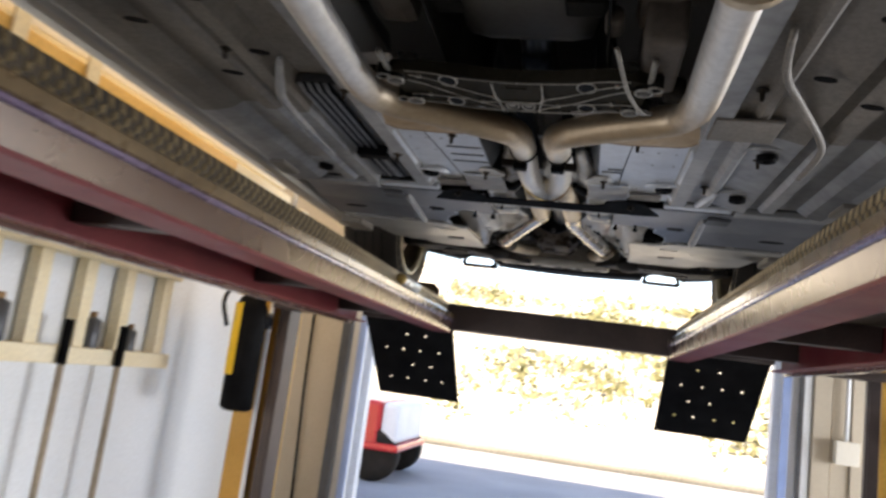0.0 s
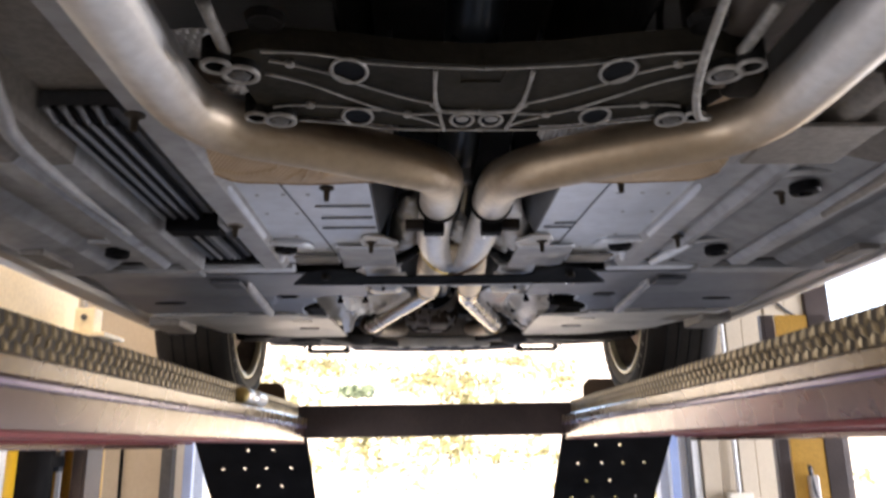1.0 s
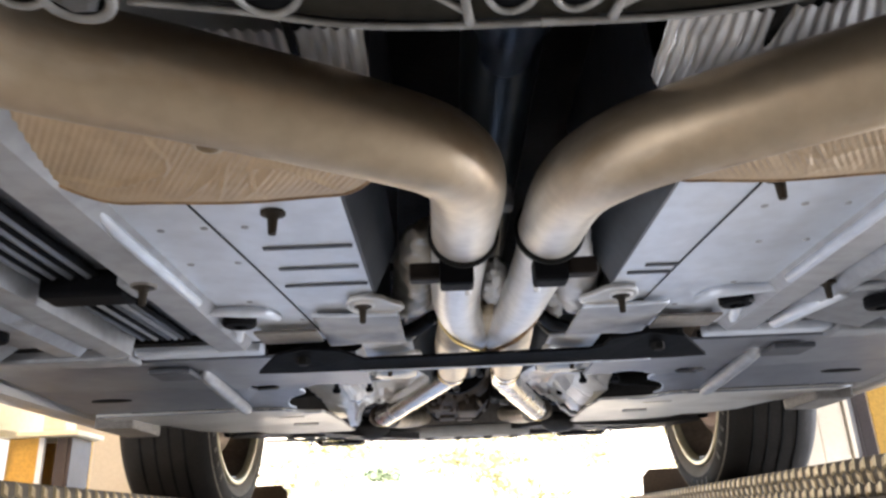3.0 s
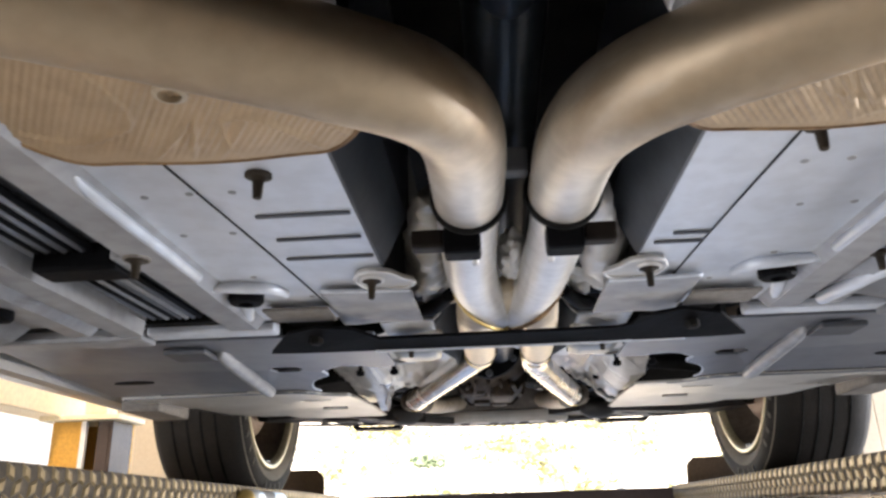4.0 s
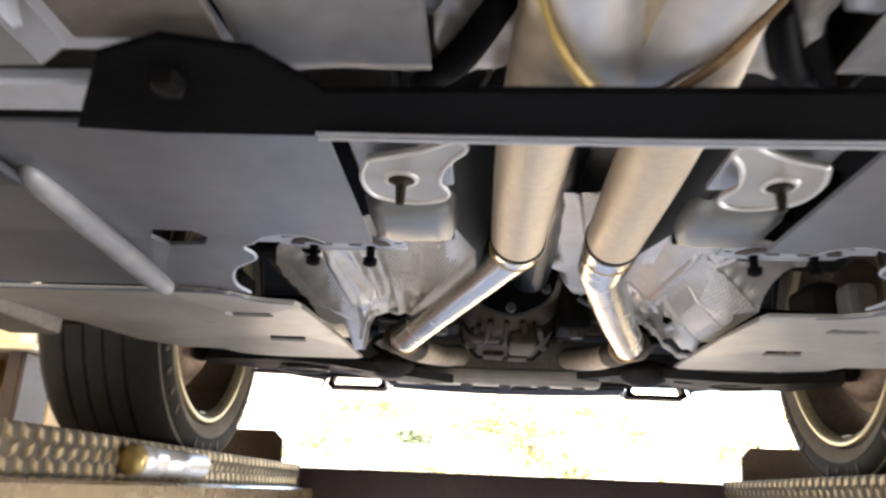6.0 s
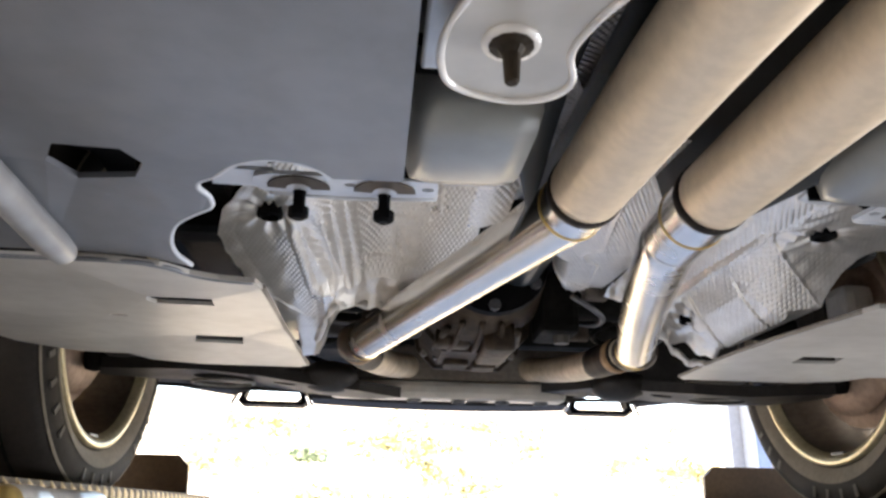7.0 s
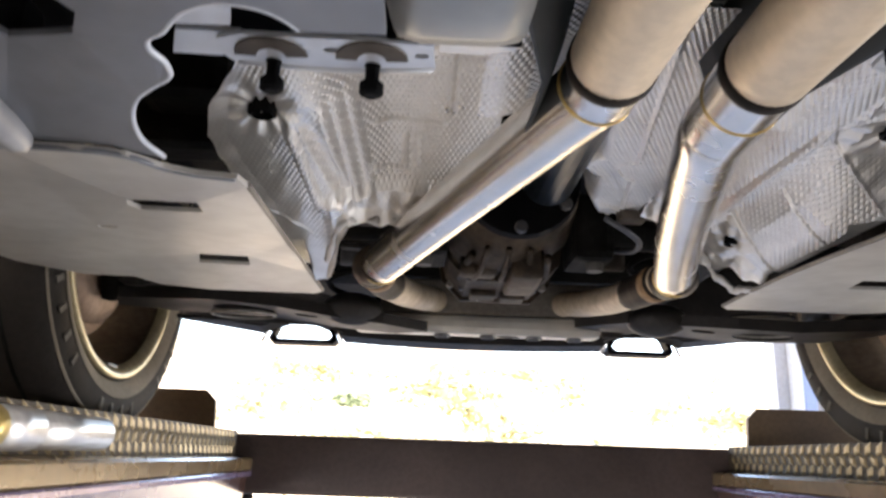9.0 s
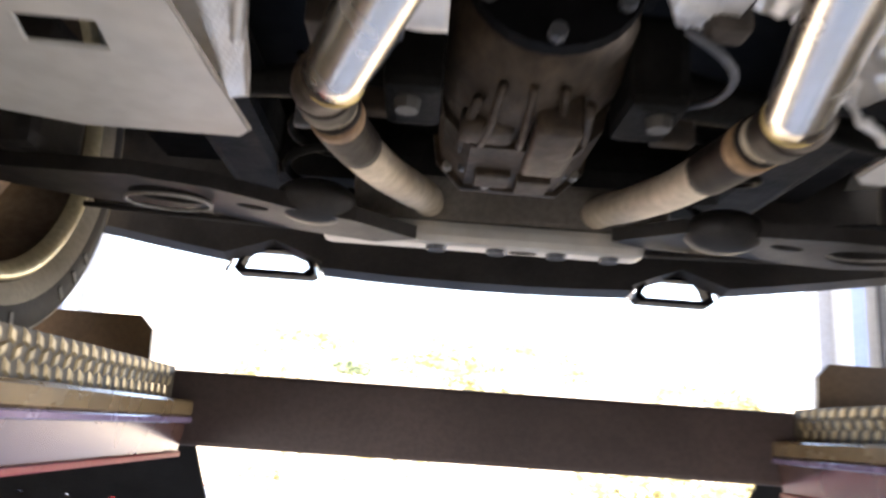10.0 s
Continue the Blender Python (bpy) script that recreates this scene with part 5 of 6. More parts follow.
    part("edge", tube(bmesh.new(), [(X(side, a), 3.874, 2.050 + 0.10 * max(0.0, (0.112 - a) / 0.06) ** 1.6) for a in (0.112, 0.095, 0.078, 0.060)], 0.002, 8, 4), FOIL, liner, smooth=True)
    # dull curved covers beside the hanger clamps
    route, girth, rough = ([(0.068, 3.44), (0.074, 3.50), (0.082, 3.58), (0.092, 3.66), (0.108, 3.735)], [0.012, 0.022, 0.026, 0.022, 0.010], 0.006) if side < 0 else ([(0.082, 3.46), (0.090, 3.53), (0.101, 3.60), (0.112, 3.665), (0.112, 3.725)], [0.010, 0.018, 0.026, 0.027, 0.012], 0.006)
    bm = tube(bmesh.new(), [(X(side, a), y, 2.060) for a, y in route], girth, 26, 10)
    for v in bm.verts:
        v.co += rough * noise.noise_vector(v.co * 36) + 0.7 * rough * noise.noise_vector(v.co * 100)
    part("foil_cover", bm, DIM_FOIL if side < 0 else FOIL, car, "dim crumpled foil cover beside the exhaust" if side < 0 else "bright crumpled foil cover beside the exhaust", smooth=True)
    part("rubber_strap", tube(bmesh.new(), [(X(side, 0.118), 3.805, 2.050), (X(side, 0.092), 3.770, 2.046), (X(side, 0.066), 3.715, 2.048)], [0.007, 0.010, 0.008], 12, 5), BLACK, car, "black rubber strap", smooth=True)
    cover = sheet(lambda x, y: 2.0215 + 0.0018 * noise.noise(Vector((x * 26, y * 24, 5))), X(side, 0.104), X(side, 0.202), 26, 3.604, 3.742, 22, 0.002)
    apron = part("foil_apron", cover, PANEL_GREY, car, "dull smooth metal apron", smooth=True)
    part("fold", tube(bmesh.new(), [(X(side, 0.202), 3.602, 2.0235), (X(side, 0.160), 3.602, 2.0222), (X(side, 0.105), 3.604, 2.0222)], 0.0026, 8, 4), PANEL, apron, smooth=True)
    part("foil_skirt", sheet(lambda x, y: 2.055 + 0.010 * noise.noise(Vector((x * 60, y * 60, 8))) + 0.15 * max(0.0, 0.10 - abs(x - CX)), X(side, 0.050), X(side, 0.105), 26, 3.655, 3.80, 34, 0.0015), FOIL, car, "crushed foil skirt", smooth=True)

def side_foil(a, y, d):
    roll = 0.055 * max(0.0, (0.030 - d) / 0.030) ** 2
    fold = 0.004 * max(0.0, 1 - abs(y - 4.600 - 0.5 * a) / 0.005) + 0.003 * max(0.0, 1 - abs(d - 0.060) / 0.004)
    return 2.135 + 0.05 * (y - 4.35) - 0.10 * max(0.0, a - 0.06) + roll - fold + 0.002 * noise.noise(Vector((a * 24, y * 16, 6)))


bm = grid(140, 420)
for v in bm.verts:
    u, w = v.co.x, v.co.y
    reach = 4.580 + 0.100 * min(u * 2.2, 1.0) ** 0.6 + 0.006 * noise.noise(Vector((u * 9, 0, 9)))
    y = 4.16 + w * (reach - 4.16)
    left = -0.016 + 0.167 * (y - 4.27) - 0.022 * max(0.0, 1 - abs(y - 4.505) / 0.028) ** 0.5
    d = (0.128 - left) * u
    torn = min(max((w - 0.90) / 0.1, 0.0), 1.0)
    v.co = Vector((X(1, left + d), y, side_foil(left + d, y, d) + dimple(left + d, y) * (1 - torn) + 0.006 * torn * noise.noise(Vector((d * 90, y * 60, 2)))))
part("tunnel_foil", bm, EMBOSS, car, "embossed foil lining the tunnel side", smooth=True)
corner = sheet(lambda x, y: 2.100 + 0.004 * noise.noise(Vector((x * 40, y * 40, 3))), X(-1, 0.190), X(-1, 0.119), 14, 4.515, 4.635, 16, 0.002)
part("foil_corner", corner, FOIL, car, "plain foil corner behind the rear pipe", smooth=True)
bm = bmesh.new()
got = bmesh.ops.create_uvsphere(bm, u_segments=56, v_segments=44, radius=1.0)["verts"]
bmesh.ops.transform(bm, matrix=Matrix.Translation((CX + 0.007, 3.615, 2.058)) @ Matrix.Diagonal((0.016, 0.066, 0.019, 1)), verts=got)
for v in bm.verts:
    v.co += 0.005 * noise.noise_vector(v.co * 60) + 0.004 * noise.noise_vector(v.co * 150)
part("foil_wrap", bm, FOIL, car, "small crumpled foil lump between the pipes", smooth=True)

# propshaft, gearbox tail and differential
shaft = part("propshaft", tube(bmesh.new(), [(CX, 2.75, 2.150), (CX, 3.4, 2.148), (CX, 4.60, 2.160)], 0.032, 24, 3), SHAFT, car, "dark blue-grey propeller shaft", smooth=True)
part("joint", lathe(bmesh.new(), [(-0.10, 0.026), (-0.08, 0.029), (0.0, 0.030), (0.02, 0.022), (0.05, 0.019), (0.06, 0.014)], (CX, 3.20, 2.118), "y", 28), SKY_TINTED, shaft, "shaft joint toned dark blue for the reflected sky", smooth=True)
part("bearing_bracket", box(CX - 0.016, CX + 0.020, 3.455, 3.475, 2.085, 2.110, bevel=0.004), PANEL_GREY, shaft, "grey bearing bracket")
DX = CX - 0.028
bm = lathe(bmesh.new(), [(0.0, 0.056), (0.015, 0.080), (0.04, 0.096), (0.07, 0.104), (0.10, 0.106), (0.14, 0.100), (0.15, 0.107), (0.17, 0.108), (0.18, 0.098), (0.24, 0.088), (0.29, 0.060)], (DX, 4.71, 2.195), "y", 48)
for v in bm.verts:
    d = v.co - Vector((DX, v.co.y, 2.195))
    v.co += d * (0.05 * math.cos(3 * math.atan2(d.z, d.x)) + 0.10 * noise.noise(v.co * 14))
diff = part("differential", bm, DIFF, car, "brown oxidised differential casting", smooth=True)
part("flange", lathe(bmesh.new(), [(0, 0.045), (0.0, 0.080), (0.014, 0.082), (0.022, 0.060), (0.05, 0.055)], (DX, 4.645, 2.182), "y", 30), BLACK, diff, "black drive flange")
for k in range(6):
    t = k * math.pi / 3 + math.pi / 2
    part("bolt", lathe(bmesh.new(), [(-0.010, 0.008), (-0.002, 0.009), (0.002, 0.009)], (DX + 0.068 * math.cos(t), 4.645, 2.180 + 0.068 * math.sin(t)), "y", 8), GREY_TRACK, diff)
for k in (-1, 1):
    part("rib", tube(bmesh.new(), [(DX + 0.055 * k, 4.76, 2.104), (DX + 0.066 * k, 4.86, 2.100), (DX + 0.060 * k, 4.95, 2.108)], 0.006, 8, 5), DIFF, diff, smooth=True)
    part("cover_bolt", lathe(bmesh.new(), [(0.004, 0.008), (-0.006, 0.007)], (DX + 0.058 * k, 4.93, 2.094), "z", 6), GREY_TRACK, diff)
part("sump", sweep_y([(DX - 0.092, 2.150), (DX - 0.086, 2.118), (DX - 0.056, 2.086), (DX + 0.056, 2.084), (DX + 0.088, 2.116), (DX + 0.094, 2.150)], 4.845, 4.975), DIFF, diff, "brown cast lower housing")
part("cover_flange", sweep_y([(DX - 0.098, 2.150), (DX - 0.092, 2.114), (DX - 0.060, 2.081), (DX + 0.060, 2.079), (DX + 0.094, 2.112), (DX + 0.100, 2.150)], 4.976, 4.986), DIFF, diff, "cover flange")
for k, (a, z) in enumerate(((-0.078, 2.100), (-0.03, 2.080), (0.03, 2.079), (0.080, 2.099))):
    part("cover_screw", lathe(bmesh.new(), [(-0.012, 0.006), (0.0, 0.007)], (DX + a, 4.972, z + 0.006), "y", 8), EDGE, diff)
part("drain_plug", lathe(bmesh.new(), [(0, 0.013), (-0.006, 0.011)], (DX + 0.02, 4.90, 2.086), "z", 8), GREY_TRACK, diff)
for side in (-1, 1):
    part("ear", box(DX + side * 0.090, DX + side * 0.150, 4.74, 4.84, 2.10, 2.20, bevel=0.012), CAST, diff)
    part("ear_bolt", lathe(bmesh.new(), [(0, 0.014), (-0.012, 0.012)], (DX + side * 0.125, 4.77, 2.10), "z", 8), PAN, diff)
    part("drive_shaft", tube(bmesh.new(), [(X(side, 0.11), 4.88, 2.19), (X(side, 0.35), 4.94, 2.185), (X(side, 0.62), 4.99, 2.175)], [0.034, 0.017, 0.03], 16, 6), CAST, car, "dark drive shaft", smooth=True)

part("pad", box(DX + 0.004, DX + 0.052, 4.765, 4.90, 2.074, 2.12, bevel=0.008), DIFF, diff, "raised cast pad", smooth=True)
part("pad", box(DX - 0.070, DX - 0.012, 4.80, 4.845, 2.086, 2.12, bevel=0.010), DIFF, diff, smooth=True)
part("cover_plate", box(DX - 0.046, DX - 0.004, 4.91, 4.955, 2.076, 2.092, bevel=0.004), DIFF, diff, "cover plate")
part("cover_plate", box(DX + 0.004, DX + 0.044, 4.915, 4.960, 2.073, 2.090, bevel=0.004), DIFF, diff)
for k in (-1, 0, 1):
    part("rib", tube(bmesh.new(), [(DX + 0.030 * k - 0.004, 4.735, 2.108), (DX + 0.036 * k - 0.004, 4.79, 2.090), (DX + 0.042 * k - 0.004, 4.84, 2.088)], 0.005, 8, 4), DIFF, diff, smooth=True)
# small brackets and lines round the differential
for x, y, z, w, d, m in ((-0.150, 4.69, 2.125, 0.040, 0.030, GREY_TRACK), (-0.205, 4.71, 2.130, 0.030, 0.045, DIRTY), (-0.165, 4.86, 2.120, 0.050, 0.022, DIRTY), (-0.230, 4.90, 2.115, 0.060, 0.014, GREY_TRACK), (0.150, 4.66, 2.130, 0.036, 0.028, DIRTY), (0.175, 4.88, 2.118, 0.050, 0.020, DIRTY)):
    part("bracket", box(DX + x - w / 2, DX + x + w / 2, y - d / 2, y + d / 2, z, z + 0.03, bevel=0.005), m, car)
part("line", tube(bmesh.new(), [(DX + 0.115, 4.66, 2.135), (DX + 0.150, 4.67, 2.118), (DX + 0.172, 4.70, 2.112), (DX + 0.174, 4.75, 2.115), (DX + 0.160, 4.80, 2.130)], 0.004, 10, 6), GREY_TRACK, car, "grey breather line", smooth=True)
part("line", tube(bmesh.new(), [(DX - 0.120, 4.66, 2.140), (DX - 0.160, 4.75, 2.120), (DX - 0.190, 4.80, 2.118), (DX - 0.250, 4.82, 2.125)], 0.005, 10, 6), GREY_TRACK, car, smooth=True)

# front subframe and engine
SX, SZ = CX - 0.010, 2.012


def S(s, a):
    return SX + s * a


outline = [(0.175, 2.913), (0.117, 2.922), (0.060, 2.935), (0.0, 2.940)]
lower = [(0.0, 3.062), (0.049, 3.061), (0.086, 3.057), (0.125, 3.046), (0.165, 3.036), (0.196, 3.030), (0.200, 2.985), (0.205, 2.925)]
ring = [(S(-1, a), y) for a, y in outline] + [(S(1, a), y) for a, y in reversed(outline[:-1])] + [(S(1, a), y) for a, y in reversed(lower)] + [(S(-1, a), y) for a, y in lower[1:]]
sub = part("subframe", plate(ring, (), 0.02, lambda x, y: SZ + 0.003), WEBS, car, "black cast crossmember with raised pale ribs")

sub.location = (0.002, -0.016, -0.020)


def rib(points, w=0.0016, s=1):
    w *= 0.75
    part("rib", tube(bmesh.new(), [(S(s, a), y, SZ) for a, y in points], [w * 1.3] + [w] * (len(points) - 2) + [w * 1.3], 8, 5), EDGE, sub, smooth=True)


for s in (-1, 1):
    rib([(0.175, 2.913), (0.144, 2.915), (0.117, 2.922), (0.093, 2.931), (0.038, 2.938), (0.0, 2.940)], s=s)
    rib([(0.171, 2.927), (0.154, 2.934), (0.124, 2.950), (0.103, 2.968), (0.070, 2.990), (0.038, 3.006)], s=s)
    rib([(0.178, 2.948), (0.148, 2.965), (0.118, 2.991), (0.088, 3.015), (0.065, 3.026), (0.036, 3.025)], s=s)
    rib([(0.183, 3.010), (0.169, 3.007), (0.148, 3.008), (0.117, 3.012), (0.088, 3.017)], s=s)
    rib([(0.165, 3.037), (0.125, 3.046), (0.086, 3.057), (0.049, 3.061), (0.0, 3.061)], 0.002, s=s)
    rib([(0.060, 3.032), (0.046, 3.041), (0.032, 3.052)], s=s)
    rib([(0.040, 2.944), (0.040, 2.975), (0.039, 3.004)], 0.0022, s)
    rib([(0.040, 3.004), (0.034, 3.018), (0.020, 3.021), (0.0, 3.0215)], 0.0032, s)
    rib([(0.036, 3.020), (0.033, 3.040), (0.030, 3.060)], 0.0024, s)
    for a, y, rx, ry in ((0.110, 2.944, 0.0145, 0.020), (0.110, 3.031, 0.0135, 0.018), (0.0135, 3.039, 0.0105, 0.014)):
        loop = [(a + rx * math.cos(t), y + ry * math.sin(t)) for t in np.linspace(0, 2 * math.pi, 12)]
        rib(loop, 0.0022, s)
        part("pocket", plate([(S(s, u), v) for u, v in loop[:-1]], (), 0.002, lambda x, y: SZ + 0.0005), BLACK, sub)
    part("slot_pad", plate(oval(S(s, 0.0135), 3.034, 0.006, 0.006, 12), (), 0.002, lambda x, y: SZ - 0.002), EDGE, sub)
    for a, y in ((0.156, 2.933), (0.150, 3.008), (0.064, 3.028), (0.040, 3.006)):
        part("pin_mark", lathe(bmesh.new(), [(0.003, 0.0042), (-0.0015, 0.0038), (-0.002, 0.002)], (S(s, a), y, SZ), "z", 12), EDGE, sub, smooth=True)
    for a, y, r, deep in ((0.196, 2.941, 0.0150, True), (0.212, 2.927, 0.0120, False), (0.180, 3.028, 0.0145, True), (0.200, 3.022, 0.0110, False)):
        boss = part("boss", lathe(bmesh.new(), [(0.016, r * 1.02), (-0.004, r), (-0.006, r * 0.86), (-0.005, r * 0.70), (0.004, r * 0.66), (0.006, 0.001)], (S(s, a), y, SZ), "z", 24), CAST, sub, "worn bolt boss", smooth=True)
        part("boss_lip", lathe(bmesh.new(), [(-0.0038, r * 1.03), (-0.0062, r * 1.02), (-0.0068, r * 0.90), (-0.0062, r * 0.74), (-0.0040, r * 0.70)], (S(s, a), y, SZ), "z", 28, False), EDGE, boss, "pale machined lip", smooth=True)
        if deep:
            part("bolt", lathe(bmesh.new(), [(0.004, 0.0098), (-0.006, 0.009), (-0.008, 0.005)], (S(s, a), y, SZ), "z", 6), PAN, boss)
    # rubber bush and arm beside the crossmember
    ay, az, am = (3.030, 2.046, 0.222) if s < 0 else (2.998, 2.025, 0.190)
    arm = part("arm", tube(bmesh.new(), [(S(s, am), ay, az), (S(s, am + 0.018), ay + 0.001, az), (S(s, am + 0.046), ay, az)], 0.0120, 16), BARREL, car, "brown cast mounting arm", smooth=True)
    part("bush", lathe(bmesh.new(), [(0.0, 0.012), (0.002, 0.0195), (0.008, 0.0215), (0.026, 0.0210), (0.034, 0.017), (0.035, 0.006)], (S(s, am + 0.040) if s > 0 else S(s, am + 0.075), ay - 0.001, az), "x", 24), RUBBER, arm, "dark rubber bush", smooth=True)
    part("sleeve", lathe(bmesh.new(), [(0.0, 0.0130), (0.006, 0.0134), (0.008, 0.0124)], (S(s, am + 0.016), ay, az), "x", 20), DIRTY, arm, smooth=True)
    if s > 0:
        part("side_member", box(S(s, 0.188), S(s, 0.246), 2.80, 2.985, 2.012, 2.10, bevel=0.010), DIRTY, car, "dull brown side member", smooth=True)
        part("side_flange", tube(bmesh.new(), [(S(s, 0.150), 2.80, 2.012), (S(s, 0.172), 2.93, 2.004), (S(s, 0.196), 3.005, 2.002), (S(s, 0.214), 3.022, 2.006)], 0.0035, 10, 5), EDGE, sub, "bright flange of the side member", smooth=True)
    if s < 0:
        for a0, y0, y1, z0 in ((0.226, 3.030, 3.095, 2.054), (0.219, 2.955, 3.006, 2.046)):
            bm = grid(56, 70)
            for v in bm.verts:
                a, y = a0 + 0.055 * v.co.x, y0 + (y1 - y0) * v.co.y
                v.co = Vector((S(s, a), y, z0 + 0.003 * noise.noise(Vector((a * 40, y * 30, 2))) + dimple(a, y, 0.0082, 0.0022)))
            part("foil_guard", bm, EMBOSS, car, "coarsely embossed foil guard", smooth=True)
    part("clip", tube(bmesh.new(), [(S(s, 0.200), 3.000, 2.018), (S(s, 0.190), 3.004, 2.012), (S(s, 0.178), 3.004, 2.012), (S(s, 0.164), 2.998, 2.013)], 0.0022, 8, 5), PAN, arm, smooth=True)
    part("lug", lathe(bmesh.new(), [(0.004, 0.016), (-0.003, 0.014), (-0.001, 0.010)], (S(s, 0.170), 2.90, 2.03), "z", 20), CAST, sub)
    part("gearbox_ear", box(S(s, 0.075), S(s, 0.135), 2.79, 2.835, 2.06, 2.072, bevel=0.006), CAST, car)
    part("side_channel", tube(bmesh.new(), [(S(s, 0.205), 2.86, SZ + 0.01), (S(s, 0.204), 2.93, SZ + 0.006), (S(s, 0.200), 2.96, SZ + 0.012)], 0.005, 10, 4), EDGE, sub, smooth=True)
    bm = grid(150, 60)
    for v in bm.verts:
        a = 0.080 + 0.150 * v.co.x
        front = 3.108 - 0.14 * max(0.0, a - 0.13)
        back = float(np.interp(a, (0.080, 0.092, 0.112, 0.230), (3.150, 3.172, 3.160, 3.075)))
        y = front + v.co.y * (back - front)
        v.co = Vector((S(s, a), y, 2.030 + 0.010 * (1 - v.co.y) - 0.0012 * math.sin(900 * a + 40 * y) + 0.003 * noise.noise(Vector((a * 60, y * 60, 4 + s)))))
    part("ribbed_foil", bm, FOIL, car, "ribbed foil strip behind the crossmember", smooth=True)
part("saddle", plate([(SX + a, y) for a, y in ((-0.038, 2.944), (0.040, 2.944), (0.040, 3.000), (0.028, 3.014), (0.0, 3.018), (-0.028, 3.014), (-0.039, 3.002))], [[(SX + a, y) for a, y in ((-0.020, 2.947), (0.018, 2.947), (0.015, 2.966), (-0.018, 2.966))]], 0.003, lambda x, y: SZ + 0.001 + 0.02 * (2.99 - y) ** 2 / 0.002 * 0.04), WEBS, sub, "brownish dirty saddle plate with a slot")
part("gearbox", lathe(bmesh.new(), [(-1.0, 0.05), (-0.95, 0.10), (-0.55, 0.11), (-0.30, 0.11), (-0.05, 0.10), (0.12, 0.085), (0.30, 0.055), (0.36, 0.045)], (CX, 2.72, 2.215), "y", 36), CAST, car, "dark gearbox casing", smooth=True)
part("gearbox_pan", box(CX - 0.112, CX + 0.115, 2.42, 2.995, 2.085, 2.25, bevel=0.045), PAN, car, "dull grey rounded gearbox pan", smooth=True)
part("engine_shelf", box(X(-1, 0.24), X(1, 0.24), 2.2, 2.93, 2.20, 2.26, bevel=0.02), CAST, car)
for s in (-1, 1):
    part("engine_mount", box(X(s, 0.165), X(s, 0.235), 2.60, 2.90, 2.07, 2.20, bevel=0.02), DIRTY, car, "dull brown side member")
sensor = part("sensor", lathe(bmesh.new(), [(-0.03, 0.012), (-0.02, 0.014), (0.02, 0.014), (0.03, 0.008)], (X(1, 0.135), 2.845, 2.06), "y", 14), DIRTY, car, "dull oxygen sensor", smooth=True)
part("sensor_lead", tube(bmesh.new(), [(X(1, 0.135), 2.875, 2.06), (X(1, 0.142), 2.93, 2.05), (X(1, 0.165), 2.99, 2.05), (X(1, 0.195), 3.01, 2.055)], 0.003, 8), CAST, sensor, smooth=True)

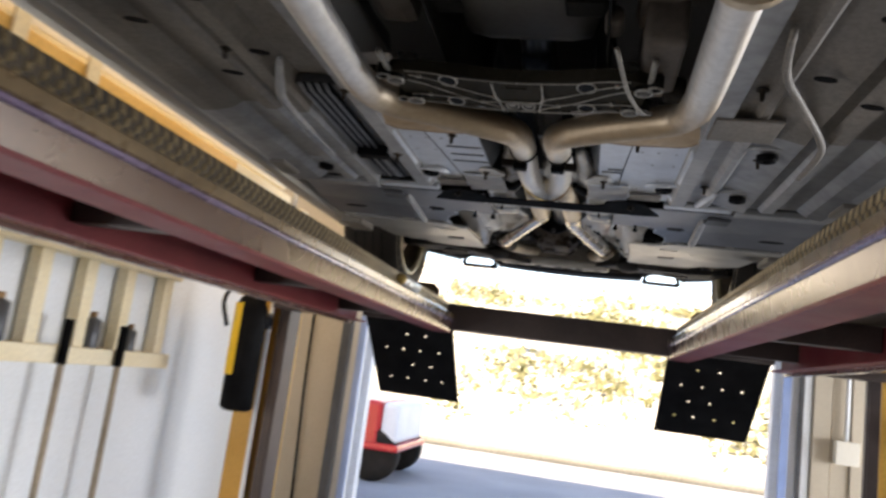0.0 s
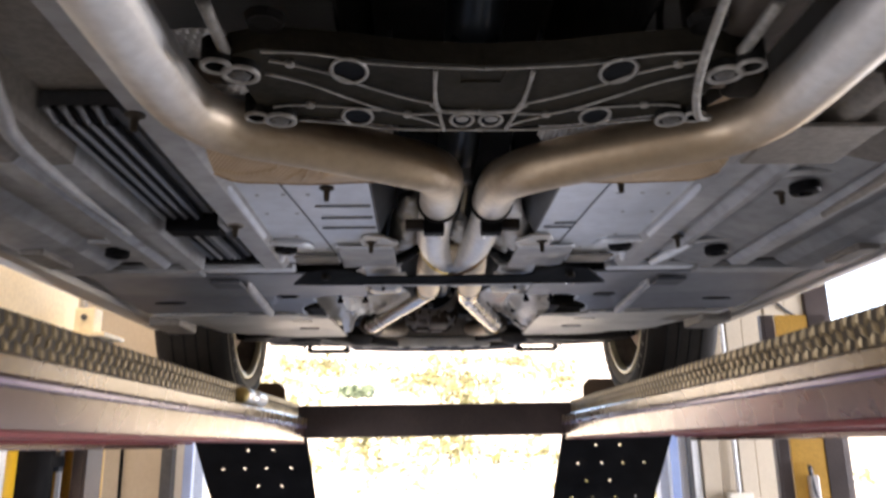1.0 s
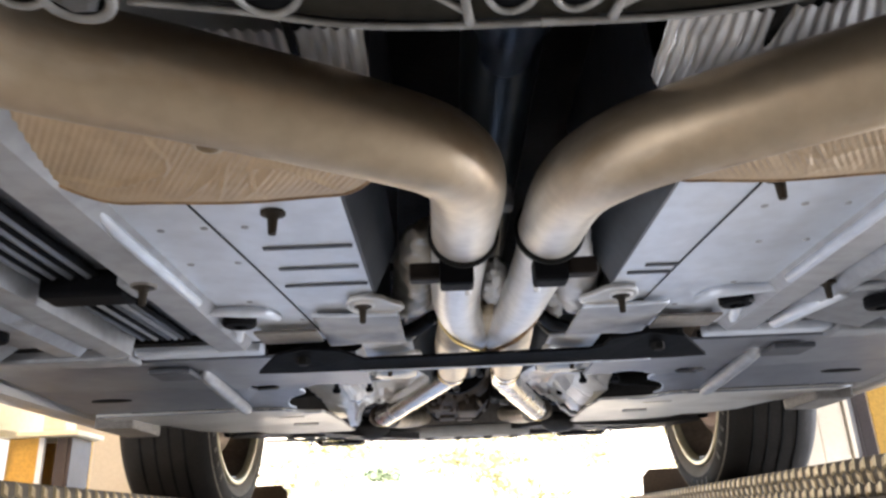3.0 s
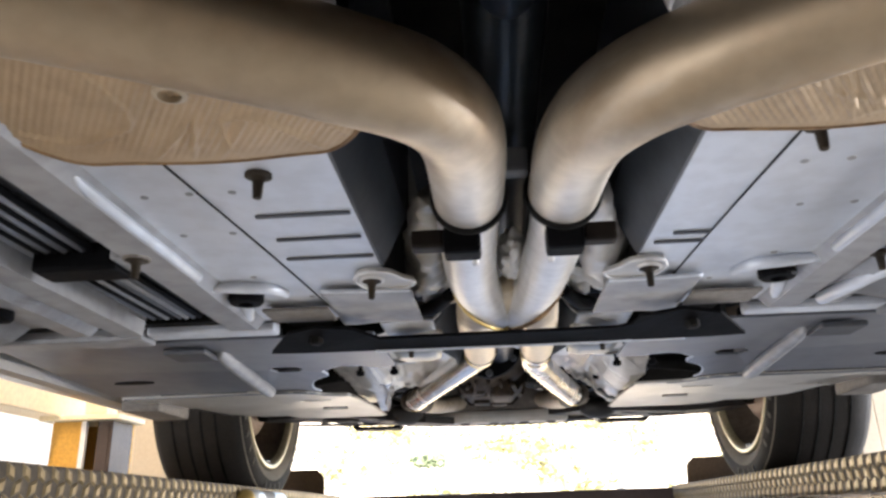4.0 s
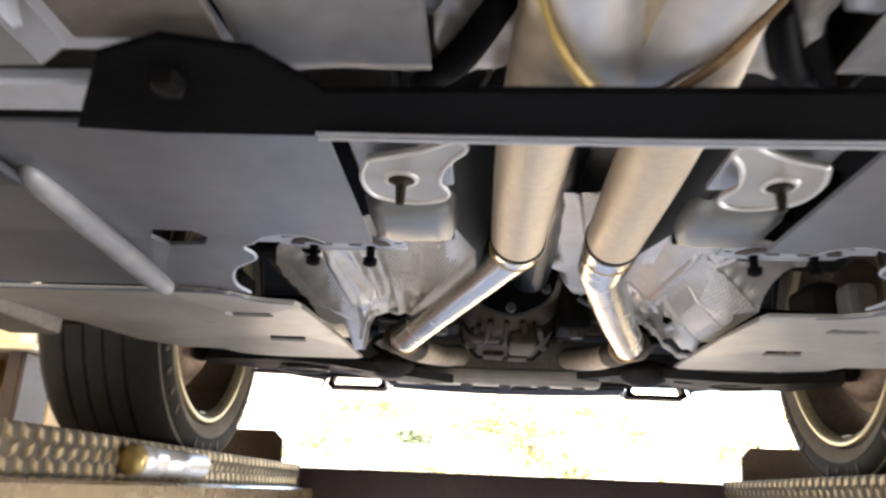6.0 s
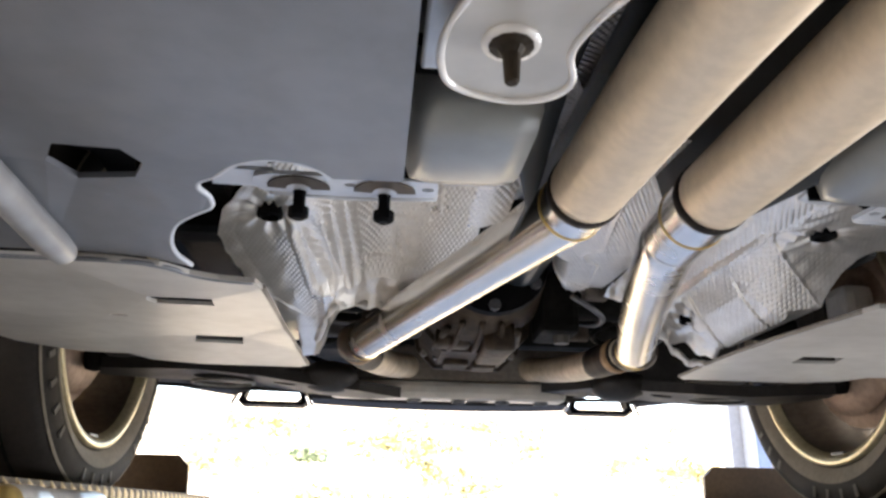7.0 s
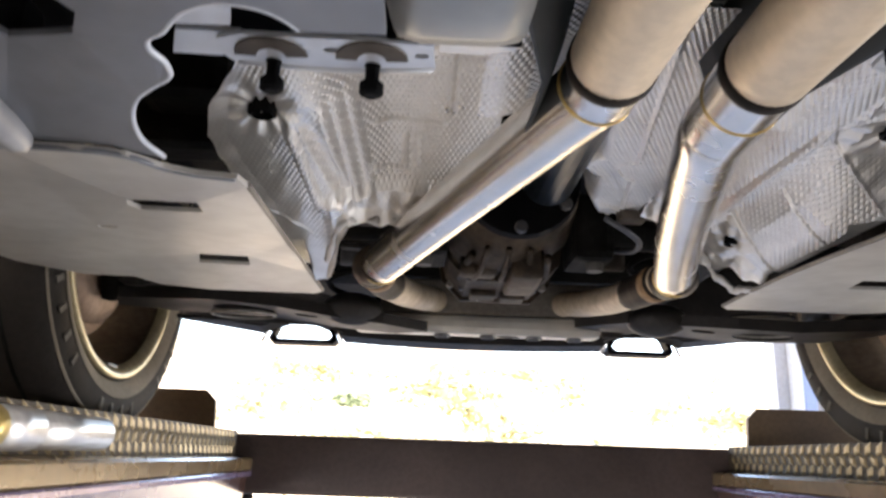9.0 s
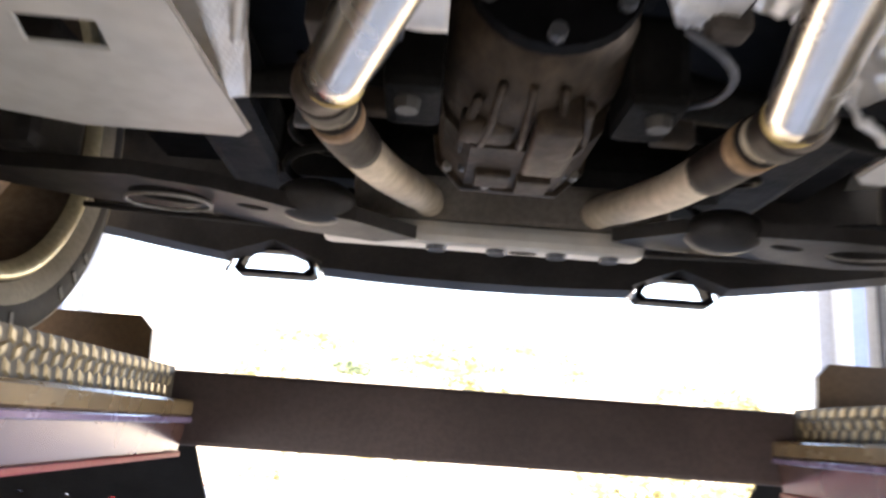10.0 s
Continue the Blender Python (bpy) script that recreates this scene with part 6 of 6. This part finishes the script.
# exhaust
for side in (-1, 1):
    tail = 0.012 if side > 0 else 0.0
    down = [(0.280, 2.16, 2.05), (0.279, 2.45, 2.02), (0.278, 2.75, 2.004), (0.278, 2.90, 2.0), (0.277, 2.970 + tail, 2.0), (0.267, 3.020 + tail, 2.0), (0.240, 3.058 + tail, 2.0), (0.168, 3.098 + tail, 2.0), (0.092, 3.144 + tail, 2.0), (0.050, 3.185 + tail, 2.004), (0.034, 3.255 + tail, 2.016), (0.034, 3.382, 2.029)]
    if side > 0:
        down[-3:] = [(0.056, 3.197, 2.004), (0.041, 3.267, 2.016), (0.040, 3.382, 2.029)]
    joint = down[-1][0]
    front = part("downpipe", tube(bmesh.new(), [(X(side, a), y, z) for a, y, z in down], 0.0275, 40, 10), TINTED, car, "wide tan-tinted stainless exhaust pipe", smooth=True)

    part("ring", lathe(bmesh.new(), [(0, 0.028), (0.001, 0.0305), (0.007, 0.0305), (0.008, 0.028)], (X(side, joint), 3.376, 2.0285), "y", 32), CAST, front, "dark joint ring", smooth=True)
    part("flange", lathe(bmesh.new(), [(0, 0.03), (0.002, 0.048), (0.016, 0.048), (0.018, 0.03)], (X(side, 0.2785), 2.60, 2.012), "y", 28), HEATED, front, "stained flange at the front of the pipe")
    part("converter", lathe(bmesh.new(), [(0, 0.03), (0.06, 0.052), (0.30, 0.054), (0.36, 0.03)], (X(side, 0.280), 2.16, 2.045), "y", 28), STEEL, front, smooth=True)
    hanger = part("hanger", box(X(side, 0.026), X(side, 0.056), 3.392, 3.418, 1.988, 2.012, bevel=0.004), BLACK, car, "black exhaust hanger block")
    part("arm", box(X(side, 0.055), X(side, 0.082), 3.396, 3.412, 1.994, 2.010, bevel=0.003), BURNT, hanger)
    part("prong", tube(bmesh.new(), [(X(side, 0.030), 3.418, 2.010), (X(side, 0.031), 3.424, 1.996), (X(side, 0.031), 3.428, 1.988)], 0.003, 8, 3), FOIL, hanger, smooth=True)
    part("clip", box(X(side, 0.031), X(side, 0.054), 3.417, 3.425, 1.992, 2.012, bevel=0.003), FOIL, hanger)
    mid = [(joint, 3.372, 2.030), (joint + 0.003, 3.46, 2.032), (0.0390, 3.58, 2.034), (0.0335, 3.655, 2.035), (0.0200, 3.715, 2.036), (0.0020, 3.762, 2.037)]
    part("mid_pipe", tube(bmesh.new(), [(X(side, a), y, z) for a, y, z in mid], [0.0262, 0.0265, 0.0268, 0.0266, 0.0262, 0.0255], 30, 9), SILVER, car, "silver stainless mid pipe", smooth=True)
    mid = [(0.033, 3.690, 2.040), (0.0365, 3.760, 2.041), (0.0395, 3.85, 2.047), (0.0405, 3.95, 2.054), (0.0400, 4.135, 2.064)]
    if side > 0:
        mid = [(0.033, 3.690, 2.040), (0.0390, 3.760, 2.041), (0.0450, 3.85, 2.047), (0.0510, 3.95, 2.054), (0.0575, 4.135, 2.064)]
    part("tint_band", tube(bmesh.new(), [(X(side, 0.0331), 3.692, 2.0399), (X(side, 0.0352), 3.735, 2.0386), (X(side, 0.0372), 3.775, 2.0379)], [0.0263, 0.0268, 0.0271], 30, 3), HEATED, car, "brown heat tint by the crossing", smooth=True)
    centre = part("mid_pipe", tube(bmesh.new(), [(X(side, a), y, z) for a, y, z in mid], [0.0258, 0.0266, 0.0274, 0.028, 0.0282], 30, 9), DUSTY, car, "dusty tan stainless mid pipe", smooth=True)
    part("ring", lathe(bmesh.new(), [(-0.004, 0.0280), (-0.003, 0.0293), (0.005, 0.0294), (0.008, 0.0288), (0.010, 0.027)], (X(side, mid[-1][0]), 4.131, 2.064), "y", 32), BURNT, centre, "rusty joint ring", smooth=True)
    reach = 0.0 if side < 0 else 0.039
    last = [(0.0400, 4.138, 2.064), (0.0425, 4.168, 2.064), (0.056, 4.205, 2.063), (0.085, 4.285, 2.060), (0.148, 4.462, 2.056), (0.207, 4.632, 2.052)]
    if side > 0:
        last = [(0.0575, 4.138, 2.064), (0.0580, 4.172, 2.063), (0.0585, 4.212, 2.061), (0.0640, 4.250, 2.059), (0.115, 4.455, 2.056), (0.168, 4.640, 2.052)]
    polish = part("rear_pipe", tube(bmesh.new(), [(X(side, a), y, z) for a, y, z in last], [0.0275, 0.0270, 0.0262, 0.0255, 0.0255, 0.0255], 34, 8), POLISHED, car, "polished stainless rear pipe", smooth=True)
    part("weld", hoop((X(side, last[1][0]), last[1][1], last[1][2]), (side * 0.18 if side < 0 else 0.02, 1.0, -0.01), 0.0270, 0.0011), GOLD, polish, "thin golden weld", smooth=True)
    part("end_weld", hoop((X(side, last[5][0]), last[5][1], last[5][2]), (side * 0.30, 1.0, -0.02), 0.0256, 0.0010), GOLD, polish, smooth=True)
    elbow = part("elbow", tube(bmesh.new(), [(X(side, 0.206 - reach), 4.626, 2.052), (X(side, 0.219 - reach), 4.655, 2.055), (X(side, 0.221 - reach), 4.70, 2.061)], [0.0258, 0.0256, 0.0245], 26, 6), DIFF, car, "heat-stained pipe elbow", smooth=True)
    part("ring", tube(bmesh.new(), [(X(side, 0.2185 - reach), 4.660, 2.0560), (X(side, 0.220 - reach), 4.680, 2.0595), (X(side, 0.2205 - reach), 4.703, 2.0625)], 0.0268, 26, 2), BURNT, elbow, smooth=True)
    tailp = [(0.219 - reach, 4.72, 2.067), (0.212 - reach, 4.80, 2.070), (0.185 - 0.6 * reach, 4.92, 2.080), (0.150 - 0.2 * reach, 5.04, 2.096), (0.128, 5.14, 2.114), (0.12, 5.30, 2.135), (0.12, 5.42, 2.20)]
    part("tail_pipe", tube(bmesh.new(), [(X(side, a), y, z) for a, y, z in tailp], 0.0235, 26, 7), HEATED, car, "tan heat-stained tail pipe", smooth=True)
    collar = part("collar", tube(bmesh.new(), [(X(side, 0.219 - reach), 4.722, 2.067), (X(side, 0.2145 - reach), 4.775, 2.0688), (X(side, 0.2035 - 0.82 * reach), 4.838, 2.073)], [0.0262, 0.0258, 0.0252], 26, 5), BURNT, car, "dark burnt collar at the start of the tail pipe", smooth=True)
    part("rust_patch", tube(bmesh.new(), [(X(side, 0.2185 - reach), 4.730, 2.0668), (X(side, 0.2165 - reach), 4.752, 2.0676)], 0.0266, 26, 2), RUSTY, collar, "rusty band", smooth=True)
cross = part("pipe_crossover", tube(bmesh.new(), [(CX, 3.655, 2.040), (CX, 3.70, 2.037), (CX, 3.765, 2.037), (CX, 3.80, 2.042)], [0.010, 0.017, 0.0235, 0.016], 24, 6), HEATED, car, "heat-tinted crossover where the mid pipes join", smooth=True)
for side in (-1, 1):
    seam = [(0.0600, 3.628, 2.026), (0.0555, 3.662, 2.020), (0.0400, 3.706, 2.0115), (0.0235, 3.735, 2.0088), (0.0100, 3.752, 2.0085), (0.0030, 3.756, 2.0090), (0.0, 3.751, 2.0100)]
    part("weld", tube(bmesh.new(), [(X(side, a), y, z) for a, y, z in seam], [0.0016, 0.0020, 0.0024, 0.0026, 0.0026, 0.0024, 0.0022], 8, 6), GOLD if side < 0 else RUSTY, cross, "golden weld seam" if side < 0 else "", smooth=True)

# rear axle
for side in (-1, 1):
    lower = lambda x, y: 2.050 + 0.25 * (y - 5.0) ** 2
    out = mirror(side, [(0.14, 5.12), (0.22, 5.045), (0.30, 5.02), (0.40, 4.985), (0.50, 4.975), (0.66, 4.96), (0.68, 5.02), (0.60, 5.09), (0.46, 5.115), (0.30, 5.135), (0.20, 5.15)])
    arm = part("control_arm", plate(out, [oval(X(side, 0.468), 5.045, 0.055, 0.036, 24), oval(X(side, 0.358), 5.045, 0.022, 0.012, 16)], 0.02, lambda x, y: 2.056 + 0.010 * math.sin(9 * x)), ARMS, car, "black pressed control arm with oval holes")
    bm = bmesh.new()
    got = bmesh.ops.create_uvsphere(bm, u_segments=28, v_segments=16, radius=1.0)["verts"]
    bmesh.ops.transform(bm, matrix=Matrix.Translation((X(side, 0.277), 5.055, 2.072)) @ Matrix.Diagonal((0.055, 0.050, 0.030, 1)), verts=got)
    part("spring_cup", bm, ARMS, arm, "round black spring cup", smooth=True)
    part("rim", tube(bmesh.new(), [(x, y, 2.054) for x, y in oval(X(side, 0.468), 5.045, 0.056, 0.037, 12)] + [(X(side, 0.468) + 0.056, 5.045, 2.054)], 0.003, 8, 3), EDGE, arm, smooth=True)
    link = part("toe_link", tube(bmesh.new(), [(X(side, 0.20), 5.20, 2.10), (X(side, 0.62), 5.17, 2.09)], 0.013, 12, 2), ARMS, car, "black toe link", smooth=True)
    part("knuckle", box(X(side, 0.60), X(side, 0.66), 4.93, 5.07, 2.08, 2.26, bevel=0.02), ARMS, car, "dark wheel knuckle")
    part("knuckle_boss", tube(bmesh.new(), [(X(side, 0.585), 5.10, 2.10), (X(side, 0.64), 5.11, 2.11)], 0.02, 14, 1), GREY_TRACK, car, smooth=True)
    part("caliper", box(X(side, 0.64), X(side, 0.70), 4.86, 4.93, 2.10, 2.24, bevel=0.018), FOIL, car, "pale brake caliper")
    part("spring", tube(bmesh.new(), [(X(side, 0.277) + 0.045 * math.cos(t), 5.055 + 0.045 * math.sin(t), 2.09 + 0.009 * t) for t in np.linspace(0, 22, 60)], 0.006, 8, 1), CAST, car, smooth=True)
    part("rear_side_member", box(X(side, 0.40), X(side, 0.52), 4.55, 5.75, 2.24, 2.34, bevel=0.02), CAST, car)
part("rear_crossmember", box(X(-1, 0.28), X(1, 0.20), 5.15, 5.205, 2.052, 2.088, bevel=0.012), REAR_TRAY, car, "pale cream-grey rear crossmember")
part("rear_crossmember", box(X(-1, 0.24), X(1, 0.24), 5.16, 5.20, 2.089, 2.160, bevel=0.008), FLOOR_DARK, car)
part("crossmember_hole", plate(oval(CX + 0.02, 5.178, 0.022, 0.010, 16), (), 0.002, lambda x, y: 2.0512), BLACK, car)
for side in (-1, 1):
    part("arm_edge", tube(bmesh.new(), [(X(side, a), y, 2.056) for a, y in ((0.20, 5.152), (0.30, 5.138), (0.46, 5.118), (0.60, 5.093))], 0.004, 8, 5), ARMS, car, smooth=True)
    # black backing plates stand in for the shade inside the arm's holes
    part("hole_shade", plate(oval(X(side, 0.468), 5.045, 0.060, 0.040, 20), (), 0.002, lambda x, y: 2.082), BLACK, car)
    part("hole_shade", plate(oval(X(side, 0.358), 5.045, 0.020, 0.010, 14), (), 0.002, lambda x, y: 2.074), BLACK, car)
for x in (-0.11, -0.02, 0.07, 0.15):
    part("crossmember_lug", lathe(bmesh.new(), [(0.0, 0.016), (-0.006, 0.014), (-0.003, 0.008)], (CX + x, 5.175, 2.052), "z", 14), GREY_TRACK, car)
part("subframe_beam", box(X(-1, 0.55), X(1, 0.55), 4.62, 4.70, 2.20, 2.27, bevel=0.02), CAST, car)
# black sheet over the rear axle stands in for the shade up there
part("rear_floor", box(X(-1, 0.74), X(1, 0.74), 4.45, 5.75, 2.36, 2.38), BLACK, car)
part("muffler", box(X(-1, 0.42), X(1, 0.42), 5.36, 5.66, 2.20, 2.35, bevel=0.06), CAST, car, "dark wide silencer box")

# rear bumper with two tail pipe trims
def bumper_edge(a):
    base = 2.121 + 0.010 * (a / 0.4) ** 2 if a < 0.6 else 2.1435 + 0.10 * (a - 0.6)
    return base


bm = bmesh.new()
cols = [0.0, 0.12, 0.25, 0.372, 0.373, 0.40, 0.43, 0.49, 0.54, 0.575, 0.597, 0.598, 0.70, 0.80, 0.88, 0.93]
strip = []
for a in [-c for c in reversed(cols[1:])] + cols:
    m = abs(a)
    bottom = bumper_edge(m)
    if 0.373 <= m <= 0.597:
        bottom = 2.188 - 0.045 * abs(m - 0.485) / 0.112
    y = 5.90 - 0.16 * (m / 0.93) ** 3
    strip.append([bm.verts.new((CX + a, y - 0.05, bottom + 0.012)), bm.verts.new((CX + a, y, bottom)), bm.verts.new((CX + a, y + 0.03, bottom + 0.02)), bm.verts.new((CX + a, y + 0.09, 2.34)), bm.verts.new((CX + a, y + 0.07, 2.52)), bm.verts.new((CX + a, y - 0.05, 2.52))])
for p, q in zip(strip, strip[1:]):
    for i in range(6):
        j = (i + 1) % 6
        bm.faces.new((p[i], q[i], q[j], p[j]))
bm.faces.new(strip[0])
bm.faces.new(strip[-1])
bumper = part("rear_bumper", bm, ARMS, car, "black rear bumper valance")
for side in (-1, 1):
    def trap(w0, w1, z0, z1, y):
        return [Vector((X(side, 0.485) + u, y, z)) for u, z in ((-w1, z1), (w1, z1), (w1 + 0.012, z1 - 0.012), (w0, z0 + 0.010), (w0 - 0.012, z0), (-w0 + 0.012, z0), (-w0, z0 + 0.010), (-w1 - 0.012, z1 - 0.012))]
    bm = bmesh.new()
    loops = [[bm.verts.new(v) for v in trap(*q)] for q in ((0.098, 0.068, 2.121, 2.186, 5.86), (0.100, 0.070, 2.119, 2.188, 5.915), (0.083, 0.060, 2.130, 2.180, 5.915), (0.081, 0.058, 2.132, 2.178, 5.86))]
    for p, q in zip(loops, loops[1:] + loops[:1]):
        for i in range(8):
            bm.faces.new((p[i], p[(i + 1) % 8], q[(i + 1) % 8], q[i]))
    trim = part("tailpipe_trim", bm, BLACK, bumper, "open trapezoid tail pipe trim")
    for s in (-1, 1):
        part("edge", tube(bmesh.new(), [(X(side, 0.485) + s * 0.116, 5.86, 2.120), (X(side, 0.485) + s * 0.092, 5.86, 2.172)], 0.0055, 8, 1), CHROME, bumper, "chrome edge", smooth=True)


# wheels
def wheel(side, y, name="wheel"):
    x, z, r = X(side, 0.765), DECK + 0.335, 0.335
    inner = -side
    w = 0.115
    prof = [(inner * w * 0.86, 0.240), (inner * w, 0.262), (inner * w * 1.03, 0.290), (inner * w * 0.97, 0.316), (inner * w * 0.80, 0.331), (inner * w * 0.5, r)]
    prof = prof + [(-d, q) for d, q in reversed(prof)]
    tread = []
    for d, q in prof:
        tread.append((d, q))
    tyre = part("tyre", lathe(bmesh.new(), tread, (x, y, z), "x", 72, False), RUBBER, car, "black low-profile tyre", smooth=True)
    for d in (-0.055, -0.018, 0.018, 0.055):
        part("groove", lathe(bmesh.new(), [(d - 0.003, r + 0.0006), (d, r + 0.0012), (d + 0.003, r + 0.0006)], (x, y, z), "x", 72, False), CAST, tyre)
    part("sidewall", lathe(bmesh.new(), [(inner * w * 0.915, 0.2455), (inner * w * 1.006, 0.2610), (inner * w * 1.026, 0.2735)], (x, y, z), "x", 72, False), SIDEWALL, tyre, "lighter inner sidewall", smooth=True)
    part("bead_ring", lathe(bmesh.new(), [(inner * w * 0.985, 0.3135), (inner * w * 0.990, 0.3155), (inner * w * 0.970, 0.3180)], (x, y, z), "x", 72, False), SIDEWALL, tyre)
    # raised maker's marks as plain bars on the inner sidewall
    for k in range(16):
        if k in (5, 6, 11, 12):
            continue
        t = radians(198 + 8.5 * k)
        c = Vector((x + inner * w * 1.028, y + 0.293 * math.cos(t), z + 0.293 * math.sin(t)))
        bar = box(-0.0012, 0.0012, -0.0045, 0.0045, -0.010, 0.010)
        bmesh.ops.transform(bar, matrix=Matrix.Translation(c) @ Matrix.Rotation(t - math.pi / 2, 4, "X"), verts=bar.verts)
        part("mark", bar, MARK, tyre)
    barrel = [(inner * w * 0.90, 0.226), (inner * w * 0.70, 0.218), (inner * w * 0.40, 0.206), (0, 0.203), (-inner * w * 0.8, 0.212), (-inner * w * 0.95, 0.240), (-inner * w * 0.85, 0.244)]
    rim = part("rim", lathe(bmesh.new(), barrel, (x, y, z), "x", 64, False), BARREL, car, "dark brown alloy wheel barrel", smooth=True)
    part("rim_lip", lathe(bmesh.new(), [(inner * w * 0.86, 0.2405), (inner * w * 0.955, 0.2425), (inner * w * 0.970, 0.2380), (inner * w * 0.955, 0.2300), (inner * w * 0.90, 0.2230), (inner * w * 0.82, 0.2190)], (x, y, z), "x", 72, False), RIM, rim, "bright alloy rim lip", smooth=True)
    part("weight", box(x + inner * w * 0.74, x + inner * w * 0.90, y - 0.02, y + 0.02, z - 0.226, z - 0.217, bevel=0.002), GREY_TRACK, rim)
    for k in range(10):
        t = 2 * math.pi * k / 10
        spoke = tube(bmesh.new(), [(x - inner * w * 0.78, y + 0.05 * math.cos(t), z + 0.05 * math.sin(t)), (x - inner * w * 0.70, y + 0.14 * math.cos(t), z + 0.14 * math.sin(t)), (x - inner * w * 0.82, y + 0.218 * math.cos(t), z + 0.218 * math.sin(t))], [0.022, 0.016, 0.019], 10, 4)
        part("spoke", spoke, RIM, rim, smooth=True)
    part("brake_disc", lathe(bmesh.new(), [(inner * 0.012, 0.06), (inner * 0.030, 0.062), (inner * 0.030, 0.172), (inner * 0.002, 0.172), (inner * 0.002, 0.06)], (x, y, z), "x", 48, False), RUST_DISC, rim, "rust-filmed brake disc")
    part("dust_shield", lathe(bmesh.new(), [(inner * 0.050, 0.060), (inner * 0.066, 0.075), (inner * 0.066, 0.125), (inner * 0.050, 0.150), (inner * 0.046, 0.150), (inner * 0.060, 0.125), (inner * 0.060, 0.075)], (x, y, z), "x", 48, False), RUST_DISC, rim, "rusty tan dust shield", smooth=True)
    part("hub", lathe(bmesh.new(), [(-inner * 0.06, 0.055), (inner * 0.06, 0.055), (inner * 0.10, 0.035)], (x, y, z), "x", 28), CAST, rim)
    knuckle = part("knuckle", box(-0.018, 0.018, -0.055, 0.045, -0.105, 0.075, bevel=0.014), CAST, rim, "dark cast knuckle", smooth=True)
    knuckle.data.transform(Matrix.Translation((x + inner * 0.088, y, z)) @ Matrix.Rotation(radians(18), 4, "X"))
    part("caliper", box(min(x + inner * 0.034, x + inner * 0.090), max(x + inner * 0.034, x + inner * 0.090), y + 0.085, y + 0.155, z - 0.06, z + 0.07, bevel=0.014), ARMS, rim, "dark brake caliper", smooth=True)
    part("dust_plate", plate(oval(0, 0, 0.165, 0.165, 30)[:18], (), 0.003), RUST_DISC, rim).data.transform(Matrix.Translation((x + inner * 0.052, y, z)) @ Matrix.Rotation(math.pi / 2, 4, "Y") @ Matrix.Rotation(radians(100), 4, "Z"))


for side in (-1, 1):
    wheel(side, 4.99)
    wheel(side, 2.19)

# body shell above the floor: sections along the car, from nose to tail
SECTIONS = [(1.30, 0.60, 2.10, 2.42, 2.46, 0.52), (1.42, 0.80, 2.06, 2.50, 2.58, 0.66), (1.75, 0.885, 2.20, 2.56, 2.70, 0.74), (2.20, 0.895, 2.36, 2.60, 2.76, 0.76), (2.64, 0.885, 2.14, 2.62, 2.80, 0.74),
            (2.95, 0.885, 2.14, 2.64, 2.86, 0.70), (3.40, 0.885, 2.14, 2.66, 3.14, 0.60), (3.75, 0.885, 2.14, 2.66, 3.20, 0.56), (4.30, 0.89, 2.14, 2.68, 3.16, 0.56), (4.62, 0.90, 2.34, 2.70, 3.04, 0.58), (5.0, 0.905, 2.38, 2.72, 2.92, 0.66), (5.38, 0.90, 2.30, 2.72, 2.84, 0.72), (5.75, 0.86, 2.40, 2.72, 2.80, 0.72), (5.90, 0.80, 2.44, 2.68, 2.76, 0.68)]
bm = bmesh.new()
rings = []
for y, half, low, waist, roof, top in SECTIONS:
    pts = [(half - 0.02, low), (half, low + 0.05), (half + 0.005, (low + waist) / 2), (half - 0.03, waist), (top + 0.02, (waist + roof) / 2 + 0.04), (top - 0.08, roof - 0.03), (top * 0.5, roof), (0.0, roof + 0.008)]
    ring = [(a, z) for a, z in pts] + [(-a, z) for a, z in reversed(pts[:-1])]
    rings.append([bm.verts.new((CX + a, y, z)) for a, z in ring])
for p, q in zip(rings, rings[1:]):
    for i in range(len(p) - 1):
        bm.faces.new((p[i], p[i + 1], q[i + 1], q[i]))
bm.faces.new(rings[0])
bm.faces.new(rings[-1])
body = part("body_shell", bm, PAINT, car, "silver painted body shell", smooth=True)
for side in (-1, 1):
    part("side_window", plate([(3.15, 2.72), (3.45, 3.06), (3.75, 3.10), (4.25, 3.06), (4.55, 2.76)], (), 0.004), GLASS, car, "dark side window").data.transform(Matrix(((0, 0, side, X(side, 0.745)), (1, 0, 0, 0), (0, 1, 0, 0), (0, 0, 0, 1))))
# black sheet stands in for the shade inside the engine bay
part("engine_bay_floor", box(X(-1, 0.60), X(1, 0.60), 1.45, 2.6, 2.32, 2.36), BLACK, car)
car.rotation_euler.z = radians(0.35)
